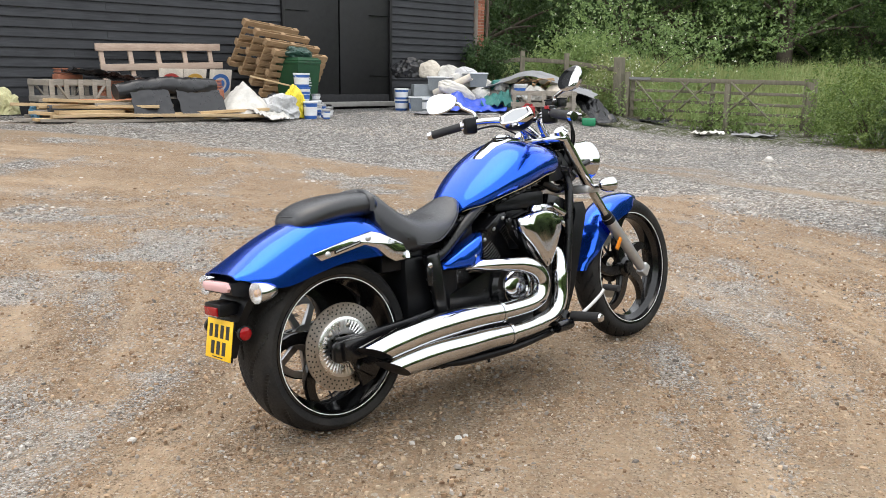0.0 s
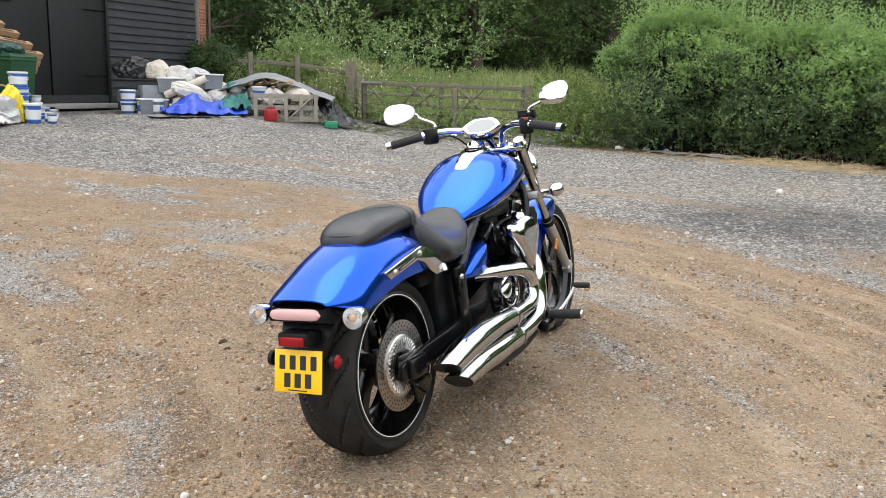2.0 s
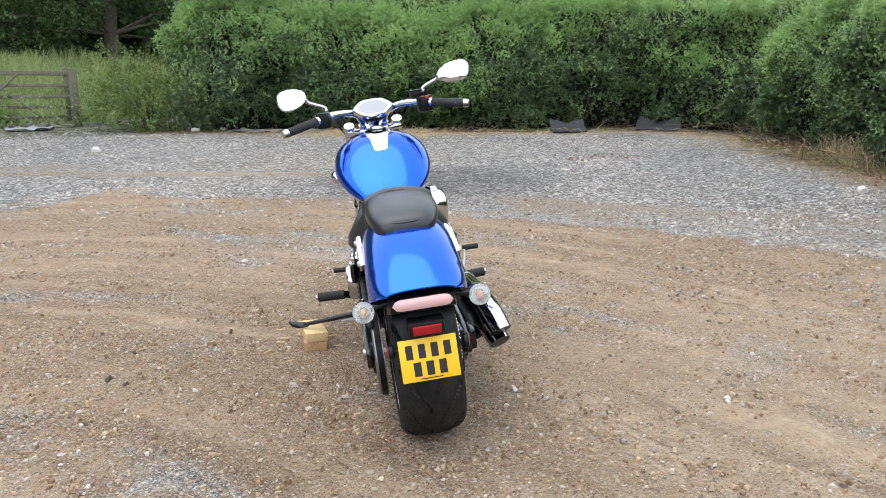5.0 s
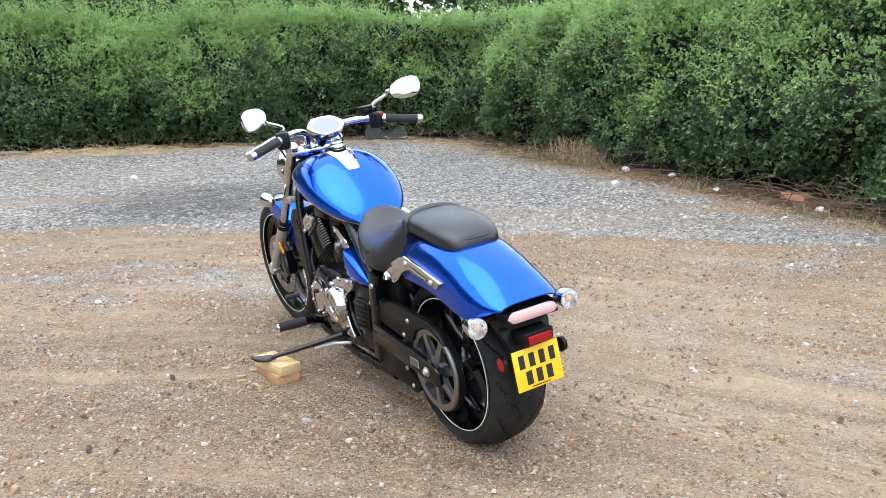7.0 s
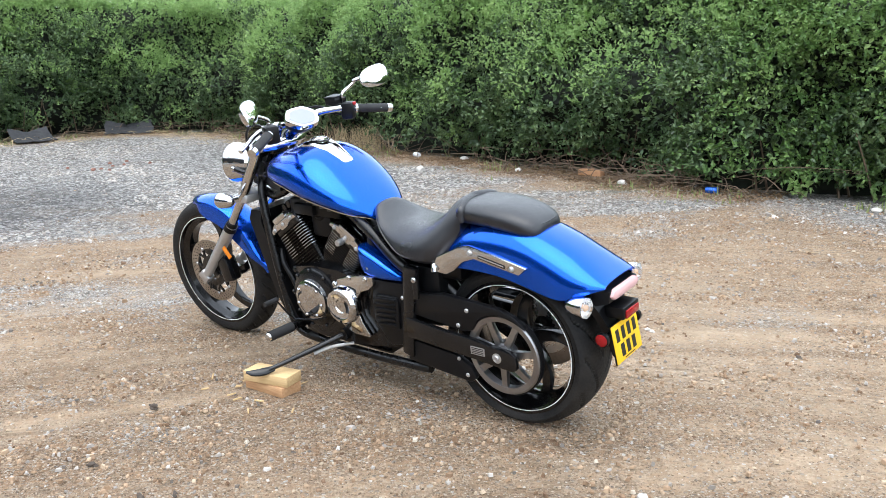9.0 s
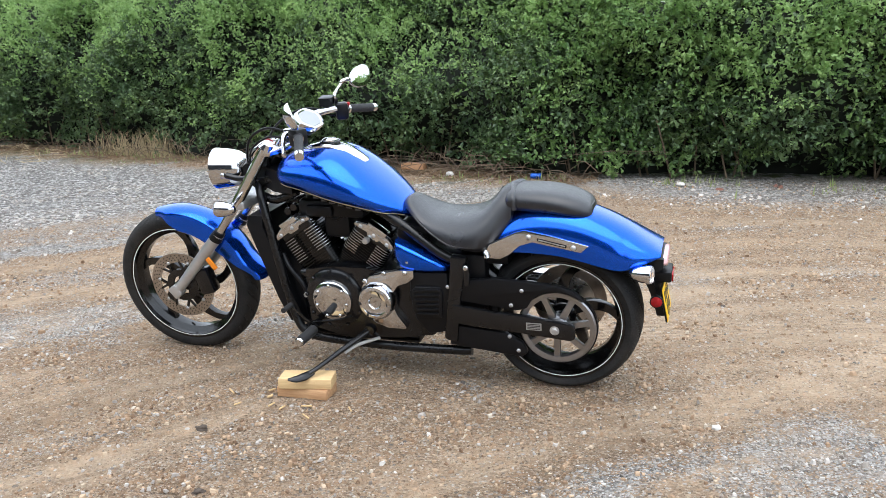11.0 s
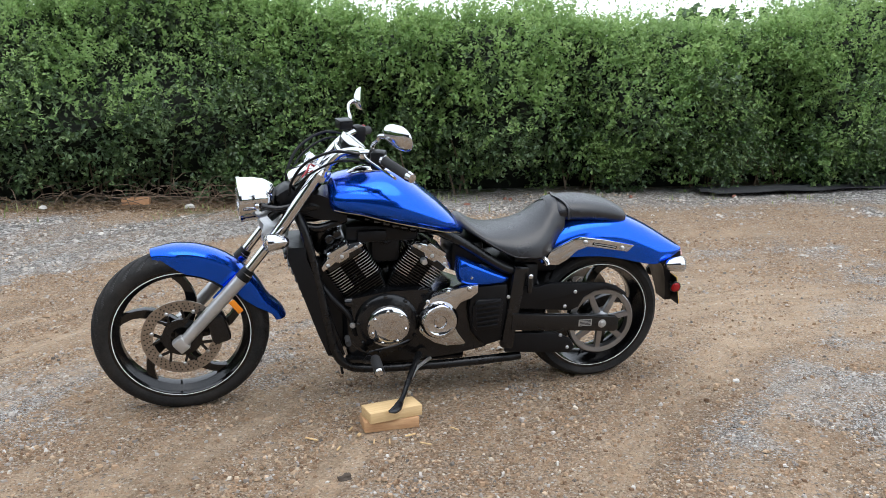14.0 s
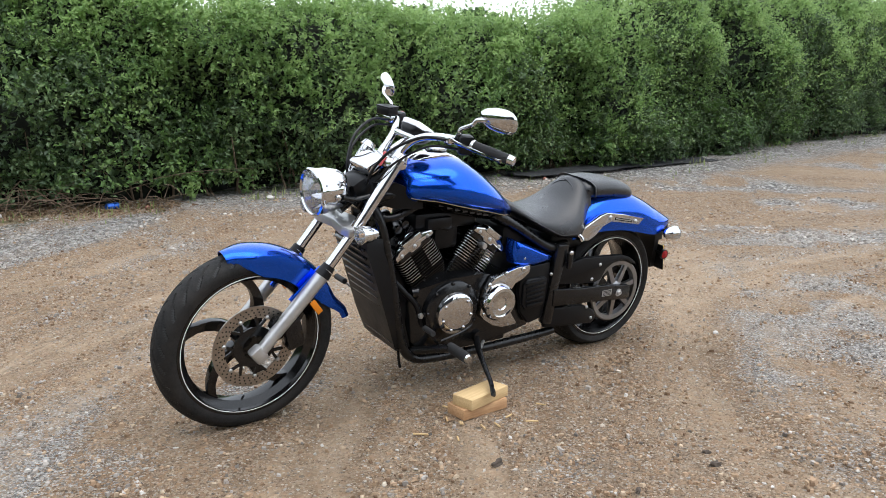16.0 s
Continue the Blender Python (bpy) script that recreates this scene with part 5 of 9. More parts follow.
def wheel(name, c, tyre_r, half, rim_r, rim_half, count, steer, seg, tread_n, spokes, curl):
    rim = lathe([(rim_r - 0.012, -rim_half * 0.7), (rim_r - 0.01, -rim_half), (rim_r + 0.006, -rim_half - 0.003), (rim_r + 0.008, -rim_half + 0.006), (rim_r - 0.002, -rim_half + 0.01), (rim_r - 0.022, -rim_half * 0.5), (rim_r - 0.026, 0), (rim_r - 0.022, rim_half * 0.5), (rim_r - 0.002, rim_half - 0.01), (rim_r + 0.008, rim_half - 0.006), (rim_r + 0.006, rim_half + 0.003), (rim_r - 0.01, rim_half), (rim_r - 0.012, rim_half * 0.7), (rim_r - 0.034, rim_half * 0.35), (rim_r - 0.036, 0), (rim_r - 0.034, -rim_half * 0.35)], 72, c, closed=True)
    w = P(name, rim, GLOSS, steer=steer, label="black alloy wheel with a thin white rim line")
    P("tyre", tyre_mesh(c, tyre_r, half, rim_r, seg, tread_n, 1.4), [TYRE, PRINT_AND_SHADE], w, "dusty black tyre", steer)
    P("hub", lathe([(0, -half * 0.7), (0.03, -half * 0.7), (0.034, -half * 0.5), (0.05, -half * 0.35), (0.052, half * 0.35), (0.034, half * 0.5), (0.03, half * 0.7), (0, half * 0.7)], 28, c), GLOSS, w, "", steer)
    for i in range(count):
        P("spoke", spoke(c, 2 * math.pi * i / count + spokes, 0.035, rim_r - 0.02, curl, 0.024, 0.017, 0, 0.02), GLOSS, w, "", steer)
    for y in (-rim_half - 0.0035, rim_half + 0.0035):
        P("rim_line", lathe([(rim_r - 0.0075, y * 0.985), (rim_r - 0.0072, y * 1.0), (rim_r - 0.0046, y * 1.0), (rim_r - 0.0043, y * 0.985)], 90, c), WHITE, w, "thin white rim line", steer)
    P("valve", tube([c + V(0.02, 0.01, -rim_r + 0.03), c + V(0.02, 0.03, -rim_r + 0.055)], 0.004, 6, 1), BLACK, w, "", steer)
    return w


def brake_disc(c, r, y, inner, steer, parent, carrier):
    """A drilled disc with its carrier."""
    inside = r - (0.052 if carrier == "finned" else 0.045)
    bm = lathe([(inside, y - 0.0025), (r, y - 0.0025), (r, y + 0.0025), (inside, y + 0.0025)], 64, c, closed=True)
    d = P("brake_disc", bm, STEEL, parent, "drilled steel brake disc", steer)
    holes = bmesh.new()
    for i in range(42):
        a = 2 * math.pi * i / 42
        for k, rr in enumerate((0.009, 0.022, 0.035) if carrier == "finned" else (0.012, 0.023, 0.034)):
            b = a + k * 0.05
            lathe([(0, 0.0008), (0.0034, 0.0008), (0.0034, -0.0008), (0, -0.0008)], 6, c + V(math.cos(b) * (r - rr), y + (0.0025 if y > 0 else -0.0025), math.sin(b) * (r - rr)), bm=holes)
    P("hole", holes, PRINT_AND_SHADE, d, "", steer)
    e = 1 if y > 0 else -1
    if carrier == "finned":
        P("carrier", lathe([(0.045, y + e * 0.004), (r - 0.058, y + e * 0.012), (r - 0.049, y + e * 0.007), (r - 0.049, y - e * 0.006), (0.045, y - e * 0.008)], 60, c, closed=True), BRIGHT, d, "ribbed aluminium carrier", steer)
        rb = bmesh.new()
        for i in range(40):
            a = 2 * math.pi * i / 40
            u = V(math.cos(a), 0, math.sin(a))
            bar(c + u * 0.062 + V(0, y + e * 0.008, 0), c + u * (r - 0.060) + V(0, y + e * 0.0135, 0), 0.005, 0.005, up=(0, 1, 0), bm=rb)
        P("rib", rb, BRIGHT, d, "", steer)
        for i in range(6):
            a = 2 * math.pi * i / 6 + 0.3
            P("bolt", bolt(c + V(math.cos(a) * 0.078, y + e * 0.012, math.sin(a) * 0.078), 0.008, 0.005, sign=e), STEEL, d, "", steer)
    else:
        P("carrier", lathe([(0.045, y - 0.004), (0.078, y - 0.003), (0.078, y + 0.004), (0.045, y + 0.006)], 48, c, closed=True), BLACK, d, "black disc carrier", steer)
        for i in range(7):
            a = 2 * math.pi * i / 7
            f = bmesh.new()
            for da in (-0.2, 0.2):
                u, w = V(math.cos(a), 0, math.sin(a)), V(math.cos(a + da), 0, math.sin(a + da))
                bar(c + u * 0.074 + V(0, y, 0), c + w * (r - 0.04) + V(0, y, 0), 0.010, 0.007, up=(0, 1, 0), bm=f)
            P("carrier_arm", f, BLACK, d, "", steer)
            P("bolt", bolt(c + V(math.cos(a + 0.2) * (r - 0.04), y + e * 0.004, math.sin(a + 0.2) * (r - 0.04)), 0.008, 0.005, sign=e), ALU, d, "", steer)
    return d


fw = wheel("front_wheel", FW, FR, 0.062, 0.272, 0.056, 5, True, 300, 30, 0.75, -0.55)
brake_disc(FW, 0.157, 0.070, 0.06, True, fw, "arms")
rw = wheel("rear_wheel", RW, RR, 0.107, 0.2455, 0.1, 5, False, 300, 13, 0.2, 0.5)
brake_disc(RW, 0.1545, -0.118, 0.06, False, rw, "finned")
# belt pulley
PY = 0.148
pl = P("pulley", lathe([(0.126, PY - 0.016), (0.150, PY - 0.016), (0.150, PY + 0.012), (0.145, PY + 0.017), (0.126, PY + 0.014)], 80, RW, closed=True), PULLEY, rw, "grey metal belt pulley")
for i in range(7):
    P("pulley_spoke", spoke(RW, 2 * math.pi * i / 7 + 0.25, 0.04, 0.130, 0.0, 0.013, 0.010, PY + 0.004, 0.011), PULLEY, rw)
P("pulley_hub", lathe([(0, PY + 0.022), (0.03, PY + 0.022), (0.046, PY + 0.012), (0.05, PY - 0.015), (0, PY - 0.015)], 30, RW), PULLEY, rw)
P("belt", lathe([(0.150, PY - 0.012), (0.155, PY - 0.012), (0.155, PY + 0.008), (0.150, PY + 0.008)], 80, RW, closed=True), MATT, rw)

# ---- tank ----
TANK = [(1.170, 0.918, 0.830, 0.075, 0.875), (1.163, 0.938, 0.812, 0.124, 0.875), (1.128, 0.957, 0.794, 0.162, 0.875), (1.05, 0.973, 0.778, 0.189, 0.870), (0.97, 0.984, 0.752, 0.204, 0.855), (0.90, 0.972, 0.734, 0.209, 0.838), (0.83, 0.933, 0.718, 0.204, 0.82), (0.76, 0.88, 0.704, 0.186, 0.795), (0.70, 0.83, 0.694, 0.156, 0.768), (0.65, 0.78, 0.697, 0.117, 0.745), (0.618, 0.74, 0.692, 0.077, 0.72), (0.604, 0.718, 0.692, 0.035, 0.706)]


def tank_ring(x, top, bot, half, zmid, n=40):
    ring = []
    for i in range(n):
        a = 2 * math.pi * i / n
        c, s = math.cos(a), math.sin(a)
        if s >= 0:
            y = half * math.copysign(abs(c) ** 0.86, c)
            z = zmid + (top - zmid) * s ** 0.92
        else:
            y = half * math.copysign(abs(c) ** 0.62, c) * (1 - 0.30 * abs(s) ** 1.6)
            z = zmid + (bot - zmid) * abs(s) ** 1.1
        ring.append((x, y, z))
    return ring


def interp_rows(rows, n):
    """Rows of numbers smoothed along their first column order."""
    out = []
    for k in range(len(rows[0])):
        pts = smooth_path([(i, r[k], 0) for i, r in enumerate(rows)], n)
        out.append([p.y for p in pts])
    return list(zip(*out))


rows = interp_rows(TANK, 4)
tk = skin([tank_ring(*r) for r in rows])
for f in tk.faces:
    m = f.calc_center_median()
    r = min(rows, key=lambda q: abs(q[0] - m.x))
    if m.z < r[2] + (r[4] - r[2]) * 0.55 and 0.63 < m.x < 1.12:
        f.material_index = 1
tank = P("fuel_tank", tk, [BLUE, TANKBLK], label="teardrop fuel tank in metallic blue over black")
for e in (1, -1):
    line, lower = [], []
    for r in rows[6:-5]:
        ring = tank_ring(*r)
        for frac, store in ((0.57, line),):
            z = r[2] + (r[4] - r[2]) * frac
            q = min((q for q in ring if q[1] * e > 0 and q[2] <= r[4] + 0.001), key=lambda q: abs(q[2] - z))
            k = [w for w in ring if w[1] * e > 0 and w[2] <= r[4] + 0.001]
            k.sort(key=lambda w: w[2])
            zs, ys = [w[2] for w in k], [abs(w[1]) for w in k]
            store.append((r[0], e * (float(np.interp(z, zs, ys)) + 0.001), z))
    P("pinstripe", tube(line[::2], 0.0016, 5, 2), GOLD, tank, "thin gold pinstripe")
    bars = bmesh.new()
    for i in range(7):
        x = 1.02 - i * 0.036
        r = min(rows, key=lambda q: abs(q[0] - x))
        z = r[2] + (r[4] - r[2]) * 0.40
        k = sorted((w for w in tank_ring(*r) if w[1] * e > 0 and w[2] <= r[4] + 0.001), key=lambda w: w[2])
        y = float(np.interp(z, [w[2] for w in k], [abs(w[1]) for w in k]))
        box((x, e * (y + 0.0005), z), (0.024, 0.003, 0.013), bevel=0.001, bm=bars)
    P("lettering_bar", bars, simple("dark_grey_transfer", (0.05, 0.05, 0.055), 0.3), tank, "faint dark lettering reduced to bars")
# chrome console and cap
con = []
for x, z, w in ((1.085, 0.965, 0.030), (1.05, 0.982, 0.046), (1.0, 0.992, 0.058), (0.95, 0.992, 0.058), (0.90, 0.975, 0.048), (0.85, 0.948, 0.038), (0.815, 0.925, 0.031), (0.806, 0.914, 0.026)):
    con.append([(x, -w, z - 0.03), (x, -w, z - 0.006), (x, -w * 0.86, z), (x, 0, z + 0.003), (x, w * 0.86, z), (x, w, z - 0.006), (x, w, z - 0.03)])
console = P("console", skin(con), CHROME, tank, "chrome tank console")
P("filler_cap", lathe([(0, 0.016), (0.024, 0.015), (0.034, 0.009), (0.036, -0.006), (0, -0.006)], 32, (0.965, 0, 0.995), "Z"), CHROME, tank, "round chrome filler cap")
P("cap_ring", lathe([(0.036, 0.003), (0.042, 0.004), (0.044, -0.002), (0.036, -0.004)], 32, (0.965, 0, 0.995), "Z", closed=True), BLACK, tank)

# ---- seats ----
SEAT_R = [(0.640, 0.772, 0.735, 0.060), (0.615, 0.778, 0.722, 0.085), (0.57, 0.748, 0.698, 0.125), (0.51, 0.722, 0.660, 0.158), (0.44, 0.720, 0.622, 0.182), (0.37, 0.730, 0.597, 0.196), (0.31, 0.755, 0.588, 0.192), (0.265, 0.795, 0.592, 0.166), (0.232, 0.828, 0.61, 0.138), (0.205, 0.836, 0.66, 0.120), (0.185, 0.832, 0.70, 0.114)]


def seat_ring(x, top, bot, half, crown=0.5, n=28, side=0.55, waist=0.45):
    ring = []
    for i in range(n):
        a = 2 * math.pi * i / n
        c, s = math.cos(a), math.sin(a)
        y = half * math.copysign(abs(c) ** (side if s >= 0 else 0.55), c)
        mid = bot + (top - bot) * waist
        if s >= 0:
            z = mid + (top - mid) * s ** crown
        else:
            z = mid + (bot - mid) * abs(s) ** 0.7
            y *= 1 - 0.22 * abs(s)
        ring.append((x, y, z))
    return ring


st = P("rider_seat", skin([seat_ring(*r, 0.8, side=0.92, waist=0.24) for r in interp_rows(SEAT_R, 4)]), SEAT, label="stepped black vinyl rider seat with piping")
for e in (1, -1):
    P("seat_piping", tube([(0.615, e * 0.082, 0.744), (0.56, e * 0.132, 0.708), (0.49, e * 0.169, 0.668), (0.41, e * 0.191, 0.632), (0.33, e * 0.193, 0.634), (0.29, e * 0.176, 0.65)], 0.003, 6, 5), SEAT, st)
    P("seat_piping", tube([(0.375, e * 0.193, 0.636), (0.325, e * 0.142, 0.698), (0.278, e * 0.095, 0.757), (0.252, e * 0.05, 0.802), (0.242, 0, 0.822)], 0.003, 6, 5), SEAT, st)
SEAT_P = [(0.215, 0.812, 0.742, 0.095), (0.195, 0.828, 0.742, 0.109), (0.13, 0.832, 0.742, 0.121), (0.05, 0.828, 0.738, 0.124), (-0.02, 0.816, 0.728, 0.119), (-0.07, 0.800, 0.716, 0.106), (-0.101, 0.782, 0.715, 0.088), (-0.115, 0.762, 0.722, 0.066)]
pil = P("pillion_seat", skin([seat_ring(*r, 0.68, side=0.6, waist=0.4) for r in interp_rows(SEAT_P, 4)]), SEAT, label="black vinyl pillion pad")
strap = [(0.2 - 0.03 * abs(math.cos(a)), 0.120 * math.cos(a), 0.785 + 0.050 * math.sin(a) ** 0.6 if math.sin(a) > 0 else 0.785) for a in [math.pi * i / 14 for i in range(15)]]
strap = [(0.17, 0.122, 0.765)] + strap + [(0.17, -0.122, 0.765)]
P("strap", tube(strap, 0.011, 8, 3, flat=0.35), SEAT, pil, "black passenger strap")
P("seam", tube([(0.18, 0.106, 0.802), (0.05, 0.116, 0.794), (-0.06, 0.101, 0.777), (-0.105, 0.05, 0.770), (-0.112, 0, 0.769), (-0.105, -0.05, 0.770), (-0.06, -0.101, 0.777), (0.05, -0.116, 0.794), (0.18, -0.106, 0.802)], 0.0025, 6, 4), SEAT, pil)

# ---- rear fender ----
FEND = [(0.285, 0.640, 0.578, 0.128), (0.25, 0.700, 0.590, 0.140), (0.19, 0.742, 0.603, 0.147), (0.10, 0.768, 0.606, 0.151), (0.0, 0.770, 0.600, 0.153), (-0.09, 0.755, 0.583, 0.155), (-0.165, 0.728, 0.565, 0.157), (-0.222, 0.702, 0.556, 0.158), (-0.265, 0.679, 0.562, 0.154), (-0.31, 0.652, 0.578, 0.142), (-0.345, 0.631, 0.591, 0.126), (-0.372, 0.615, 0.598, 0.107)]


def fender_ring(x, top, skirt, half, n=26):
    """A rounded arch with upright skirts below it."""
    base = max(skirt, top - 0.135)
    pts = [(x, -half, skirt), (x, -half, (skirt + base) / 2)]
    for i in range(n + 1):
        a = math.pi * i / n
        c, q = math.cos(a), math.sin(a)
        pts.append((x, -half * math.copysign(abs(c) ** 0.77, c), base + (top - base) * abs(q) ** 0.77))
    return pts + [(x, half, (skirt + base) / 2), (x, half, skirt)]


def fender(rows, thick=0.004):
    rings = []
    for r in rows:
        outer = fender_ring(*r)
        inner = [(x, y * (1 - thick / 0.14), max(z - thick, r[2] + 0.0002)) for x, y, z in outer]
        rings.append(outer + inner[::-1])
    return skin(rings)


fend = P("rear_fender", fender(interp_rows(FEND, 4)), BLUE, label="long metallic blue rear fender")
P("fender_liner", skin([[(x, -w, z) for x, w, z in row] + [(x, w, z) for x, w, z in reversed(row)] for row in [[(0.2, 0.125, 0.6), (0.2, 0.125, 0.69)], [(0.0, 0.128, 0.612), (0.0, 0.128, 0.7)], [(-0.15, 0.13, 0.575), (-0.15, 0.13, 0.655)], [(-0.28, 0.13, 0.545), (-0.28, 0.13, 0.605)]]]), MATT, fend, "black inner fender")
for e in (1, -1):
    poly = [(0.288, 0.584), (0.262, 0.640), (0.205, 0.668), (0.160, 0.690), (0.125, 0.699), (0.02, 0.682), (-0.118, 0.650), (-0.088, 0.622), (0.0, 0.638), (0.095, 0.655), (0.145, 0.637), (0.185, 0.600), (0.222, 0.580)]
    y0, y1 = (0.148, 0.169) if e > 0 else (-0.169, -0.148)
    sp = P("fender_strut", plate(poly, y0, y1, 0.004), CHROME, fend, "bright chrome fender strut with two bolts")
    yo = e * 0.1695
    P("slot", bar((0.075, yo, 0.668), (-0.035, yo, 0.645), 0.002, 0.012, 0.0008, up=(0, 0, 1)), BLACK, fend)
    P("slot_trim", bar((0.07, yo + e * 0.001, 0.667), (-0.03, yo + e * 0.001, 0.6462), 0.002, 0.004, 0.0005), ALU, fend)
    for x, z in ((0.108, 0.676), (-0.061, 0.642)):
        P("bolt", bolt((x, e * 0.169, z), 0.0105, 0.008, sign=e), ALU, fend)
    P("strut_bracket", tube([(0.285, e * 0.155, 0.612), (0.275, e * 0.168, 0.60), (0.272, e * 0.173, 0.585)], 0.012, 10, 2), CHROME, fend)

# ---- tail ----
tail = P("tail_panel", skin([[(-0.20, -0.10, 0.56), (-0.20, 0.10, 0.56), (-0.20, 0.10, 0.62), (-0.20, -0.10, 0.62)], [(-0.345, -0.108, 0.538), (-0.345, 0.108, 0.538), (-0.345, 0.1, 0.588), (-0.345, -0.1, 0.588)], [(-0.382, -0.1, 0.55), (-0.382, 0.1, 0.55), (-0.382, 0.094, 0.586), (-0.382, -0.094, 0.586)]]), MATT, label="black plastic tail panel")
lens = []
for x, k in ((-0.378, 1.0), (-0.392, 0.97), (-0.396, 0.86)):
    lens.append([(x, y * 0.094 * k, 0.572 + z * 0.0165 * (k if k > 0.9 else 0.7)) for y, z in ((-1, -0.1), (-0.9, 0.75), (-0.72, 1), (0.72, 1), (0.9, 0.75), (1, -0.1), (0.88, -0.85), (0.7, -1), (-0.7, -1), (-0.88, -0.85))])
P("tail_light", skin(lens), LENS_PINK, tail, "pale pink tail light bar")
mud = [(-0.305, 0.556, 0.1), (-0.335, 0.515, 0.094), (-0.358, 0.46, 0.076), (-0.378, 0.39, 0.055), (-0.390, 0.335, 0.042)]
P("mudguard", skin([[(x, -w, z), (x, w, z), (x + 0.03, w, z), (x + 0.03, -w, z)] for x, z, w in mud]), MATT, tail, "black plastic mudguard")
P("red_reflector_box", box((-0.375, 0, 0.499), (0.07, 0.11, 0.042), bevel=0.006), MATT, tail)
P("rear_reflector", box((-0.412, 0, 0.495), (0.008, 0.088, 0.028), bevel=0.003), LENS_RED, tail, "oblong red reflector")
pm = Matrix.Rotation(radians(10.5), 3, "Y")
pc = V(-0.3925, 0.004, 0.398)
P("plate_backing", box(pc + pm @ V(0.005, 0, 0), (0.006, 0.180, 0.132), pm, 0.0015), MATT, tail)
P("number_plate", box(pc, (0.003, 0.178, 0.130), pm, 0.0012), PLATE_Y, tail, "yellow number plate with its characters as black bars")
for row, n, zz, w in ((0, 4, 0.026, 0.030), (1, 3, -0.028, 0.032)):
    for i in range(n):
        yy = ((n - 1) / 2 - i) * 0.039
        P("plate_bar", box(pc + pm @ V(-0.0022, yy, zz), (0.001, w * 0.72, 0.043), pm), PRINT_AND_SHADE, tail)
P("plate_bar", box(pc + pm @ V(-0.0022, 0, -0.058), (0.001, 0.07, 0.003), pm), PRINT_AND_SHADE, tail)
for e in (1, -1):
    P("side_reflector", lathe([(0, 0.008 * e), (0.016, 0.007 * e), (0.0215, 0.003 * e), (0, 0.0)], 24, (-0.362, e * 0.120, 0.426)), LENS_RED, tail, "round red side reflector")
    P("reflector_cup", lathe([(0.0215, 0.004 * e), (0.0245, 0.003 * e), (0.0245, -0.010 * e), (0.015, -0.015 * e), (0, -0.015 * e)], 24, (-0.362, e * 0.120, 0.426)), MATT, tail)
    P("reflector_stalk", tube([(-0.362, e * 0.06, 0.43), (-0.362, e * 0.112, 0.426)], 0.007, 8, 1), MATT, tail)
    sig = P("turn_signal", lathe([(0.0, 0.075), (0.010, 0.072), (0.022, 0.058), (0.030, 0.034), (0.034, 0.006), (0.034, 0.0)], 28, (-0.340, e * 0.179, 0.557), "X"), CHROME, tail, "chrome bullet turn signal with a clear lens")
    P("signal_lens", lathe([(0.034, 0.0), (0.033, -0.008), (0.024, -0.014), (0.0, -0.017)], 28, (-0.340, e * 0.179, 0.557), "X"), LENS_CLEAR, tail, "clear ribbed lens")
    P("signal_reflector", lathe([(0.033, -0.002), (0.029, 0.010), (0.018, 0.024), (0.0, 0.03)], 28, (-0.340, e * 0.179, 0.557), "X"), BRIGHT, tail)
    P("signal_bulb", lathe([(0, -0.006), (0.007, -0.004), (0.011, 0.001), (0.011, 0.006), (0, 0.014)], 16, (-0.339, e * 0.179, 0.557), "X"), BULB, tail)
    P("signal_stalk", tube([(-0.312, e * 0.10, 0.568), (-0.313, e * 0.13, 0.561), (-0.313, e * 0.158, 0.557)], [0.010, 0.009, 0.012], 10, 3), MATT, tail)

# ---- frame ----
frame_bm = bmesh.new()
for e in (1, -1):
    tube([(1.30, e * 0.05, 0.84), (1.26, e * 0.10, 0.74), (1.21, e * 0.12, 0.50), (1.16, e * 0.125, 0.26), (1.11, e * 0.13, 0.18), (1.0, e * 0.13, 0.155), (0.7, e * 0.135, 0.150), (0.42, e * 0.14, 0.160), (0.36, e * 0.14, 0.165)], 0.019, 12, 5, frame_bm)
    tube([(1.30, e * 0.05, 0.84), (1.16, e * 0.085, 0.85), (0.95, e * 0.09, 0.81), (0.76, e * 0.1, 0.75), (0.62, e * 0.12, 0.678), (0.47, e * 0.145, 0.585), (0.40, e * 0.15, 0.56)], 0.021, 12, 5, frame_bm)
    tube([(1.28, e * 0.06, 0.77), (1.2, e * 0.08, 0.76), (1.1, e * 0.085, 0.80)], 0.018, 10, 4, frame_bm)
frame_ob = P("frame", frame_bm, FRAMEBLK, label="black steel tube frame")
P("head_stock", tube([(1.215, 0, 0.945), (1.33, 0, 0.80)], 0.04, 16, 1), BLACK, frame_ob)
P("neck_cover", skin([[(1.24, -w, z), (1.24, w, z), (1.30, w * 0.8, z - 0.02), (1.30, -w * 0.8, z - 0.02)] for w, z in ((0.05, 0.93), (0.085, 0.88), (0.085, 0.83), (0.06, 0.81))]), MATT, frame_ob)
P("tank_front_panel", skin([[(x, -w, z0), (x, w, z0), (x, w, z1), (x, -w, z1)] for x, w, z0, z1 in ((1.10, 0.13, 0.80, 0.86), (1.2, 0.10, 0.80, 0.90), (1.28, 0.06, 0.82, 0.90))]), MATT, frame_ob)
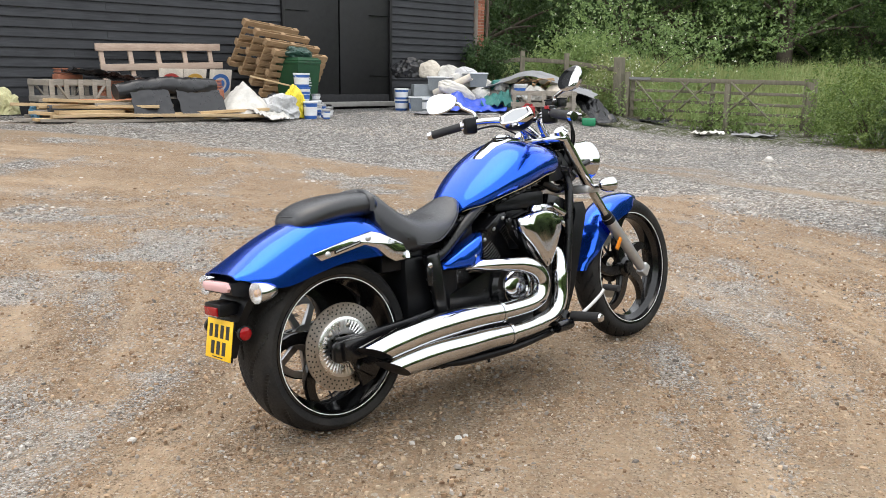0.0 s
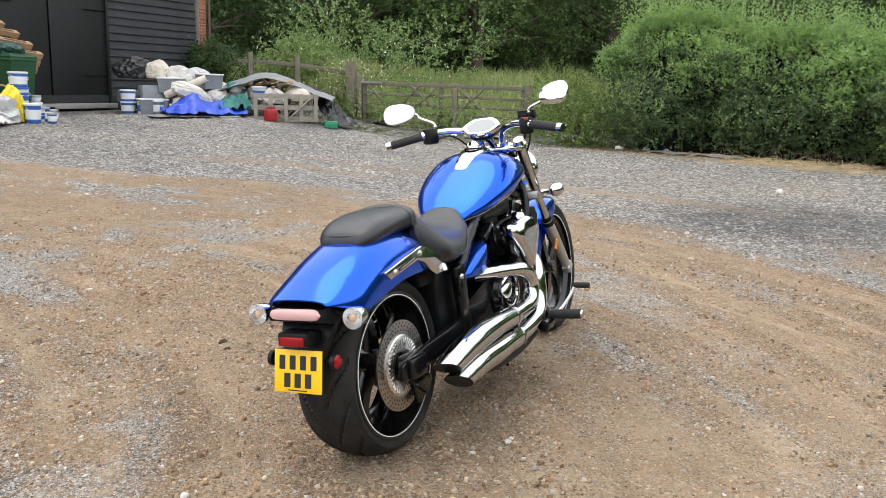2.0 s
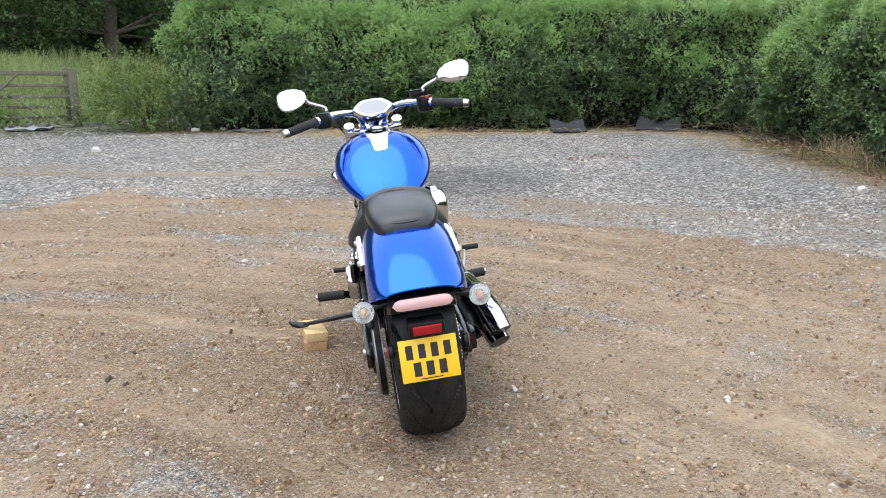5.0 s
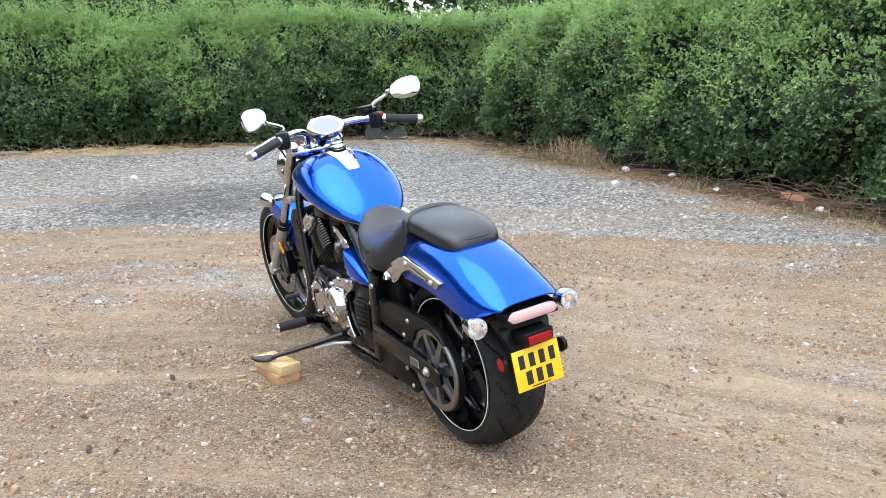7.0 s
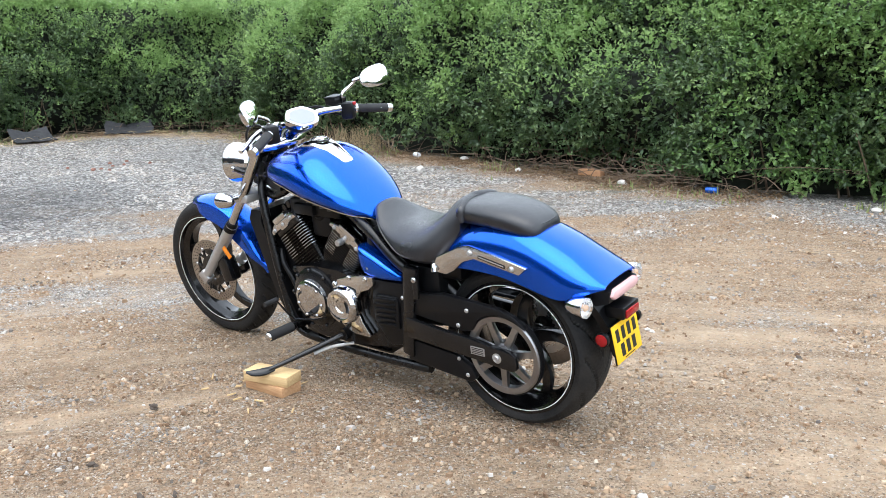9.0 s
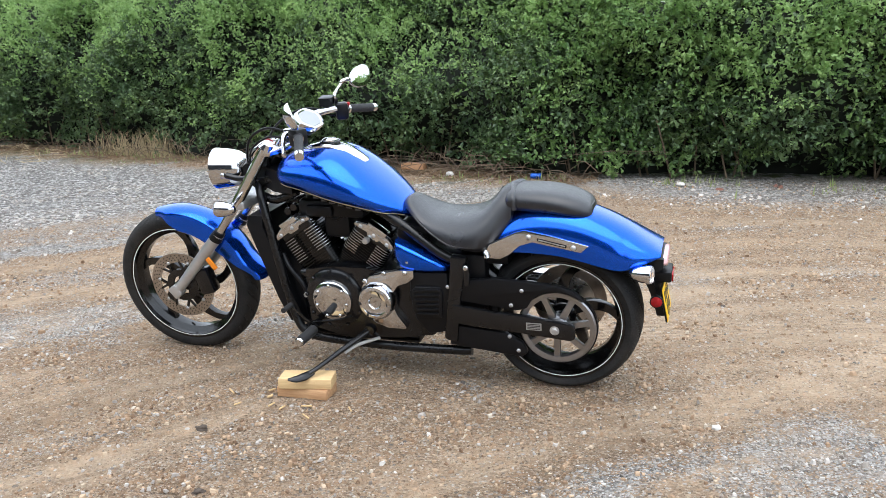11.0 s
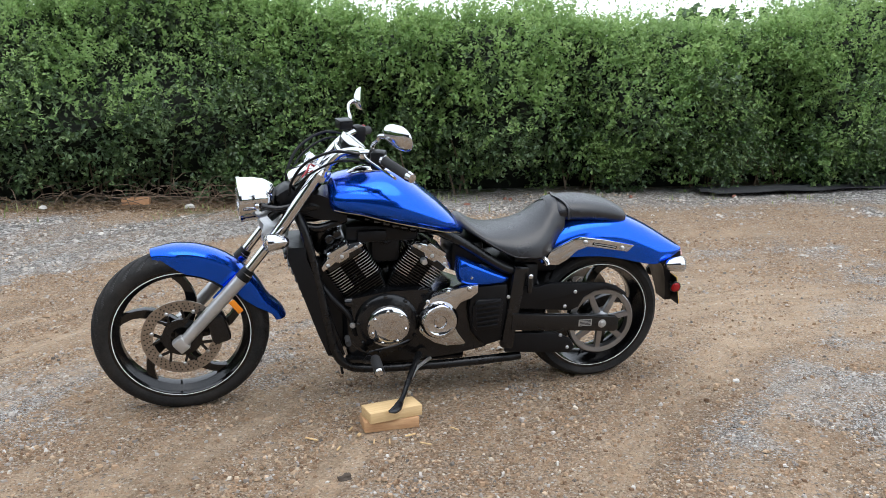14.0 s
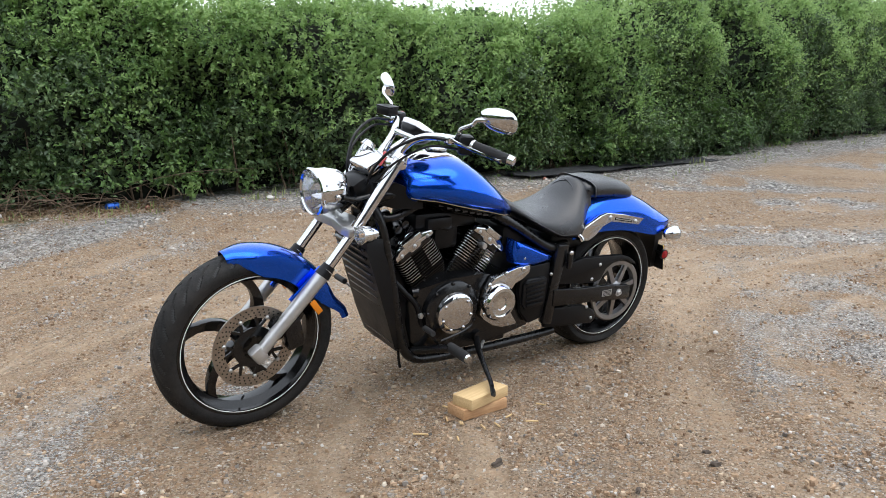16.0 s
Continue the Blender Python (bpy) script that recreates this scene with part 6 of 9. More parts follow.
for e in (1, -1):
    vp = plate([(0.350, 0.585), (0.418, 0.592), (0.440, 0.40), (0.464, 0.225), (0.405, 0.212), (0.384, 0.40)], e * 0.166 - 0.02, e * 0.166 + 0.02, 0.014)
    P("frame_upright", vp, BLACK, frame_ob)
    P("passenger_peg_bracket", tube([(0.352, e * 0.19, 0.545), (0.350, e * 0.193, 0.515), (0.352, e * 0.193, 0.475)], [0.013, 0.014, 0.011], 12, 2), BLACK, frame_ob)
    P("bracket_bolt", bolt((0.352, e * 0.2, 0.548), 0.012, 0.008, sign=e), CHROME, frame_ob)
    sa = plate([(0.42, 0.385), (0.25, 0.366), (0.12, 0.358), (-0.05, 0.338), (-0.066, 0.328), (-0.068, 0.276), (-0.05, 0.266), (0.11, 0.281), (0.42, 0.305)], (0.168 if e > 0 else -0.172), (0.192 if e > 0 else -0.146), 0.006)
    sw = P("swingarm", sa, BLACK, frame_ob, "black box-section swingarm")
    P("axle_nut", lathe([(0, 0.010 * e), (0.006, 0.010 * e), (0.007, 0.013 * e), (0.0105, 0.0125 * e), (0.012, 0.010 * e), (0.012, 0.004 * e), (0.019, 0.003 * e), (0.020, -0.004 * e), (0, -0.004 * e)], 18, (0.010, 0.189 if e > 0 else -0.176, 0.308)), ALU, frame_ob, "bright axle nut")
P("swingarm_label", box((0.09, 0.1935, 0.319), (0.06, 0.002, 0.030)), ALU, frame_ob, "small white label with printed bars")
lb = bmesh.new()
for i in range(4):
    box((0.09, 0.195, 0.329 - i * 0.0065), (0.05, 0.001, 0.0028), bm=lb)
P("label_bar", lb, PRINT_AND_SHADE, frame_ob)
# belt guards
P("belt_guard", plate([(0.42, 0.487), (0.31, 0.490), (0.25, 0.502), (0.11, 0.494), (0.0, 0.486), (-0.055, 0.468), (-0.098, 0.438), (-0.102, 0.425), (-0.055, 0.447), (0.0, 0.462), (0.05, 0.455), (0.095, 0.43), (0.12, 0.385), (0.16, 0.372), (0.42, 0.40)], 0.150, 0.175, 0.006), MATT, frame_ob, "black plastic belt guard")
P("lower_guard", plate([(0.44, 0.29), (0.21, 0.272), (0.14, 0.235), (0.12, 0.195), (0.145, 0.172), (0.44, 0.20)], 0.150, 0.175, 0.006), MATT, frame_ob)
for x, z in ((0.139, 0.458), (0.182, 0.394), (0.192, 0.26), (0.157, 0.201)):
    P("guard_bolt", bolt((x, 0.176, z), 0.0085, 0.005), ALU, frame_ob)
P("rear_caliper", box((0.08, -0.145, 0.235), (0.09, 0.05, 0.07), Matrix.Rotation(0.6, 3, "Y"), 0.012), BLACK, frame_ob)
P("caliper_bracket", plate([(-0.04, 0.35), (0.05, 0.35), (0.13, 0.25), (0.11, 0.18), (0.05, 0.16), (0.02, 0.25), (-0.04, 0.27)], -0.152, -0.134, 0.005), BLACK, frame_ob)
P("axle_block", box((0.01, -0.18, 0.3085), (0.10, 0.03, 0.075), None, 0.01), BLACK, frame_ob)
P("shock", tube([(0.33, 0.05, 0.5), (0.25, 0.05, 0.42)], 0.04, 14, 1), BLACK, frame_ob)
P("battery_box", box((0.42, 0, 0.46), (0.26, 0.26, 0.24), None, 0.02), MATT, frame_ob)
P("under_tray", box((0.3, 0, 0.57), (0.2, 0.22, 0.08), None, 0.02), MATT, frame_ob)

# ---- engine ----
eng = P("engine", skin([[(x, -w, z0), (x, w, z0), (x, w * 1.05, (z0 + z1) / 2), (x, w, z1), (x, -w, z1), (x, -w * 1.05, (z0 + z1) / 2)] for x, w, z0, z1 in ((1.12, 0.09, 0.26, 0.40), (1.08, 0.13, 0.21, 0.47), (0.95, 0.15, 0.19, 0.50), (0.80, 0.15, 0.19, 0.50), (0.66, 0.15, 0.20, 0.47), (0.52, 0.14, 0.22, 0.42), (0.48, 0.12, 0.25, 0.40))]), BLACK, label="black V-twin engine with chrome covers")
FINE_ALU = simple("machined_fin_edge", (0.44, 0.45, 0.47), 0.3, metal=1.0, vary=0.1)


def rounded(w, h, r, n=4):
    out = []
    for cx, cy, a0 in ((w - r, h - r, 0), (-w + r, h - r, 90), (-w + r, -h + r, 180), (w - r, -h + r, 270)):
        for i in range(n + 1):
            a = radians(a0 + 90 * i / n)
            out.append((cx + r * math.cos(a), cy + r * math.sin(a)))
    return out


def cylinder(base, top, name, forward):
    """One finned cylinder from the crankcase to its head."""
    b, t = V(*base), V(*top)
    d = (t - b).normalized()
    side = V(0, 1, 0)
    f = side.cross(d)
    rot = Matrix((f, side, d)).transposed().to_4x4()
    ln = (t - b).length

    def put(bm, h):
        bm.transform(Matrix.Translation(b + d * h) @ rot)
        return bm
    cyl = P(name, put(plate(rounded(0.056, 0.075, 0.03), 0.0, ln, plane="XY"), 0), BLACK, eng, "black finned cylinder")
    n = 18
    for i in range(n):
        h = 0.012 + (ln + 0.004) * i / (n - 1)
        grow = 0.85 + 0.15 * min(1, i / 5)
        w, hh = 0.093 * grow, 0.112 * grow
        rim = rounded(w, hh, 0.022)
        rim = [q for k, p in enumerate(rim) for q in ([p] + ([(math.copysign(0.03, p[0]), p[1]), (-math.copysign(0.03, p[0]), p[1])] if abs(p[0] - rim[(k + 1) % len(rim)][0]) > 0.07 else []))]
        fin = plate(rim, 0.0, 0.0034, plane="XY")
        for fc in fin.faces:
            c = fc.calc_center_median()
            if i >= n - 11 and abs(fc.normal.z) < 0.5 and abs(c.y) > hh * 0.5 and abs(c.x) > 0.03:
                fc.material_index = 1
        P("cooling_fin", put(fin, h), [BLACK, FINE_ALU], eng)
    hd = put(plate(rounded(0.088, 0.118, 0.02), 0.0, 0.036, 0.006, plane="XY"), ln)
    P("cylinder_head", hd, BLACK, eng)
    for e in (1, -1):
        cov = put(plate([(-0.098, -0.010), (-0.094, 0.012), (-0.052, 0.030), (0.052, 0.030), (0.094, 0.012), (0.098, -0.010), (0.032, -0.006), (0.024, -0.018), (-0.024, -0.018), (-0.032, -0.006)], e * 0.112 - 0.012, e * 0.112 + 0.016, 0.007), ln + 0.03)
        P("head_cover", cov, CHROME if e > 0 or forward else BLACK, eng, "chrome rocker side cover" if e > 0 or forward else "black rocker side cover")
        ridge = put(plate([(-0.048, 0.044), (0.048, 0.044), (0.042, 0.018), (-0.042, 0.018)], e * 0.118 - 0.03, e * 0.118 + 0.016, 0.006), ln + 0.03)
        P("cover_ridge", ridge, CHROME if e > 0 or forward else BLACK, eng)
        for u in (-0.066, 0.0, 0.066):
            P("bolt", put(bolt((u, e * 0.128, 0.003), 0.0085, 0.006, sign=e), ln + 0.03), ALU, eng)
    top_bm = put(plate(rounded(0.06, 0.09, 0.02), 0.0, 0.03, 0.008, plane="XY"), ln + 0.036)
    P("rocker_cover", top_bm, BLACK, eng)


cylinder((0.995, 0, 0.455), (1.105, 0, 0.625), "front_cylinder", True)
cylinder((0.885, 0, 0.455), (0.775, 0, 0.610), "rear_cylinder", False)
P("wiring", tube([(1.0, 0.05, 0.72), (0.94, 0.08, 0.69), (0.9, 0.06, 0.72)], 0.012, 8, 4), MATT, eng)
P("intake", box((0.94, 0, 0.66), (0.12, 0.16, 0.12), None, 0.02), MATT, eng)
# left covers
C1, C2 = V(0.944, 0, 0.362), V(0.737, 0, 0.382)
P("clutch_case", lathe([(0, 0.175), (0.112, 0.172), (0.128, 0.160), (0.133, 0.135), (0.133, 0.10), (0, 0.10)], 48, C1), BLACK, eng)
cc = P("crank_cover", lathe([(0, 0.200), (0.055, 0.199), (0.078, 0.196), (0.086, 0.189), (0.088, 0.174), (0, 0.17)], 56, C1), CHROME, eng, "round polished chrome crankcase cover")
for i in range(7):
    a = 2 * math.pi * i / 7 + 0.6
    P("bolt", bolt(C1 + V(math.cos(a) * 0.070, 0.199, math.sin(a) * 0.070), 0.0075, 0.005), CHROME, eng)
for i in range(9):
    a = 2 * math.pi * i / 9 + 0.1
    P("bolt", bolt(C1 + V(math.cos(a) * 0.124, 0.168, math.sin(a) * 0.124), 0.008, 0.007), BLACK, eng)
P("pulley_cover", plate([(0.80, 0.44), (0.765, 0.485), (0.70, 0.505), (0.64, 0.518), (0.572, 0.521), (0.572, 0.487), (0.60, 0.464), (0.645, 0.447), (0.672, 0.41), (0.672, 0.36), (0.655, 0.318), (0.618, 0.266), (0.625, 0.258), (0.70, 0.258), (0.75, 0.275), (0.80, 0.31), (0.82, 0.335)], 0.155, 0.19, 0.006), CHROME, eng, "chrome pulley cover arm")
P("round_cover", lathe([(0, 0.216), (0.024, 0.216), (0.028, 0.222), (0.050, 0.224), (0.056, 0.228), (0.068, 0.225), (0.077, 0.212), (0.080, 0.18), (0, 0.175)], 56, C2), CHROME, eng, "round chrome cover with a raised ring")
for x, z in ((0.785, 0.462), (0.70, 0.500), (0.61, 0.507), (0.80, 0.335)):
    P("bolt", bolt((x, 0.191, z), 0.011, 0.008), CHROME, eng)
lv = P("side_box", plate([(0.595, 0.505), (0.44, 0.51), (0.425, 0.26), (0.53, 0.235), (0.585, 0.30), (0.605, 0.40)], 0.12, 0.17, 0.01), MATT, eng, "black ribbed side cover")
P("louvre_frame", plate([(0.592, 0.425), (0.57, 0.45), (0.47, 0.45), (0.458, 0.43), (0.465, 0.32), (0.57, 0.31), (0.59, 0.34)], 0.165, 0.182, 0.006), MATT, eng)
for i in range(6):
    P("louvre", box((0.525, 0.184, 0.436 - i * 0.0205), (0.11 - 0.004 * i, 0.012, 0.010), Matrix.Rotation(0.08, 3, "Y"), 0.003), MATT, eng)
P("bolt", bolt((0.437, 0.178, 0.455), 0.008, 0.005), ALU, eng)
for e in (1, -1):
    sc = []
    for y, k in ((0.118, 1.0), (0.150, 1.0), (0.166, 0.95), (0.177, 0.82), (0.182, 0.6)):
        cx, cz = 0.565, 0.560
        sc.append([(cx + (x - cx) * k, e * y, cz + (z - cz) * k) for x, z in ((0.655, 0.632), (0.628, 0.622), (0.56, 0.594), (0.50, 0.567), (0.43, 0.535), (0.438, 0.515), (0.52, 0.505), (0.60, 0.508), (0.645, 0.525), (0.660, 0.575))])
    P("side_cover", skin(sc), BLUE, label="blue painted triangular side cover")
    P("cover_bolt", bolt((0.60, e * 0.176, 0.55), 0.0095, 0.007, sign=e), CHROME)
    P("cover_bolt", bolt((0.49, e * 0.168, 0.533), 0.0085, 0.007, sign=e), CHROME)
P("lower_cowl", box((0.85, 0, 0.175), (0.5, 0.2, 0.05), None, 0.012), BLACK, eng)
P("oil_filter", lathe([(0, 0.03), (0.022, 0.028), (0.027, 0.01), (0.027, -0.05), (0, -0.05)], 24, (1.085, 0.10, 0.445), "X"), GLOSS, eng, "black oil filter can")
# radiator
rad = P("radiator", skin([[(x0, -w, z), (x0, w, z), (x1, w, z), (x1, -w, z)] for x0, x1, w, z in ((1.330, 1.262, 0.118, 0.695), (1.335, 1.262, 0.130, 0.655), (1.275, 1.20, 0.135, 0.48), (1.225, 1.15, 0.135, 0.33), (1.185, 1.115, 0.125, 0.225), (1.165, 1.12, 0.10, 0.205))]), MATT, label="black louvred radiator cowl")
for i in range(13):
    f = i / 12
    z = 0.655 - 0.40 * f
    x = 1.338 - 0.150 * f - 0.004 * math.sin(f * 3)
    P("fin", box((x, 0, z), (0.018, 0.225, 0.010), Matrix.Rotation(0.5, 3, "Y"), 0.002), BLACK, rad)
# between radiator and front cylinder
# added black block that closes the bright see-through gap, no known part
P("coolant_tank", skin([[(x0, -w, z), (x0, w, z), (x1, w, z), (x1, -w, z)] for x0, x1, w, z in ((1.24, 1.16, 0.05, 0.60), (1.23, 1.15, 0.06, 0.56), (1.21, 1.13, 0.06, 0.5), (1.17, 1.08, 0.09, 0.36), (1.15, 1.05, 0.08, 0.24))]), MATT, rad, "black filler block behind the radiator")
for pts, r in ((((1.2, 0.09, 0.52), (1.16, 0.12, 0.47), (1.1, 0.13, 0.4), (1.07, 0.13, 0.31)), 0.011), (((1.16, 0.06, 0.60), (1.12, 0.07, 0.68), (1.07, 0.06, 0.74)), 0.010)):
    P("hose", tube(pts, r, 10, 5), MATT, rad)
P("hose_clip", lathe([(0, 0.012), (0.010, 0.010), (0.012, 0.0), (0, -0.01)], 14, (1.085, 0.14, 0.36)), ALU, rad)
for x, z in ((1.165, 0.705), (1.135, 0.725)):
    P("fitting", lathe([(0, 0.016), (0.016, 0.013), (0.018, 0.0), (0.012, -0.02), (0, -0.02)], 16, (x, 0.06, z)), BLACK, rad)
# added black box that darkens the opening on the right, no known part
P("regulator", box((1.17, -0.075, 0.68), (0.12, 0.045, 0.11), Matrix.Rotation(0.3, 3, "Y"), 0.012), BLACK, rad, "plain black filler box beside the frame neck")
P("ignition_coil", box((1.0, 0.09, 0.725), (0.12, 0.05, 0.05), None, 0.012), MATT, eng)
# added block so the far side cover does not show through
P("seat_base", box((0.60, 0, 0.615), (0.14, 0.21, 0.13), None, 0.02), MATT, eng, "black filler block under the seat nose")
P("plug_cap", lathe([(0, 0.02), (0.012, 0.018), (0.014, 0.0), (0.012, -0.02), (0, -0.02)], 14, (0.79, 0.125, 0.615)), ALU, eng)
# right side
P("right_case", lathe([(0, -0.185), (0.105, -0.18), (0.12, -0.165), (0.122, -0.10), (0, -0.10)], 44, (0.81, 0, 0.395)), BLACK, eng)
P("right_cover", lathe([(0, -0.204), (0.03, -0.204), (0.034, -0.21), (0.056, -0.208), (0.072, -0.20), (0.08, -0.186), (0.08, -0.17), (0, -0.17)], 44, (0.815, 0, 0.395)), CHROME, eng, "round chrome right engine cover")
for i in range(6):
    a = 2 * math.pi * i / 6
    P("bolt", bolt(V(0.81 + math.cos(a) * 0.105, -0.184, 0.395 + math.sin(a) * 0.105), 0.008, 0.006, sign=-1), BLACK, eng)
air = []
for y, k, cz in ((-0.125, 0.82, 0.61), (-0.165, 0.98, 0.605), (-0.215, 1.0, 0.605), (-0.245, 0.93, 0.607), (-0.256, 0.80, 0.61), (-0.259, 0.5, 0.615)):
    cx = 0.918
    air.append([(cx + (x - cx) * k, y, cz + (z - 0.605) * k) for x, z in ((0.925, 0.702), (0.86, 0.692), (0.812, 0.676), (0.80, 0.645), (0.812, 0.605), (0.86, 0.545), (0.915, 0.470), (0.942, 0.452), (0.965, 0.468), (1.01, 0.545), (1.038, 0.605), (1.042, 0.648), (1.02, 0.678), (0.98, 0.694))])
P("air_cleaner", skin(air), CHROME, eng, "teardrop chrome air cleaner cover")
P("air_cleaner_cap", lathe([(0, 0.018), (0.02, 0.016), (0.03, 0.006), (0.034, -0.02)], 24, (0.925, -0.20, 0.70), "Z"), CHROME, eng)
P("air_box", box((0.925, -0.12, 0.61), (0.15, 0.08, 0.14), None, 0.02), MATT, eng)

# ---- exhausts ----
EX_U = [(0.60, -0.13, 0.50), (0.64, -0.19, 0.508), (0.72, -0.235, 0.504), (0.80, -0.25, 0.490), (0.862, -0.255, 0.455), (0.882, -0.258, 0.405), (0.858, -0.26, 0.358), (0.80, -0.262, 0.338), (0.70, -0.265, 0.333), (0.62, -0.268, 0.334)]
MU_U = [(0.62, -0.268, 0.334), (0.50, -0.272, 0.340), (0.38, -0.278, 0.341), (0.25, -0.283, 0.337), (0.14, -0.287, 0.327), (0.065, -0.289, 0.316)]
EX_L = [(1.02, -0.13, 0.50), (1.03, -0.19, 0.515), (1.025, -0.225, 0.49), (1.012, -0.238, 0.42), (1.0, -0.245, 0.34), (0.965, -0.25, 0.285), (0.90, -0.256, 0.256), (0.78, -0.264, 0.245), (0.66, -0.27, 0.243)]
MU_L = [(0.66, -0.27, 0.243), (0.54, -0.277, 0.249), (0.42, -0.284, 0.250), (0.30, -0.288, 0.253), (0.21, -0.291, 0.251), (0.135, -0.293, 0.246)]
for hd, mu in ((EX_U, MU_U), (EX_L, MU_L)):
    ex = P("exhaust_pipe", tube(hd, [0.026] * 3 + [0.034] * (len(hd) - 3), 20, 6), CHROME, label="polished chrome exhaust pipe")
    P("silencer", tube(mu, [0.041, 0.043, 0.045, 0.046, 0.046, 0.044], 26, 7, caps=False), CHROME, ex, "curved chrome silencer")
    P("clamp", tube([Vector(mu[0]) + V(0.006, 0, 0), Vector(mu[0]) - V(0.006, 0, 0)], 0.0445, 26, 1), CHROME, ex)
    tip = Vector(mu[-1])
    d = (tip - Vector(mu[-2])).normalized()
    up = V(0, 0, 1)
    ring0, ring1, ring2 = [], [], []
    for i in range(26):
        a = 2 * math.pi * i / 26
        s = d.cross(up).normalized()
        u = s.cross(d)
        o = s * math.cos(a) * 0.044 + u * math.sin(a) * 0.044
        reach = 0.5 + 0.5 * math.cos(a - 1.25)
        ring0.append(tip + o)
        ring1.append(tip + o * (0.98 - 0.12 * reach) + d * (0.002 + 0.11 * reach))
        ring2.append(tip + o * 0.86 - d * 0.06)
    bm = skin([ring0, ring1], caps=False)
    P("tip", bm, CHROME, ex)
    P("tip_inside", skin([ring1, ring2]), MATT, ex, "black open end of the silencer")
P("exhaust_guard", plate([(0.84, 0.30), (0.60, 0.292), (0.30, 0.295), (0.20, 0.275), (0.45, 0.20), (0.80, 0.20)], -0.25, -0.2, 0.01), MATT, label="black bracket between the silencers")
P("exhaust_bracket", tube([(0.95, -0.18, 0.19), (0.7, -0.2, 0.185), (0.5, -0.22, 0.19), (0.33, -0.25, 0.195)], [0.028, 0.026, 0.024, 0.02], 10, 4), MATT)

P("exhaust_rail", tube([(0.92, -0.25, 0.195), (0.7, -0.265, 0.182), (0.45, -0.272, 0.186), (0.3, -0.268, 0.2)], [0.012, 0.015, 0.015, 0.010], 10, 4), MATT, label="black rail under the silencers")
P("rail_foot", tube([(0.55, -0.268, 0.185), (0.55, -0.27, 0.155)], 0.006, 8, 1), MATT)
# added matt block that hides bright chrome below the tank, no known part
P("intake_box", box((0.955, 0, 0.73), (0.30, 0.19, 0.075), None, 0.02), MATT, eng, "black filler block under the tank")

# ---- controls ----
for e in (1, -1):
    pg = P("foot_peg", tube([(1.01, e * 0.255, 0.255), (1.01, e * 0.30, 0.256), (1.012, e * 0.375, 0.258)] if e > 0 else [(1.03, -0.28, 0.247), (1.035, -0.34, 0.25), (1.04, -0.415, 0.252)], 0.021, 14, 2), GRIP, label="rubber foot peg with a chrome end")
    q = V(1.012, 0.378, 0.258) if e > 0 else V(1.04, -0.418, 0.252)
    P("peg_end", lathe([(0, 0.010 * e), (0.014, 0.008 * e), (0.018, 0.0), (0, -0.004 * e)], 16, q), CHROME, pg)
    P("peg_bracket", tube([(1.10, e * 0.12, 0.20), (1.06, e * 0.18, 0.225), (1.015, e * 0.26, 0.254)], [0.02, 0.017, 0.018], 10, 3), BLACK, pg)
P("brake_pedal", tube([(1.02, -0.29, 0.235), (1.07, -0.32, 0.27), (1.13, -0.345, 0.32), (1.165, -0.352, 0.352)], 0.007, 10, 4, flat=0.6), ALU, label="forged brake pedal lever")
P("pedal_pad", tube([(1.165, -0.345, 0.353), (1.166, -0.42, 0.352)], 0.013, 12, 1), GRIP)
P("brake_cylinder", lathe([(0, 0.05), (0.02, 0.048), (0.024, 0.03), (0.024, -0.04), (0, -0.045)], 18, (0.965, -0.285, 0.22), "X"), BLACK)
P("shift_lever", tube([(1.02, 0.20, 0.245), (1.06, 0.215, 0.28), (1.10, 0.225, 0.325), (1.118, 0.232, 0.345)], 0.007, 10, 4, flat=0.6), BLACK)
P("shift_pad", tube([(1.118, 0.225, 0.346), (1.12, 0.29, 0.347)], 0.011, 12, 1), GRIP)
P("shift_rod", tube([(1.03, 0.215, 0.27), (0.92, 0.205, 0.285), (0.86, 0.19, 0.30)], 0.004, 8, 2), BLACK)
stand = P("side_stand", tube([(0.80, 0.145, 0.225), (0.84, 0.22, 0.205), (0.885, 0.32, 0.185), (0.925, 0.415, 0.168), (0.945, 0.455, 0.161)], [0.015, 0.013, 0.0105, 0.0095, 0.009], 12, 5), BLACK, label="black side stand resting on the wooden blocks")
P("stand_foot", tube([(0.935, 0.435, 0.161), (0.955, 0.475, 0.158), (0.978, 0.505, 0.160), (1.0, 0.525, 0.168)], [0.012, 0.017, 0.014, 0.005], 12, 5, flat=0.4), BLACK, stand)
P("stand_pivot", lathe([(0, 0.03), (0.024, 0.028), (0.026, 0.0), (0.02, -0.04), (0, -0.04)], 18, (0.80, 0.14, 0.225)), BLACK, stand)
P("stand_spring", tube([(0.76, 0.15, 0.19), (0.83, 0.22, 0.185), (0.865, 0.28, 0.175)], 0.007, 8, 3), ALU, stand)
P("drain_hose", tube([(1.13, 0.06, 0.2), (1.125, 0.065, 0.14), (1.12, 0.07, 0.11)], 0.006, 6, 2), MATT)

# ---- front fender ----
FFEN = []
for i in range(23):
    a = radians(74.5 + (i / 22) * 100)
    FFEN.append(a)


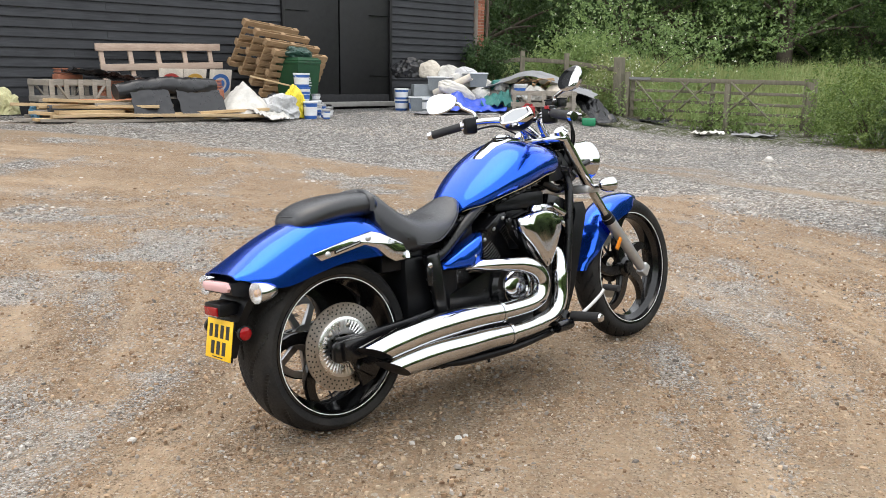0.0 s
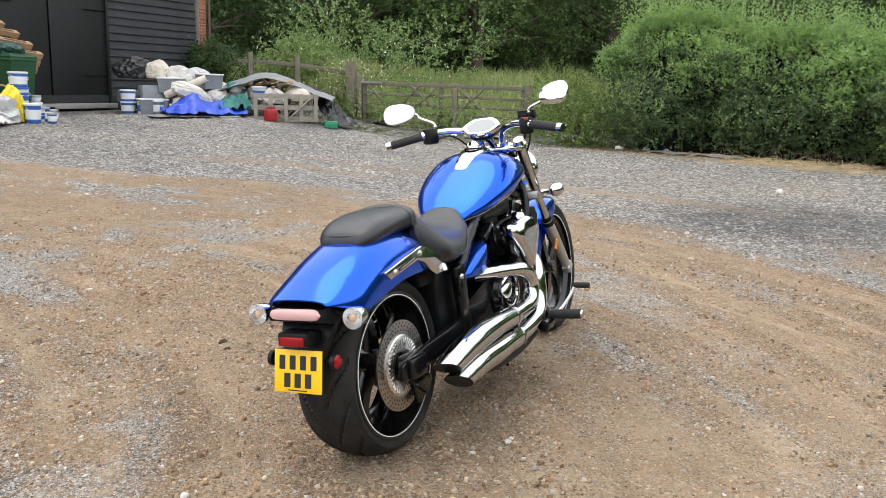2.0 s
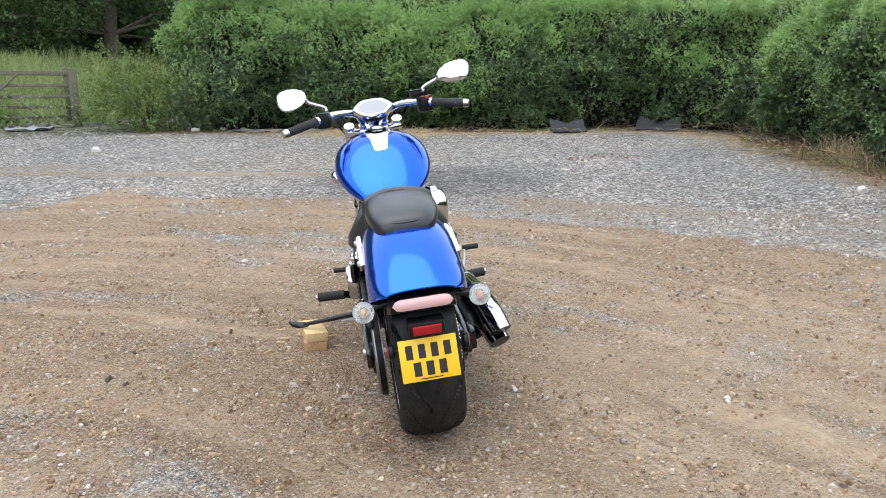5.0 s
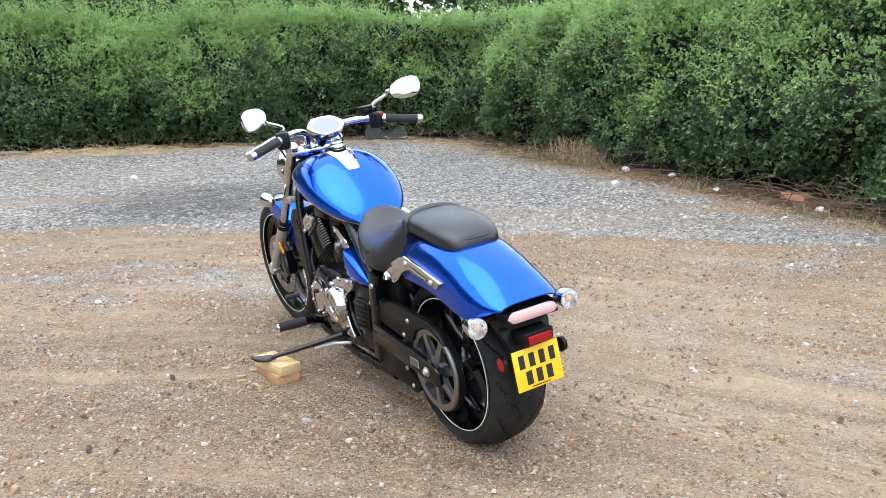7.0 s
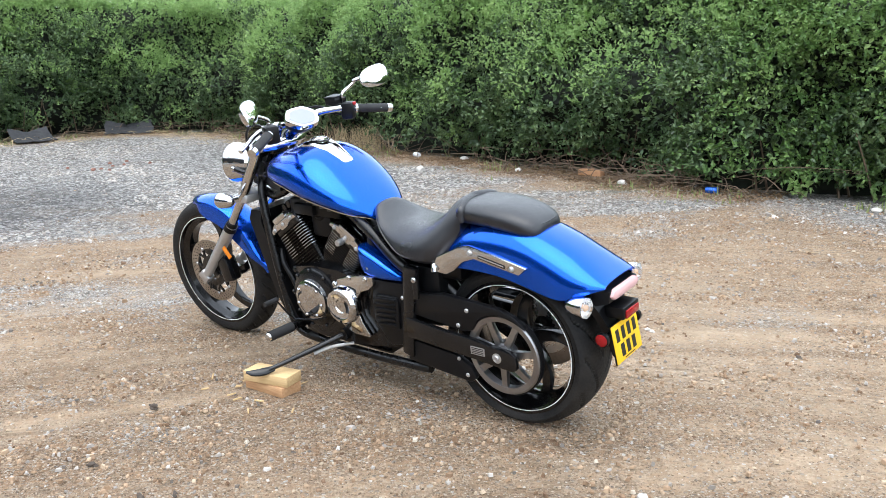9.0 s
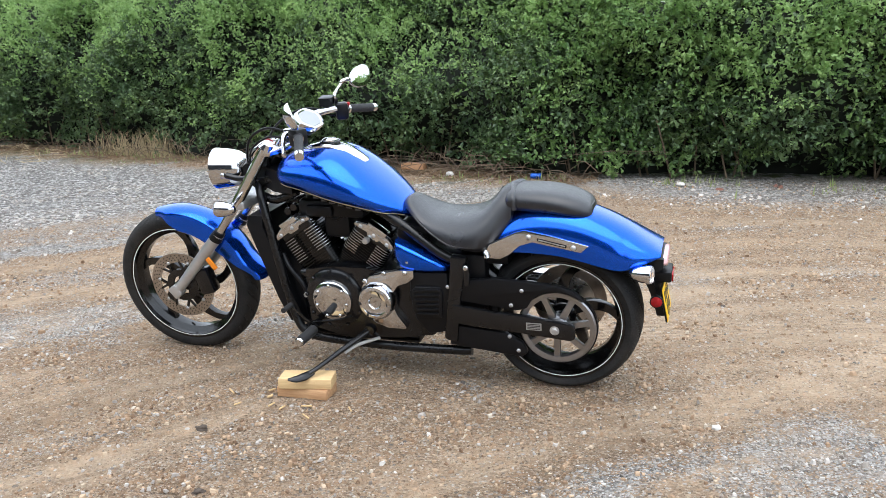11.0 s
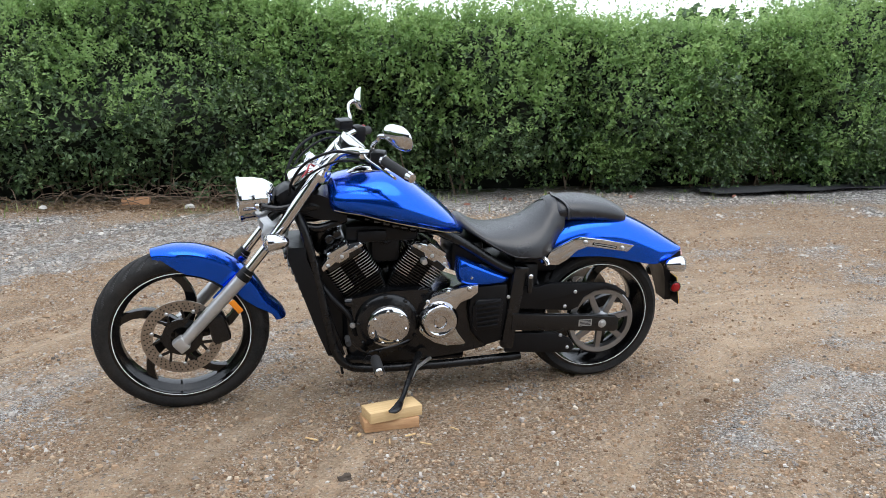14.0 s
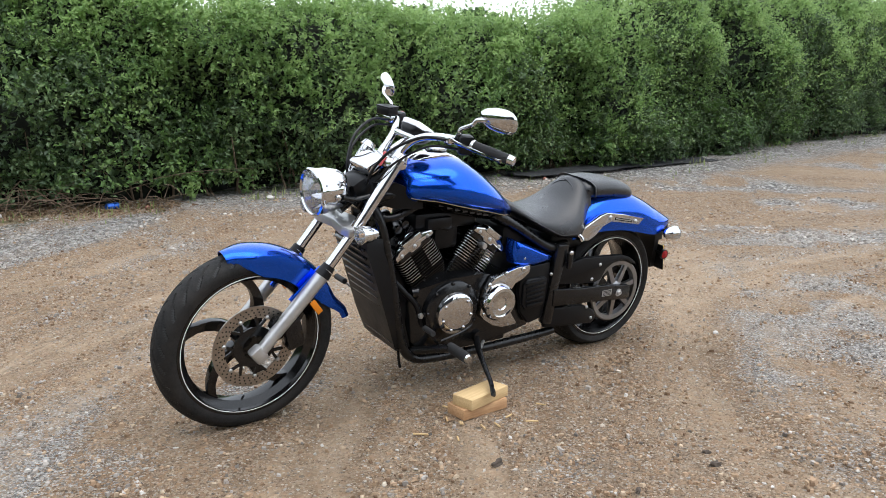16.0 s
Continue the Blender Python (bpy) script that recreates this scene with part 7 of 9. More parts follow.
def front_fender():
    rings = []
    for i, a in enumerate(FFEN):
        f = i / (len(FFEN) - 1)
        flare = 0.05 * smoothstep(0.8, 1.0, f) ** 1.5
        r = FR + 0.021 + float(flare)
        half = 0.074 * (0.55 + 0.45 * float(smoothstep(0.0, 0.14, f))) * (1 - 0.18 * float(smoothstep(0.86, 1.0, f)))
        skirt = 0.062 * float(smoothstep(0.0, 0.25, f)) + 0.010
        skirt *= 1 - 0.8 * float(smoothstep(0.6, 1.0, f))
        d = V(math.cos(a), 0, math.sin(a))
        row, inn = [], []
        for k in range(15):
            t = -1 + 2 * k / 14
            u = abs(t)
            if u > 0.55:
                g = (u - 0.55) / 0.45
                y, dr = half, -0.028 - skirt * g
            else:
                g = u / 0.55
                y, dr = half * math.sin(g * math.pi / 2), -0.028 * (1 - math.cos(g * math.pi / 2))
            row.append(FW + d * (r + dr) + V(0, math.copysign(y, t), 0))
            inn.append(FW + d * (r + dr - 0.003) + V(0, math.copysign(max(0, y - 0.003), t), 0))
        rings.append(row + inn[::-1])
    return skin(rings)


ff = P("front_fender", front_fender(), BLUE, label="metallic blue front fender", steer=True)
# fork
for e in (1, -1):
    y = e * 0.114
    top, low, axle = V(1.205, y, 1.000), V(1.388, y, 0.742), V(1.773, y, 0.308)
    lk = V(1.505, y, 0.598)
    leg = P("fork_leg", tube([lk - (axle - lk) * 0.03, lk + (axle - lk) * 0.5, axle], [0.0265, 0.0255, 0.0215], 20, 3), ALU, label="cast aluminium fork leg", steer=True)
    P("fork_tube", tube([low - (low - top) * 0.05, lk], 0.0195, 20, 1), CHROME, leg, "chrome fork tube", True)
    P("fork_cover", tube([top, low], 0.0235, 22, 1), CHROME, leg, "chrome upper fork cover", True)
    P("dust_boot", tube([lk + (low - lk) * 0.16, lk - (low - lk) * 0.10], [0.024, 0.030], 18, 1), MATT, leg, "", True)
    P("fork_cap", tube([top + (top - low) * 0.05, top - (top - low) * 0.02], [0.024, 0.033], 18, 1), CHROME, leg, "", True)
    P("axle_clamp", box(axle + V(-0.012, 0, 0.016), (0.05, 0.046, 0.06), Matrix.Rotation(0.65, 3, "Y"), 0.010), ALU, leg, "", True)
    P("axle_end", bolt(FW + V(0, e * 0.128, 0), 0.016, 0.006, sign=e), STEEL, leg, "", True)
    P("side_reflector", box(V(1.545, e * 0.135, 0.475), (0.024, 0.008, 0.062), Matrix.Rotation(0.62, 3, "Y"), 0.003), LENS_AMBER, leg, "amber side reflector", True)
    P("fender_mount", tube([V(1.50, e * 0.075, 0.60), V(1.58, e * 0.08, 0.53), V(1.62, e * 0.078, 0.49)], 0.02, 10, 3, flat=0.5), BLUE, leg, "", True)
    sx = 1.405
    P("signal_stalk", tube([(1.392, e * 0.12, 0.752), (1.398, e * 0.15, 0.752), (1.402, e * 0.18, 0.752)], [0.012, 0.010, 0.013], 10, 2), CHROME, leg, "", True)
    P("front_signal", lathe([(0.0, -0.068), (0.012, -0.064), (0.024, -0.048), (0.031, -0.02), (0.034, 0.008), (0.034, 0.014)], 26, (sx, e * 0.205, 0.757), "X"), CHROME, leg, "chrome bullet turn signal", True)
    P("front_signal_lens", lathe([(0.034, 0.014), (0.031, 0.022), (0.02, 0.029), (0.0, 0.032)], 26, (sx, e * 0.205, 0.757), "X"), LENS_CLEAR, leg, "clear ribbed lens", True)
    P("front_bulb", lathe([(0, 0.016), (0.007, 0.012), (0.007, 0.0), (0, -0.004)], 12, (sx, e * 0.205, 0.757), "X"), BULB, leg, "", True)
P("caliper", box((1.617, 0.085, 0.372), (0.075, 0.066, 0.125), Matrix.Rotation(0.25, 3, "Y"), 0.016), BLACK, label="black front brake caliper", steer=True)
P("caliper", box((1.672, 0.088, 0.41), (0.06, 0.05, 0.05), Matrix.Rotation(-0.5, 3, "Y"), 0.012), BLACK, steer=True)
yoke = P("lower_yoke", plate([(1.345, -0.13), (1.425, -0.14), (1.435, -0.09), (1.42, 0.0), (1.435, 0.09), (1.425, 0.14), (1.345, 0.13), (1.33, 0.06), (1.32, 0.0), (1.33, -0.06)], 0.725, 0.762, 0.008, plane="XY"), ALU, label="polished lower fork yoke", steer=True)
P("upper_yoke", plate([(1.185, -0.135), (1.235, -0.138), (1.255, -0.08), (1.26, 0.0), (1.255, 0.08), (1.235, 0.138), (1.185, 0.135), (1.155, 0.06), (1.15, 0.0), (1.155, -0.06)], 0.960, 0.992, 0.010, plane="XY"), CHROME, yoke, "chrome upper fork yoke", True)
P("yoke_cover", box((1.275, 0, 0.965), (0.09, 0.14, 0.045), Matrix.Rotation(0.5, 3, "Y"), 0.014), CHROME, yoke, "", True)
P("ignition_tag", tube([(1.215, 0.03, 1.0), (1.235, 0.045, 1.012), (1.25, 0.07, 0.995), (1.27, 0.075, 0.97)], 0.006, 6, 4, flat=0.4), RED_PL, yoke, "red key ribbon", True)
# headlamp
hm = Matrix.Translation((1.445, 0, 0.873)) @ Matrix.Rotation(radians(2), 4, "Y")
hb = lathe([(0, -0.085), (0.03, -0.083), (0.058, -0.066), (0.076, -0.035), (0.085, 0.01), (0.087, 0.045), (0.090, 0.052), (0.090, 0.064), (0.084, 0.068), (0.080, 0.062)], 44, (0, 0, 0), "X")
for q in hb.verts:
    if q.co.z > 0.05 and q.co.x > 0.03:
        q.co.x += (q.co.z - 0.05) * 0.12
hb.transform(hm)
hl = P("headlamp", hb, CHROME, label="round chrome headlamp", steer=True)
lg = lathe([(0.082, 0.060), (0.06, 0.070), (0.03, 0.075), (0.0, 0.077)], 44, (0, 0, 0), "X")
lg.transform(hm)
HGLASS = Nodes("headlamp_glass").set(color=(0.9, 0.92, 0.95), rough=0.03, trans=0.85).mat
P("headlamp_glass", lg, HGLASS, hl, "clear headlamp glass", True)
rf = lathe([(0.081, 0.055), (0.06, 0.015), (0.035, -0.02), (0.0, -0.035)], 40, (0, 0, 0), "X")
rf.transform(hm)
P("reflector", rf, CHROME, hl, "", True)
P("headlamp_bracket", tube([(1.40, 0, 0.80), (1.36, 0, 0.83), (1.33, 0, 0.86)], 0.03, 12, 3), BLACK, hl, "", True)
for e in (1, -1):
    P("headlamp_ear", tube([(1.43, e * 0.085, 0.865), (1.37, e * 0.08, 0.85), (1.31, e * 0.085, 0.86)], 0.012, 10, 3), BLACK, hl, "", True)
    P("headlamp_screw", bolt((1.445, e * 0.088, 0.865), 0.012, 0.007, sign=e), CHROME, hl, "", True)
P("wiring_loom", box((1.32, 0, 0.875), (0.09, 0.13, 0.10), Matrix.Rotation(0.5, 3, "Y"), 0.03), MATT, hl, "", True)
# handlebar
hbm = bmesh.new()
for e in (1, -1):
    tube([(1.185, e * 0.05, 0.985), (1.15, e * 0.055, 1.03), (1.115, e * 0.075, 1.062), (1.075, e * 0.125, 1.080), (1.02, e * 0.20, 1.082), (0.985, e * 0.255, 1.072), (0.935, e * 0.36, 1.052)], 0.0145, 14, 6, hbm)
tube([(1.115, 0.075, 1.062), (1.12, 0, 1.064), (1.115, -0.075, 1.062)], 0.012, 12, 2, hbm)
bars_ob = P("handlebar", hbm, CHROME, label="wide chrome handlebar with rubber grips", steer=True)
for e in (1, -1):
    rz = bmesh.new()
    tube([(1.195, e * 0.05, 0.965), (1.165, e * 0.052, 1.01)], [0.022, 0.018], 14, 1, rz)
    P("riser", rz, CHROME, bars_ob, "", True)
    P("grip", tube([(0.985, e * 0.258, 1.071), (0.925, e * 0.392, 1.046)], 0.0185, 16, 1), GRIP, bars_ob, "ribbed black rubber grip", True)
    P("grip_end", tube([(0.925, e * 0.392, 1.046), (0.915, e * 0.413, 1.042)], [0.0195, 0.017], 16, 1), CHROME, bars_ob, "", True)
    P("grip_collar", tube([(0.988, e * 0.252, 1.072), (0.983, e * 0.262, 1.070)], 0.021, 16, 1), CHROME, bars_ob, "", True)
    P("switch_box", box((1.000, e * 0.228, 1.068), (0.056, 0.058, 0.072), Matrix.Rotation(radians(-e * 24), 3, "Z"), 0.012), MATT, bars_ob, "black switch housing", True)
    P("lever", tube([(1.045, e * 0.21, 1.082), (1.048, e * 0.25, 1.078), (1.015, e * 0.33, 1.062), (0.985, e * 0.395, 1.048), (0.978, e * 0.41, 1.046)], [0.012, 0.010, 0.008, 0.008, 0.010], 10, 4, flat=0.6), CHROME, bars_ob, "polished control lever", True)
    P("lever_perch", box((1.045, e * 0.20, 1.082), (0.05, 0.035, 0.03), None, 0.008), CHROME, bars_ob, "", True)
    cab = bmesh.new()
    tube([(1.06, e * 0.19, 1.08), (1.16, e * 0.17, 1.09), (1.26, e * 0.13, 1.04), (1.31, e * 0.09, 0.96), (1.32, e * 0.07, 0.90)], 0.0055, 8, 6, cab)
    tube([(1.02, e * 0.22, 1.05), (1.14, e * 0.19, 1.06), (1.25, e * 0.15, 1.0), (1.30, e * 0.1, 0.92)], 0.0045, 8, 6, cab)
    P("cable", cab, MATT, bars_ob, "", True)
P("kill_switch", box((0.972, -0.238, 1.096), (0.012, 0.018, 0.014), None, 0.003), RED_PL, bars_ob, "red stop switch", True)
P("brake_reservoir", box((1.06, -0.215, 1.112), (0.055, 0.075, 0.032), Matrix.Rotation(0.15, 3, "Z"), 0.007), MATT, bars_ob, "black brake fluid reservoir", True)
P("reservoir_lid", box((1.06, -0.215, 1.130), (0.058, 0.078, 0.006), Matrix.Rotation(0.15, 3, "Z"), 0.002), MATT, bars_ob, "", True)
# gauge
gm = Matrix.Translation((1.055, 0, 1.082)) @ Matrix.Rotation(radians(-38), 4, "Y")


def gauge_outline(k, n=36):
    out = []
    for i in range(n):
        a = 2 * math.pi * i / n
        c, s = math.cos(a), math.sin(a)
        side = math.cos(math.pi / 6) / math.cos((a - math.pi / 2) % (math.pi / 3) - math.pi / 6)
        r = k * (0.45 + 0.55 * side)
        out.append((0.060 * c * r, 0.092 * s * r))
    return out


def gauge_loft(levels):
    b = skin([[V(x, y, z) for x, y in gauge_outline(k)] for k, z in levels])
    b.transform(gm)
    return b


ga = P("gauge", gauge_loft([(0.9, -0.014), (1.0, -0.010), (1.02, 0.004), (0.98, 0.011), (0.84, 0.014), (0.74, 0.009)]), CHROME, bars_ob, "chrome-rimmed instrument with a grey display", True)
P("gauge_face", gauge_loft([(0.76, 0.008), (0.74, 0.0105)]), LCD, bars_ob, "grey liquid crystal display", True)
P("gauge_cup", gauge_loft([(0.40, -0.058), (0.80, -0.036), (0.965, -0.014), (0.93, -0.004)]), MATT, bars_ob, "", True)
P("gauge_stem", tube([(1.07, 0, 1.05), (1.12, 0, 1.03), (1.17, 0, 1.0)], 0.03, 12, 3, flat=0.6), CHROME, bars_ob, "", True)


def mirror_set(c, base, e):
    """A rear-view mirror: chrome back, glass and bent stem."""
    face = (V(-1.0, -0.55, 0.3) if e > 0 else V(-1.0, 0.3, 0.18)).normalized()
    up0 = V(0, 0, 1)
    s = up0.cross(face).normalized()
    u = face.cross(s)
    rot = Matrix((s, u, face)).transposed().to_4x4()

    def outline(k):
        out = []
        for i in range(30):
            a = 2 * math.pi * i / 30
            x, y = math.cos(a), math.sin(a)
            w = 0.072 * math.copysign(abs(x) ** 0.85, x)
            drop = 1 - 0.2 * x * e
            h = (0.044 if y > 0 else 0.047) * math.copysign(abs(y) ** 0.85, y) * drop
            out.append((w * k, (h + 0.007 * x) * k))
        return out

    def loft(levels):
        b = skin([[V(x, y, z) for x, y in outline(k)] for k, z in levels])
        b.transform(Matrix.Translation(c) @ rot)
        return b
    mr = P("mirror", loft([(0.25, -0.028), (0.6, -0.023), (0.88, -0.012), (1.0, 0.0), (1.0, 0.005), (0.98, 0.008), (0.93, 0.009)]), CHROME, label="teardrop chrome rear-view mirror", steer=True)
    P("mirror_glass", loft([(0.94, 0.0086), (0.7, 0.0089), (0.4, 0.0092), (0.1, 0.0093)]), MIRROR, mr, "mirror glass", True)
    back = Vector(c) - face * 0.02
    P("mirror_stem", tube([base, V(base.x, base.y + e * 0.004, base.z + 0.025), V(base.x - 0.004, base.y * 0.55 + back.y * 0.45, base.z * 0.3 + back.z * 0.7), V(base.x * 0.75 + back.x * 0.25, back.y - e * 0.065, back.z - 0.004), back + V(0.006, -e * 0.03, 0)], [0.009, 0.0075, 0.0075, 0.0085, 0.011], 10, 5), CHROME, mr, "", True)
    P("mirror_nut", lathe([(0.012, -0.02), (0.013, -0.018), (0.013, 0.006), (0.009, 0.01)], 12, base, "Z"), BLACK, mr, "", True)


mirror_set(V(0.958, 0.352, 1.182), V(1.020, 0.212, 1.098), 1)
mirror_set(V(0.962, -0.372, 1.189), V(1.030, -0.235, 1.115), -1)

# ---- wooden blocks under the stand ----
PINE = wood_mat("fresh_pine", (0.55, 0.36, 0.17), (0.76, 0.56, 0.3), (3.0, 40.0, 40.0), 0.7)
PINE_END = wood_mat("reddish_pine_offcut", (0.42, 0.22, 0.11), (0.66, 0.42, 0.22), (3.0, 30.0, 30.0), 0.75)
for dz, dx, turn, w in ((0.022, 0.008, 44.0, 0.105), (0.0655, -0.004, 54.0, 0.10)):
    ob = obj("wood_block", box((0, 0, 0), (0.215, w, 0.0425), bevel=0.003), PINE if dz > 0.05 else PINE_END)
    ob.matrix_world = pose(0.047 + dx, 3.768, 0.016 + dz, 0, 0, turn)
    tagged(ob, "sawn pine block stacked under the side stand", "wood block", "blocks under the stand")

# ---- yard clutter ----
PALLET = wood_mat("old_pallet_wood", (0.27, 0.16, 0.085), (0.52, 0.36, 0.21), (2, 18, 18), 0.85)
OLDWOOD = wood_mat("weathered_grey_wood", (0.22, 0.19, 0.155), (0.42, 0.38, 0.33), (2, 22, 22), 0.88)
BUFF = wood_mat("dusty_pink_timber", (0.42, 0.3, 0.23), (0.6, 0.47, 0.38), (2, 20, 20), 0.85)
NEWWOOD = wood_mat("pale_sawn_planks", (0.42, 0.28, 0.14), (0.66, 0.5, 0.31), (2, 22, 22), 0.8)
POSTWOOD = wood_mat("brown_gate_oak", (0.115, 0.102, 0.074), (0.25, 0.226, 0.172), (8, 8, 1.5), 0.9)
BIN_G = simple("dark_green_plastic", (0.012, 0.065, 0.026), 0.45, vary=0.25, scale=3)
BLACKPL = simple("black_polythene", (0.014, 0.014, 0.016), 0.32, vary=0.3, scale=4)
GREYSHEET = simple("grey_roofing_sheet", (0.2, 0.205, 0.215), 0.6, vary=0.25, scale=2, bump=0.1)
DARKMAT = simple("dark_rubber_mat", (0.022, 0.023, 0.026), 0.75, vary=0.35, scale=3, bump=0.2)
WHITESACK = simple("dirty_white_sacking", (0.56, 0.54, 0.5), 0.75, vary=0.4, scale=4, bump=0.3, grain=90)
CREAM = simple("cream_sacking", (0.6, 0.54, 0.46), 0.8, vary=0.3, scale=4, bump=0.3)
BLUETARP = simple("blue_tarpaulin", (0.018, 0.07, 0.5), 0.4, vary=0.3, scale=5)
TEAL = simple("teal_netting", (0.02, 0.16, 0.14), 0.6, vary=0.4, scale=6)
YELLOW = simple("yellow_plastic_bag", (0.75, 0.6, 0.04), 0.4, vary=0.2, scale=5)
TUBBLUE = simple("blue_tub_label", (0.03, 0.12, 0.42), 0.4, vary=0.25, scale=8)
TUBWHITE = simple("white_tub_plastic", (0.72, 0.73, 0.74), 0.35, vary=0.1)
GREYPL = simple("grey_storage_plastic", (0.2, 0.22, 0.235), 0.35, vary=0.2)
TERRA = simple("terracotta", (0.4, 0.15, 0.085), 0.85, vary=0.3, scale=9, bump=0.2)
ORANGE = simple("orange_drain_pipe", (0.5, 0.19, 0.09), 0.5, vary=0.2)
SLATEPIPE = simple("slate_grey_pipe", (0.075, 0.085, 0.105), 0.5, vary=0.2)


def lump(size, seed, rough=0.3, subdiv=5, flat_base=True):
    """A soft crumpled heap such as a full sack."""
    bm = bmesh.new()
    bmesh.ops.create_icosphere(bm, subdivisions=subdiv, radius=1.0)
    off = V(seed * 3.7, seed * 1.3, seed * 0.7)
    for q in bm.verts:
        w = q.co + V(noise.noise(q.co * 2.1 + off), noise.noise(q.co * 2.1 - off), noise.noise(q.co * 1.7 + off * 2)) * 0.35
        n = noise.noise(q.co * 1.3 + off) * rough * 1.1 - abs(noise.noise(w * 2.2 + off)) * rough * 1.0 - abs(noise.noise(w * 4.4 + off)) * rough * 0.35 - abs(noise.noise(w * 9.0 + off)) * rough * 0.1 + rough * 0.4
        q.co = q.co * (1 + n)
        if flat_base and q.co.z < -0.55:
            q.co.z = -0.55 + (q.co.z + 0.55) * 0.1
    bm.transform(Matrix.Diagonal((size[0] / 2, size[1] / 2, size[2] / 1.55, 1)) @ Matrix.Translation((0, 0, 0.58)))
    return bm


def sheet(w, d, seed, h=0.1, nx=22, ny=16, thick=0.006, shape=None):
    """A crumpled sheet lying over things; shape(u, v) lifts it."""
    top, bot = [], []
    off = V(seed * 5.1, seed * 2.3, 0)
    for i in range(nx + 1):
        r, b = [], []
        for j in range(ny + 1):
            u, v = i / nx - 0.5, j / ny - 0.5
            e = 1 + 0.12 * noise.noise(V(u * 3, v * 3, 5) + off)
            z = h * (abs(noise.noise(V(u * 5, v * 5, 0) + off)) + 0.5 * abs(noise.noise(V(u * 13, v * 13, 1) + off)))
            z += shape(u, v) if shape else 0
            p = V(u * w * e, v * d * e, max(0.004, z + 0.01))
            r.append(p + V(0, 0, thick))
            b.append(p)
        top.append(r)
        bot.append(b)
    bm = bmesh.new()
    A = [[bm.verts.new(p) for p in r] for r in top]
    B = [[bm.verts.new(p) for p in r] for r in bot]
    for i in range(nx):
        for j in range(ny):
            bm.faces.new((A[i][j], A[i + 1][j], A[i + 1][j + 1], A[i][j + 1]))
            bm.faces.new((B[i][j], B[i][j + 1], B[i + 1][j + 1], B[i + 1][j]))
    for i in range(nx):
        bm.faces.new((A[i][0], B[i][0], B[i + 1][0], A[i + 1][0]))
        bm.faces.new((A[i][ny], A[i + 1][ny], B[i + 1][ny], B[i][ny]))
    for j in range(ny):
        bm.faces.new((A[0][j], A[0][j + 1], B[0][j + 1], B[0][j]))
        bm.faces.new((A[nx][j], B[nx][j], B[nx][j + 1], A[nx][j + 1]))
    return bm


def place(name, bm, mat, m, label, category, group=""):
    ob = obj(name, bm, mat)
    ob.matrix_world = m
    return tagged(ob, label, category, group)


def at(u, w, dz=0.0, rx=0, ry=0, rz=0):
    """A pose in front of the barn, turned with its face."""
    p = yard(u, w)
    return Matrix.Translation((p.x, p.y, p.z + dz)) @ pose(0, 0, 0, 0, 0, 223) @ pose(0, 0, 0, rx, ry, rz)


def on(x, y, dz=0.0, rx=0, ry=0, rz=0):
    return pose(x, y, gz(x, y) + dz, rx, ry, rz)


def tub(m, r, h, body, lid, label, group, category="tub", handle=True):
    t = thing("plastic_tub" if r > 0.11 else "paint_tin", label, category, m, group)
    part("body", lathe([(0, 0), (r * 0.86, 0), (r * 0.88, 0.008), (r * 0.97, h * 0.9), (r, h * 0.92), (r, h), (0, h)], 24, (0, 0, 0), "Z"), body, t)
    part("lid", lathe([(r * 1.04, h - 0.02), (r * 1.05, h - 0.015), (r * 1.05, h + 0.006), (r * 0.9, h + 0.012), (r * 0.86, h + 0.006), (0, h + 0.006)], 24, (0, 0, 0), "Z"), lid, t)
    part("label", lathe([(r * 0.895, h * 0.2), (r * 0.905, h * 0.2), (r * 0.965, h * 0.72), (r * 0.955, h * 0.72)], 24, (0, 0, 0), "Z", closed=True), TUBBLUE if body is TUBWHITE else TUBWHITE, t)
    if handle:
        part("handle", tube([(r, 0, h * 0.85), (r * 0.8, r * 0.75, h * 0.6), (0, r * 1.12, h * 0.5), (-r * 0.8, r * 0.75, h * 0.6), (-r, 0, h * 0.85)], 0.004, 6, 4), TUBWHITE, t)
    return t


def pallet():
    t = thing("pallet", "brown wooden pallet leaning against the barn", "pallet", None, "pallets by the barn")
    for i in range(7):
        part("deck_board", box((0, -0.45 + i * 0.15, 0.125), (1.2, 0.1, 0.02), bevel=0.003, segs=1), PALLET, t)
    for x in (-0.55, 0, 0.55):
        part("bearer", box((x, 0, 0.105), (0.1, 1.0, 0.02), bevel=0.003, segs=1), PALLET, t)
        for y in (-0.43, 0, 0.43):
            part("block", box((x, y, 0.055), (0.1, 0.13, 0.078), bevel=0.004, segs=1), PALLET, t)
    for y in (-0.43, 0, 0.43):
        part("base_board", box((0, y, 0.008), (1.2, 0.1, 0.018), bevel=0.003, segs=1), PALLET, t)
    return t


p0 = pallet()
# two lie flat; the others lean on them and on the wall, rolled over to one side
p0.matrix_world = at(6.55, 0.75, 0.0, rz=4)
copy_thing(p0, at(6.6, 0.72, 0.14, rz=-3))
for u, w, z, roll, tip in ((6.7, 0.42, 1.32, 7, 122), (6.58, 0.62, 1.16, 6, 124), (6.46, 0.8, 0.96, 6, 122), (6.38, 0.98, 0.76, 5, 118)):
    copy_thing(p0, at(u, w, z) @ pose(0, 0, 0, 0, -roll, 0) @ pose(0, 0, 0, -tip, 0, 0))

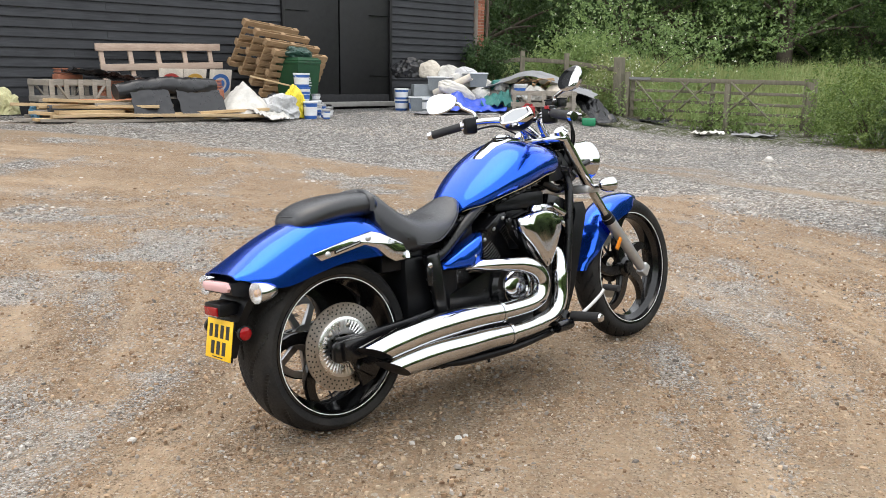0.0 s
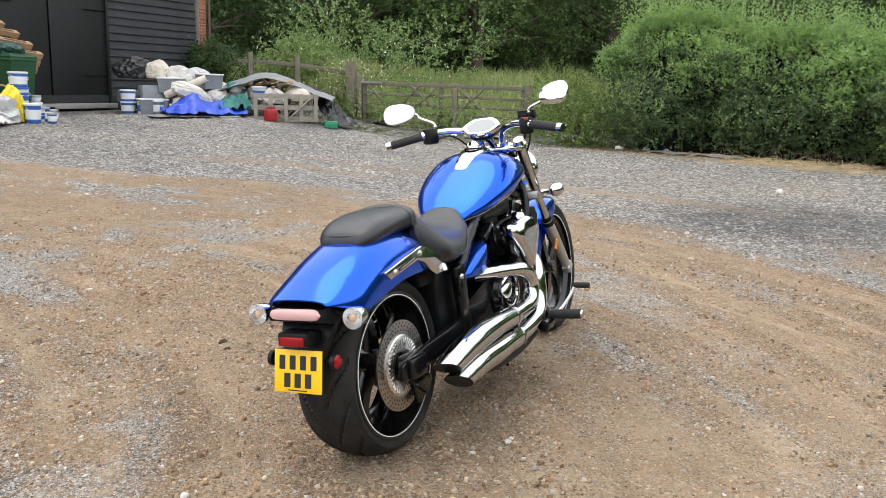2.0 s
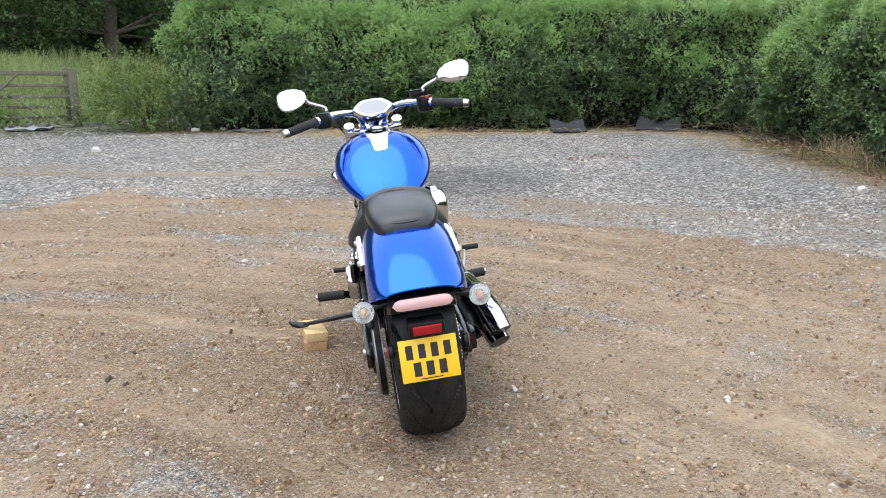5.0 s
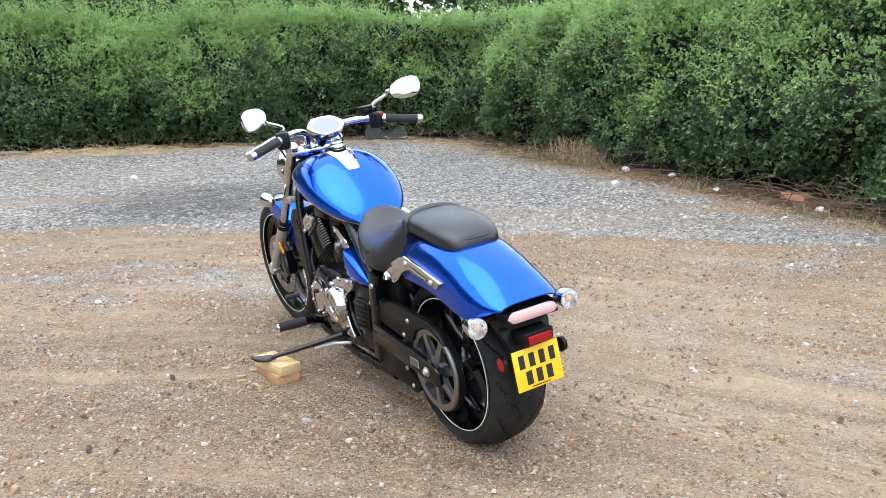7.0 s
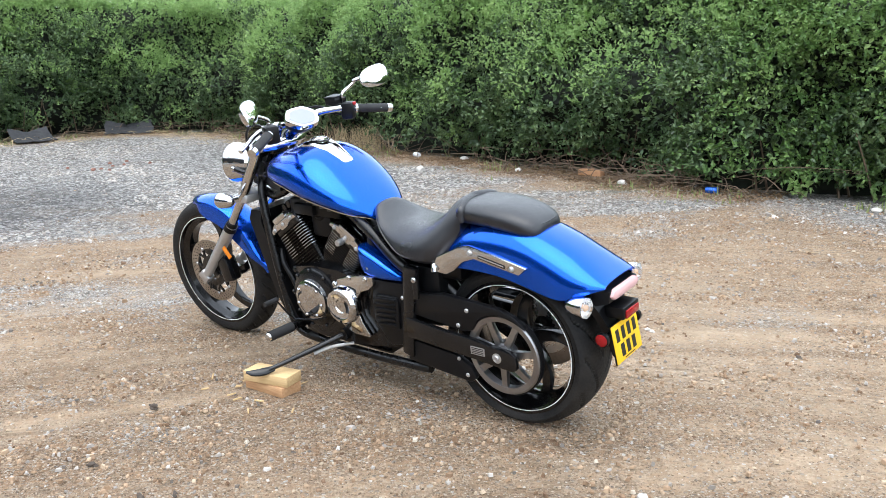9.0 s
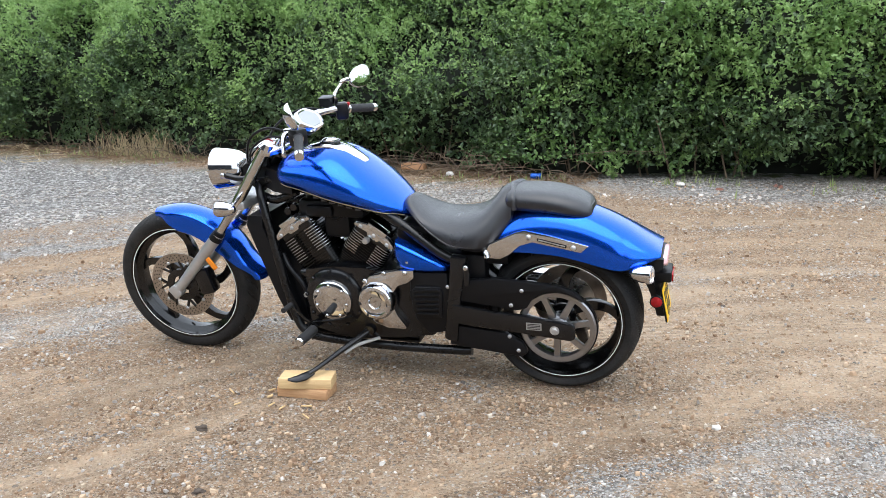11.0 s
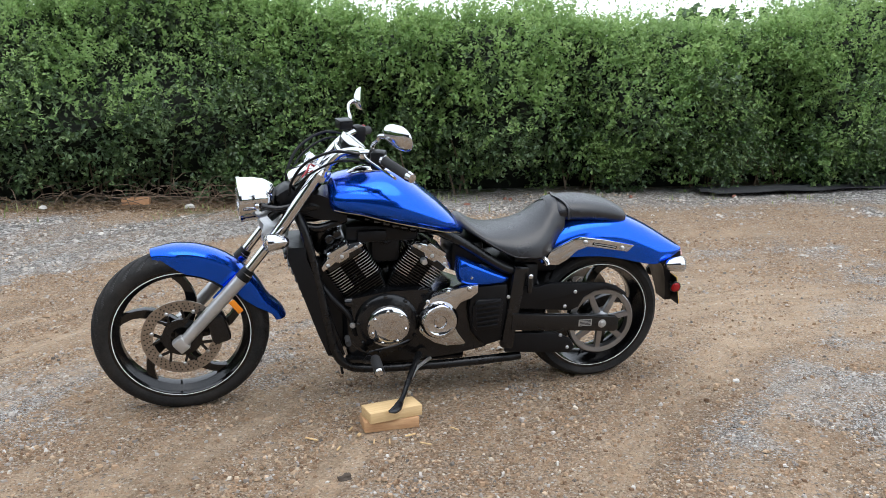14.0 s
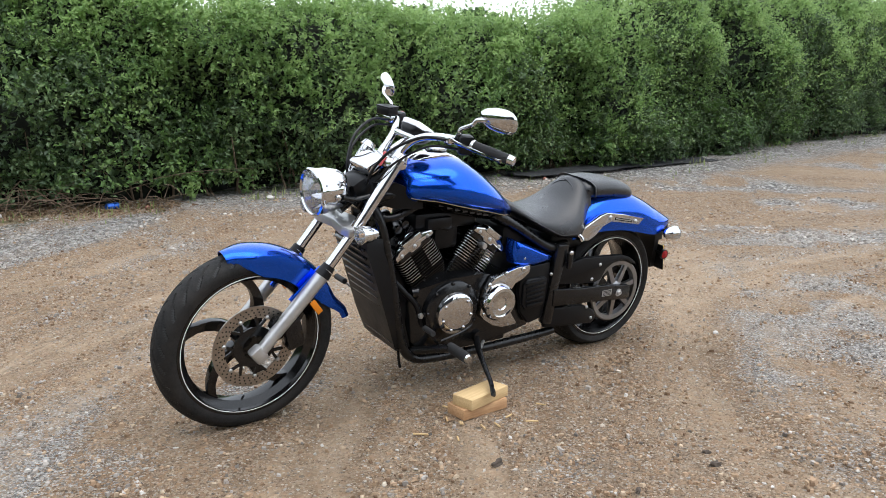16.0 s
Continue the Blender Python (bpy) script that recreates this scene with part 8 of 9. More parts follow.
# wheeled bin
wb = thing("wheelie_bin", "dark green wheeled rubbish bin with a bag on its lid", "bin", at(6.42, 1.25, 0.0, rz=8))
part("body", skin([[(-w, -d, z), (w, -d, z), (w, d, z), (-w, d, z)] for w, d, z in ((0.22, 0.25, 0.06), (0.225, 0.26, 0.1), (0.28, 0.34, 0.9), (0.285, 0.345, 0.98))]), BIN_G, wb)
part("rim", box((0, 0, 0.97), (0.60, 0.72, 0.05), bevel=0.015), BIN_G, wb)
part("lid", skin([[(-w, -d, z), (w, -d, z), (w, d, z), (-w, d, z)] for w, d, z in ((0.29, 0.355, 0.995), (0.295, 0.36, 1.02), (0.25, 0.3, 1.065), (0.15, 0.2, 1.075))]), BIN_G, wb)
for x in (-0.22, 0.22):
    part("wheel", lathe([(0, -0.03), (0.09, -0.028), (0.1, -0.02), (0.1, 0.02), (0.09, 0.028), (0, 0.03)], 20, (x, -0.3, 0.1), "X"), MATT, wb)
part("handle", tube([(-0.2, -0.38, 0.99), (0.0, -0.40, 0.995), (0.2, -0.38, 0.99)], 0.014, 8, 3), BIN_G, wb)
lbm = bmesh.new()
for i, ww in enumerate((0.10, 0.16, 0.2)):
    box((0.02, 0.318 + 0.012 * (2 - i), 0.64 - i * 0.05), (ww, 0.004, 0.018), Matrix.Rotation(-0.1, 3, "X"), bm=lbm)
part("lettering_bar", lbm, TUBWHITE, wb, "small white lettering reduced to bars")
place("rubbish_bag", lump((0.5, 0.4, 0.2), 3, 0.35), simple("dark_green_bag", (0.02, 0.06, 0.045), 0.35, vary=0.4), at(6.42, 1.25, 1.07), "crumpled dark bag lying on the bin lid", "bag")

# timber rack against the wall
rk = thing("timber_rack", "pinkish timber ladder frame leaning on the barn", "rack", at(8.74, 0.0, -0.07))
part("rail", bar((-1.2, 0.26, 1.31), (1.18, 0.26, 1.24), 0.05, 0.13, 0.006), BUFF, rk)
part("rail", bar((-1.2, 0.34, 0.97), (1.14, 0.34, 0.89), 0.05, 0.12, 0.006), BUFF, rk)
for i in range(5):
    x = -1.02 + i * 0.52
    part("rung", bar((x + 0.02, 0.22, 1.24), (x + 0.0, 0.40, 0.45), 0.085, 0.04, 0.005), BUFF, rk)

# printed boards with round emblems, as plain shapes
for u, col, rim in ((8.62, (0.4, 0.05, 0.045), CREAM), (8.15, (0.55, 0.33, 0.06), CREAM), (7.62, (0.04, 0.13, 0.36), CREAM)):
    sg = thing("sign_board", "pale board printed with a plain coloured disc", "sign", at(u, 0.3, 0.28, rx=-14), "boards behind the rack")
    part("board", box((0, 0, 0.28), (0.46, 0.02, 0.56), bevel=0.003), rim, sg)
    part("disc", lathe([(0, 0.012), (0.2, 0.012), (0.2, 0.016), (0, 0.016)], 32, (0, 0, 0.28)), simple("emblem_%d" % int(u * 100), col, 0.5), sg)
    part("disc_centre", lathe([(0.09, 0.0165), (0.13, 0.0165), (0.13, 0.019), (0.09, 0.019)], 28, (0, 0, 0.28), closed=True), rim, sg)

# slatted crates


def crate(m, w, d, h, label, mat=OLDWOOD):
    c = thing("wooden_crate", label, "crate", m)
    for y in (-d / 2, d / 2):
        for z in (0.05, h * 0.5, h - 0.05):
            part("rail", box((0, y, z), (w, 0.03, 0.09), bevel=0.004, segs=1), mat, c)
        for x in np.linspace(-w / 2 + 0.05, w / 2 - 0.05, 5):
            part("upright", box((float(x), y + (0.03 if y > 0 else -0.03), h / 2), (0.075, 0.025, h), bevel=0.004, segs=1), mat, c)
        for a in (-1, 1):
            part("brace", bar((a * w * 0.05, y + math.copysign(0.058, y), 0.08), (a * w * 0.38, y + math.copysign(0.058, y), h - 0.08), 0.02, 0.07, up=(0, 1, 0)), mat, c)
    for x in (-w / 2, w / 2):
        for z in (0.05, h * 0.5, h - 0.05):
            part("end_rail", box((x, 0, z), (0.03, d, 0.09), bevel=0.004, segs=1), mat, c)
    return c


crate(at(10.7, 1.15, rz=4), 1.0, 0.75, 0.62, "grey weathered slatted crate beside the timber")
# black sheeting over the crate and a roll of it
place("roofing_felt", sheet(1.1, 0.7, 4, 0.12), BLACKPL, at(10.1, 1.0, 0.66, rx=4, ry=-8), "crumpled black roofing felt", "felt")
rl = thing("felt_roll", "thick roll of black sheeting lying on planks", "roll", at(9.5, 2.05, 0.5))
rb = tube([(-0.85, 0.0, 0.02), (-0.4, 0.03, 0.0), (0.1, -0.02, 0.03), (0.85, 0.05, -0.06)], [0.14, 0.17, 0.16, 0.12], 22, 14)
for q in rb.verts:
    q.co += V(0, 0.6, 1) * (0.025 * noise.noise(q.co * 4) + 0.03 * abs(noise.noise(q.co * 9)))
part("roll", rb, BLACKPL, rl)
for x, w, s in ((0.35, 0.75, 5), (-0.5, 0.95, 6)):
    part("flap", sheet(w * 0.85, 0.5, s, 0.03, 16, 12), BLACKPL, rl).matrix_basis = pose(x, 0.26, -0.24, -58, 0, 4 * s - 22)
# plank pile
rnd = random.Random(8)
for i in range(34):
    ln = rnd.uniform(0.9, 1.9) if i < 30 else rnd.uniform(2.8, 3.4)
    u, w = (10.55 + rnd.uniform(-0.45, 0.45), 1.6 + 0.022 * i + rnd.uniform(-0.05, 0.05)) if i < 30 else (9.5 + rnd.uniform(-0.3, 0.3), 2.15 + 0.1 * (i - 30))
    lay = i % 5 if i < 26 else i % 2
    place("plank", box((0, 0, 0.02), (ln, rnd.choice((0.1, 0.14, 0.2)), 0.045), bevel=0.003, segs=1), NEWWOOD if i % 4 else OLDWOOD, at(u, w, 0.01 + 0.06 * lay + 0.02 * (i % 2), 0, rnd.uniform(-3.5, 3.5), rnd.uniform(-24, 10)), "pale sawn plank in a loose pile", "plank", "plank pile")
for u, w, r, ln, mat, lab in ((10.35, 1.75, 0.055, 1.0, ORANGE, "orange clay drain pipe on the planks"), (10.55, 1.9, 0.06, 1.5, SLATEPIPE, "slate grey plastic pipe on the planks")):
    place("drain_pipe", lathe([(r, -ln / 2), (r, ln / 2), (r * 0.88, ln / 2), (r * 0.88, -ln / 2)], 20, (0, 0, 0), "X", closed=True), mat, at(u, w, 0.27 if mat is ORANGE else 0.19), lab, "pipe")
# roof tiles
for u, w, k, z in ((8.1, 0.9, 7, 0.5), (8.35, 0.85, 4, 0.5), (9.95, 0.95, 6, 0.5), (10.5, 0.5, 4, 0.75), (9.6, 1.0, 5, 0.35)):
    tl = thing("tile_stack", "stack of red clay roof tiles", "roof tiles", at(u, w, z - 0.25), "tile stacks")
    part("stand", box((0, 0, 0.1), (0.4, 0.3, 0.2), bevel=0.01), TERRA, tl)
    for i in range(k):
        part("tile", box((rnd.uniform(-0.02, 0.02), rnd.uniform(-0.02, 0.02), 0.215 + i * 0.026), (0.36, 0.26, 0.02), Matrix.Rotation(rnd.uniform(-0.1, 0.1), 3, "Z"), 0.003, segs=1), TERRA, tl)
# sacks, bags, tubs by the bin
place("dust_sheet", sheet(1.25, 1.15, 11, 0.09, 40, 36, shape=lambda u, v: 0.6 * max(0, 1 - 2.1 * math.hypot(u * 1.1 + 0.05, v - 0.06)) ** 0.8), WHITESACK, at(8.2, 2.1), "heap of white dust sheets", "cloth")
place("dust_sheet", sheet(0.62, 0.5, 12, 0.1, 24, 20, shape=lambda u, v: 0.16 * max(0, 0.6 - v)), WHITESACK, at(7.95, 2.7, rz=25), "white cloth end trailing on the gravel", "cloth")
place("plastic_sack", lump((0.7, 0.5, 0.36), 13, 0.5), simple("clear_grey_polythene", (0.5, 0.5, 0.5), 0.3, vary=0.35, scale=7), at(7.55, 2.35), "crumpled pale polythene sack", "sack")
place("yellow_bag", lump((0.4, 0.34, 0.5), 14, 0.4), YELLOW, at(7.2, 2.3), "full yellow carrier bag", "bag")
place("rubble_bag", lump((0.3, 0.3, 0.42), 15, 0.3), BLACKPL, at(7.42, 1.95), "small black bag beside the yellow one", "bag")
place("yellow_bag", lump((0.34, 0.3, 0.38), 16, 0.5), simple("pale_yellow_polythene", (0.6, 0.57, 0.32), 0.4, vary=0.35, scale=6), at(11.7, 1.2, 0.08), "pale yellow plastic bag by the wall", "bag")
place("carrier_bag", lump((0.2, 0.2, 0.22), 17, 0.5), simple("pale_blue_polythene", (0.12, 0.32, 0.48), 0.4, vary=0.4, scale=6), at(11.35, 1.5), "small blue carrier bag", "bag")
place("broom_handle", bar((-0.6, 0, 0), (0.55, 0.1, 0.22), 0.03, 0.03, 0.006), NEWWOOD, at(7.35, 1.9, 0.5), "bare wooden pole lying across the bags", "pole")
for k, (u, w, z, r, h, bm_, ld) in enumerate([(6.86, 2.05, 0, 0.16, 0.26, TUBWHITE, TUBBLUE), (6.86, 2.05, 0.272, 0.155, 0.25, TUBWHITE, TUBBLUE), (6.86, 2.05, 0.534, 0.15, 0.24, TUBBLUE, TUBWHITE), (6.98, 2.5, 0, 0.13, 0.3, TUBBLUE, TUBWHITE), (6.74, 2.35, 0, 0.09, 0.2, TUBWHITE, ALU), (6.6, 2.3, 0, 0.085, 0.22, TUBBLUE, ALU), (6.47, 2.35, 0, 0.08, 0.18, ALU, ALU), (6.55, 2.05, 0, 0.1, 0.28, TUBWHITE, TUBWHITE), (6.36, 2.15, 0, 0.08, 0.2, MATT, MATT), (6.7, 2.6, 0, 0.075, 0.16, TUBBLUE, ALU), (6.4, 1.95, 0.0, 0.085, 0.22, TUBWHITE, ALU), (6.55, 2.05, 0.292, 0.08, 0.1, ALU, ALU)]):
    tub(at(u, w, z), r, h, bm_, ld, "used white and blue paint container by the bin" if k % 2 else "blue labelled builder's tub by the bin", "tubs by the bin", "tub" if r > 0.11 else "tin")

# ---- heap beside the barn corner ----
place("bin_bag", lump((0.72, 0.55, 0.42), 21, 0.28), BLACKPL, on(-0.78, 18.75, 0.68), "shiny black bin bag on a storage box", "bag")
place("storage_box", box((0, 0, 0.22), (0.62, 0.42, 0.42), bevel=0.03), GREYPL, on(-0.42, 18.4, 0.12, rz=12), "translucent grey storage box full of odds and ends", "box")
place("storage_box", box((0, 0, 0.12), (0.7, 0.5, 0.24), bevel=0.03), GREYPL, on(-0.75, 18.75, 0.2, rz=20), "grey plastic box under a black bag", "box")
for x, y, z, r, h, bd, ld in ((-0.95, 18.25, 0, 0.15, 0.22, TUBBLUE, TUBWHITE), (-0.95, 18.25, 0.235, 0.15, 0.22, TUBBLUE, TUBWHITE), (-0.66, 18.0, 0, 0.13, 0.24, TUBWHITE, TUBWHITE), (-0.4, 17.95, 0, 0.13, 0.26, GREYPL, TUBWHITE), (-0.08, 17.85, 0, 0.11, 0.2, TUBBLUE, TUBWHITE), (1.58, 17.75, 0.35, 0.15, 0.26, TUBWHITE, TUBWHITE)):
    tub(on(x, y, z), r, h, bd, ld, "old plastic builder's tub at the rubbish heap", "tubs at the heap")
for i, (x, y, z, s, mt) in enumerate([(-0.35, 18.6, 0.68, (0.5, 0.42, 0.36), CREAM), (0.05, 18.65, 0.58, (0.6, 0.5, 0.36), WHITESACK), (0.45, 18.6, 0.5, (0.62, 0.5, 0.4), simple("grey_white_sack", (0.46, 0.46, 0.47), 0.6, vary=0.35, scale=6)), (0.8, 18.5, 0.35, (0.5, 0.45, 0.34), WHITESACK), (0.3, 18.2, 0.12, (0.8, 0.6, 0.4), CREAM), (0.75, 18.15, 0.15, (0.7, 0.5, 0.4), WHITESACK), (0.1, 17.95, 0.02, (0.55, 0.45, 0.32), CREAM), (2.35, 17.7, 0.42, (0.75, 0.34, 0.26), CREAM), (1.85, 17.75, 0.3, (0.6, 0.5, 0.3), WHITESACK)]):
    place("rubble_sack", lump(s, 30 + i, 0.17), mt, on(x, y, z, rz=17 * i), "dirty pale sack thrown on the rubbish heap", "sack", "sacks on the heap")
place("cement_sack", lump((0.85, 0.34, 0.3), 41, 0.18), simple("off_white_paper_sack", (0.6, 0.57, 0.52), 0.7, vary=0.2), on(0.2, 17.72, 0.3, ry=24, rz=12), "long pale sack slumped on the heap", "sack")
place("tarpaulin", sheet(1.5, 1.1, 51, 0.13, 44, 30, shape=lambda u, v: 0.34 * math.exp(-((u + 0.12) ** 2 / 0.05 + (v - 0.1) ** 2 / 0.09)) + 0.2 * math.exp(-((u - 0.26) ** 2 / 0.02 + (v - 0.15) ** 2 / 0.05))), BLUETARP, on(0.42, 17.5, 0.02, rz=8), "crumpled bright blue tarpaulin", "tarpaulin")
place("debris_netting", sheet(0.8, 0.6, 52, 0.22, shape=lambda u, v: 0.3 * max(0, 0.7 - 3 * (u * u + v * v))), TEAL, on(1.12, 17.75, 0.08), "bundle of teal debris netting", "netting")
place("plastic_sheet", sheet(1.7, 0.5, 53, 0.05, thick=0.004), GREYSHEET, on(0.2, 17.05, 0.0, rz=6), "grey sheet lying flat on the gravel", "sheet")
place("roofing_sheet", sheet(2.5, 1.4, 54, 0.06, 30, 20, shape=lambda u, v: 0.62 - 0.95 * abs(u + 0.06) ** 1.25 + 0.12 * v), GREYSHEET, on(2.0, 18.35, 0.22, rz=-10), "large grey roofing sheet tented over rubbish", "sheet")
place("rubber_mat", sheet(0.95, 0.7, 55, 0.2, 30, 20, shape=lambda u, v: 0.62 - 0.75 * (u + 0.5) + 0.2 * v), BLACKPL, on(3.15, 18.0, 0.02, rz=-30), "folded black rubber mat at the heap's end", "mat")
place("heap_rubble", lump((2.6, 1.5, 0.6), 61, 0.35, 4), simple("mixed_rubbish", (0.2, 0.19, 0.17), 0.85, vary=0.6, scale=7, bump=0.5), on(1.3, 18.55, -0.1), "low mound of mixed rubbish under the sacks", "rubbish")
crate(on(2.02, 17.4, 0, rz=-3), 1.3, 0.5, 0.56, "pale grey wooden trestle crate at the heap", OLDWOOD)
for i in range(9):
    place("wood_offcut", box((0, 0, 0), (rnd.uniform(0.25, 0.6), 0.07, 0.025), bevel=0.003, segs=1), PALLET, on(1.85 + rnd.uniform(-0.4, 0.3), 17.8 + rnd.uniform(-0.2, 0.2), 0.62 + 0.02 * i, rnd.uniform(-15, 15), rnd.uniform(-15, 15), rnd.uniform(0, 180)), "brown timber offcut on the heap", "offcut", "offcuts on the heap")
for i in range(22):
    x, y = 0.0 + 2.5 * rnd.random(), 17.75 + 0.75 * rnd.random()
    k = rnd.uniform(0.16, 0.36)
    mt = (WHITESACK, CREAM, GREYPL, BLACKPL, BUFF, TEAL, CREAM, WHITESACK)[i % 8]
    place("rubbish_bag", lump((k * rnd.uniform(1.0, 1.7), k, k * 0.8), 300 + i, 0.2, 4), mt, on(x, y, 0.22 + 0.38 * (y - 17.75) * (1.2 - 0.25 * x) + 0.08 * rnd.random(), rnd.uniform(-20, 20), rnd.uniform(-20, 20), rnd.uniform(0, 360)), "small crumpled rubbish bag on the heap", "bag", "bags on the heap")
for x, y, z, w, rz in ((-0.5, 18.05, 0.0, 0.55, 8), (-0.1, 18.25, 0.42, 0.5, -14), (0.62, 18.05, 0.5, 0.42, 25)):
    sb = thing("storage_box", "scuffed grey storage box with a lid in the heap", "box", on(x, y, z, rz=rz), "boxes in the heap")
    part("body", skin([[(-k * w / 2, -k * 0.19, q), (k * w / 2, -k * 0.19, q), (k * w / 2, k * 0.19, q), (-k * w / 2, k * 0.19, q)] for k, q in ((0.88, 0.0), (1.0, 0.27))]), GREYPL, sb)
    part("lid", box((0, 0, 0.285), (w * 1.06, 0.41, 0.03), bevel=0.008), TUBWHITE, sb)
place("drain_pipe", lathe([(0.075, -0.45), (0.075, 0.45), (0.066, 0.45), (0.066, -0.45)], 22, (0, 0, 0), "X", closed=True), CREAM, on(0.15, 17.9, 0.55, ry=-24, rz=-18), "pale plastic pipe end sticking out of the heap", "pipe")
rb = thing("petrol_can", "red plastic can standing before the crate", "can", on(1.68, 17.02, rz=20))
part("body", box((0, 0, 0.12), (0.24, 0.16, 0.24), bevel=0.03), RED_PL, rb)
part("spout", tube([(0.07, 0, 0.24), (0.08, 0, 0.28)], 0.02, 10, 1), RED_PL, rb)
part("handle", tube([(-0.08, 0, 0.24), (-0.06, 0, 0.275), (0.02, 0, 0.275), (0.04, 0, 0.24)], 0.012, 8, 3), RED_PL, rb)
gc = thing("jerry_can", "green plastic can on its side", "can", on(2.95, 17.2, rz=-12))
part("body", box((0, 0, 0.08), (0.28, 0.18, 0.16), bevel=0.03), simple("green_plastic", (0.01, 0.22, 0.1), 0.4), gc)
part("cap", tube([(0.14, 0, 0.1), (0.17, 0, 0.1)], 0.02, 10, 1), BLACKPL, gc)

# ---- field gate and fence ----
GA, GB = V(4.08, 19.33, 0), V(7.25, 16.9, 0)
gd = (GB - GA).normalized()
ground_at = lambda p: gz(p.x, p.y)


def post(p, w, h, label):
    o = obj("gate_post", box((0, 0, h / 2 - 0.1), (w, w, h + 0.2), bevel=0.012), POSTWOOD)
    o.matrix_world = pose(p.x, p.y, ground_at(p), 1.0, -0.8, math.degrees(math.atan2(gd.y, gd.x)))
    return tagged(o, label, "post", "fence posts")


post(GA - gd * 0.12, 0.2, 1.3, "thick weathered oak gate post")
post(GA + gd * 0.10, 0.1, 1.02, "slim post beside the gate post")
post(GA + gd * 2.42 - V(0.03, 0.04, 0), 0.11, 1.02, "leaning wooden post against the gate")
post(GB + gd * 0.1, 0.16, 1.15, "gate post half hidden in the hedge")
gt = thing("field_gate", "old five-bar wooden field gate closed", "gate", Matrix.Translation((GA.x, GA.y, 0.24)) @ pose(0, 0, 0, 0, 0, math.degrees(math.atan2(gd.y, gd.x))))
GL = (GB - GA).length
for i, z in enumerate((0.12, 0.32, 0.52, 0.74, 0.98)):
    part("bar", bar((0.16, 0, z), (GL, 0, z - 0.03), 0.03, 0.06 if i < 4 else 0.09, 0.006), POSTWOOD, gt)
for x in (0.2, 2.05, GL - 0.05):
    part("upright", box((x, 0.035, 0.52), (0.09, 0.03, 1.04), bevel=0.005), POSTWOOD, gt)
for a, b in (((0.3, 0.95), (1.1, 0.12)), ((1.1, 0.12), (2.0, 0.95)), ((0.75, 0.12), (1.55, 0.95)), ((2.2, 0.12), (3.1, 0.95)), ((2.45, 0.95), (3.4, 0.12)), ((1.35, 0.95), (1.9, 0.45))):
    part("brace", bar((a[0], -0.04, a[1]), (b[0], -0.04, b[1]), 0.03, 0.075, 0.004, up=(0, 1, 0)), POSTWOOD, gt)
part("latch", bar((0.1, -0.05, 1.0), (0.65, -0.05, 1.0), 0.012, 0.05), PULLEY, gt)
fe = thing("rail_fence", "post-and-rail fence running from the gate post", "fence", Matrix.Translation((0, 0, 0)))
for k in range(4):
    p, q = GA + V(-0.2 - k * 1.0, 0.35 + k * 0.62, 0), GA + V(-0.2 - (k + 1) * 1.0, 0.35 + (k + 1) * 0.62, 0)
    for z in (0.5, 1.0):
        part("rail", bar((p.x, p.y, ground_at(p) + z), (q.x, q.y, ground_at(q) + z), 0.04, 0.1, 0.006), POSTWOOD, fe)
    part("post", box((q.x, q.y, ground_at(q) + 0.58), (0.11, 0.11, 1.25), bevel=0.008), POSTWOOD, fe)

# ---- odds and ends along the hedge ----
for x, y, w, d, rz, s, lab in ((11.25, 7.8, 0.62, 0.45, -55, 71, "dark rubber mat curled against the hedge foot"), (12.3, 6.5, 0.8, 0.5, -80, 72, "dark rubber mat sagging from the hedge foot"), (8.35, 12.35, 1.6, 0.4, -52, 73, "blue-grey sheet lying along the verge")):
    up = 0.2 if s < 73 else 0.0
    place("rubber_mat", sheet(w, d, s, 0.04, shape=lambda u, v, k=up: k * max(0, v + 0.2) ** 1.3 * (0.6 + 0.8 * abs(u)) * 1.6), DARKMAT if s < 73 else GREYSHEET, on(x, y, 0.0, rz=rz), lab, "mat")
mt = sheet(3.4, 0.5, 74, 0.03, 40, 8)
place("ground_sheet", mt, DARKMAT, on(-1.15, -3.72, 0.0, rz=40), "long dark sheet laid along the hedge foot", "sheet")
place("brick", box((0, 0, 0.035), (0.26, 0.11, 0.075), bevel=0.005), simple("dusty_orange_brick", (0.5, 0.27, 0.14), 0.9, vary=0.25, bump=0.3), on(4.95, 0.62, 0.0, rz=38), "single orange brick lying by the hedge", "brick")
place("drink_can", lathe([(0, 0), (0.03, 0.002), (0.033, 0.01), (0.033, 0.1), (0.026, 0.115), (0, 0.115)], 16, (0, 0, 0), "X"), simple("blue_can", (0.03, 0.12, 0.5), 0.3, metal=0.6), on(3.55, -0.05, 0.03, rz=60), "crushed blue drink can under the hedge", "can")
place("drink_can", lathe([(0, 0), (0.03, 0.002), (0.033, 0.01), (0.033, 0.1), (0.026, 0.115), (0, 0.115)], 16, (0, 0, 0), "X"), TUBWHITE, on(7.15, 2.1, 0.03, rz=20), "white drink can on the verge", "can")
for x, y, w, rz, mat, lab in ((5.35, 17.0, 0.6, 20, WHITESACK, "torn white sack flattened by the gate"), (6.1, 16.5, 0.8, -30, GREYSHEET, "bent grey sheet beside the gate"), (4.5, 18.7, 0.9, -35, DARKMAT, "dark flat slab by the gate post")):
    place("litter", sheet(w, 0.4, int(x * 10), 0.1, 12, 8), mat, on(x, y, 0, rz=rz), lab, "litter")
bits = simple("red_brick_rubble", (0.26, 0.12, 0.085), 0.9, vary=0.4)
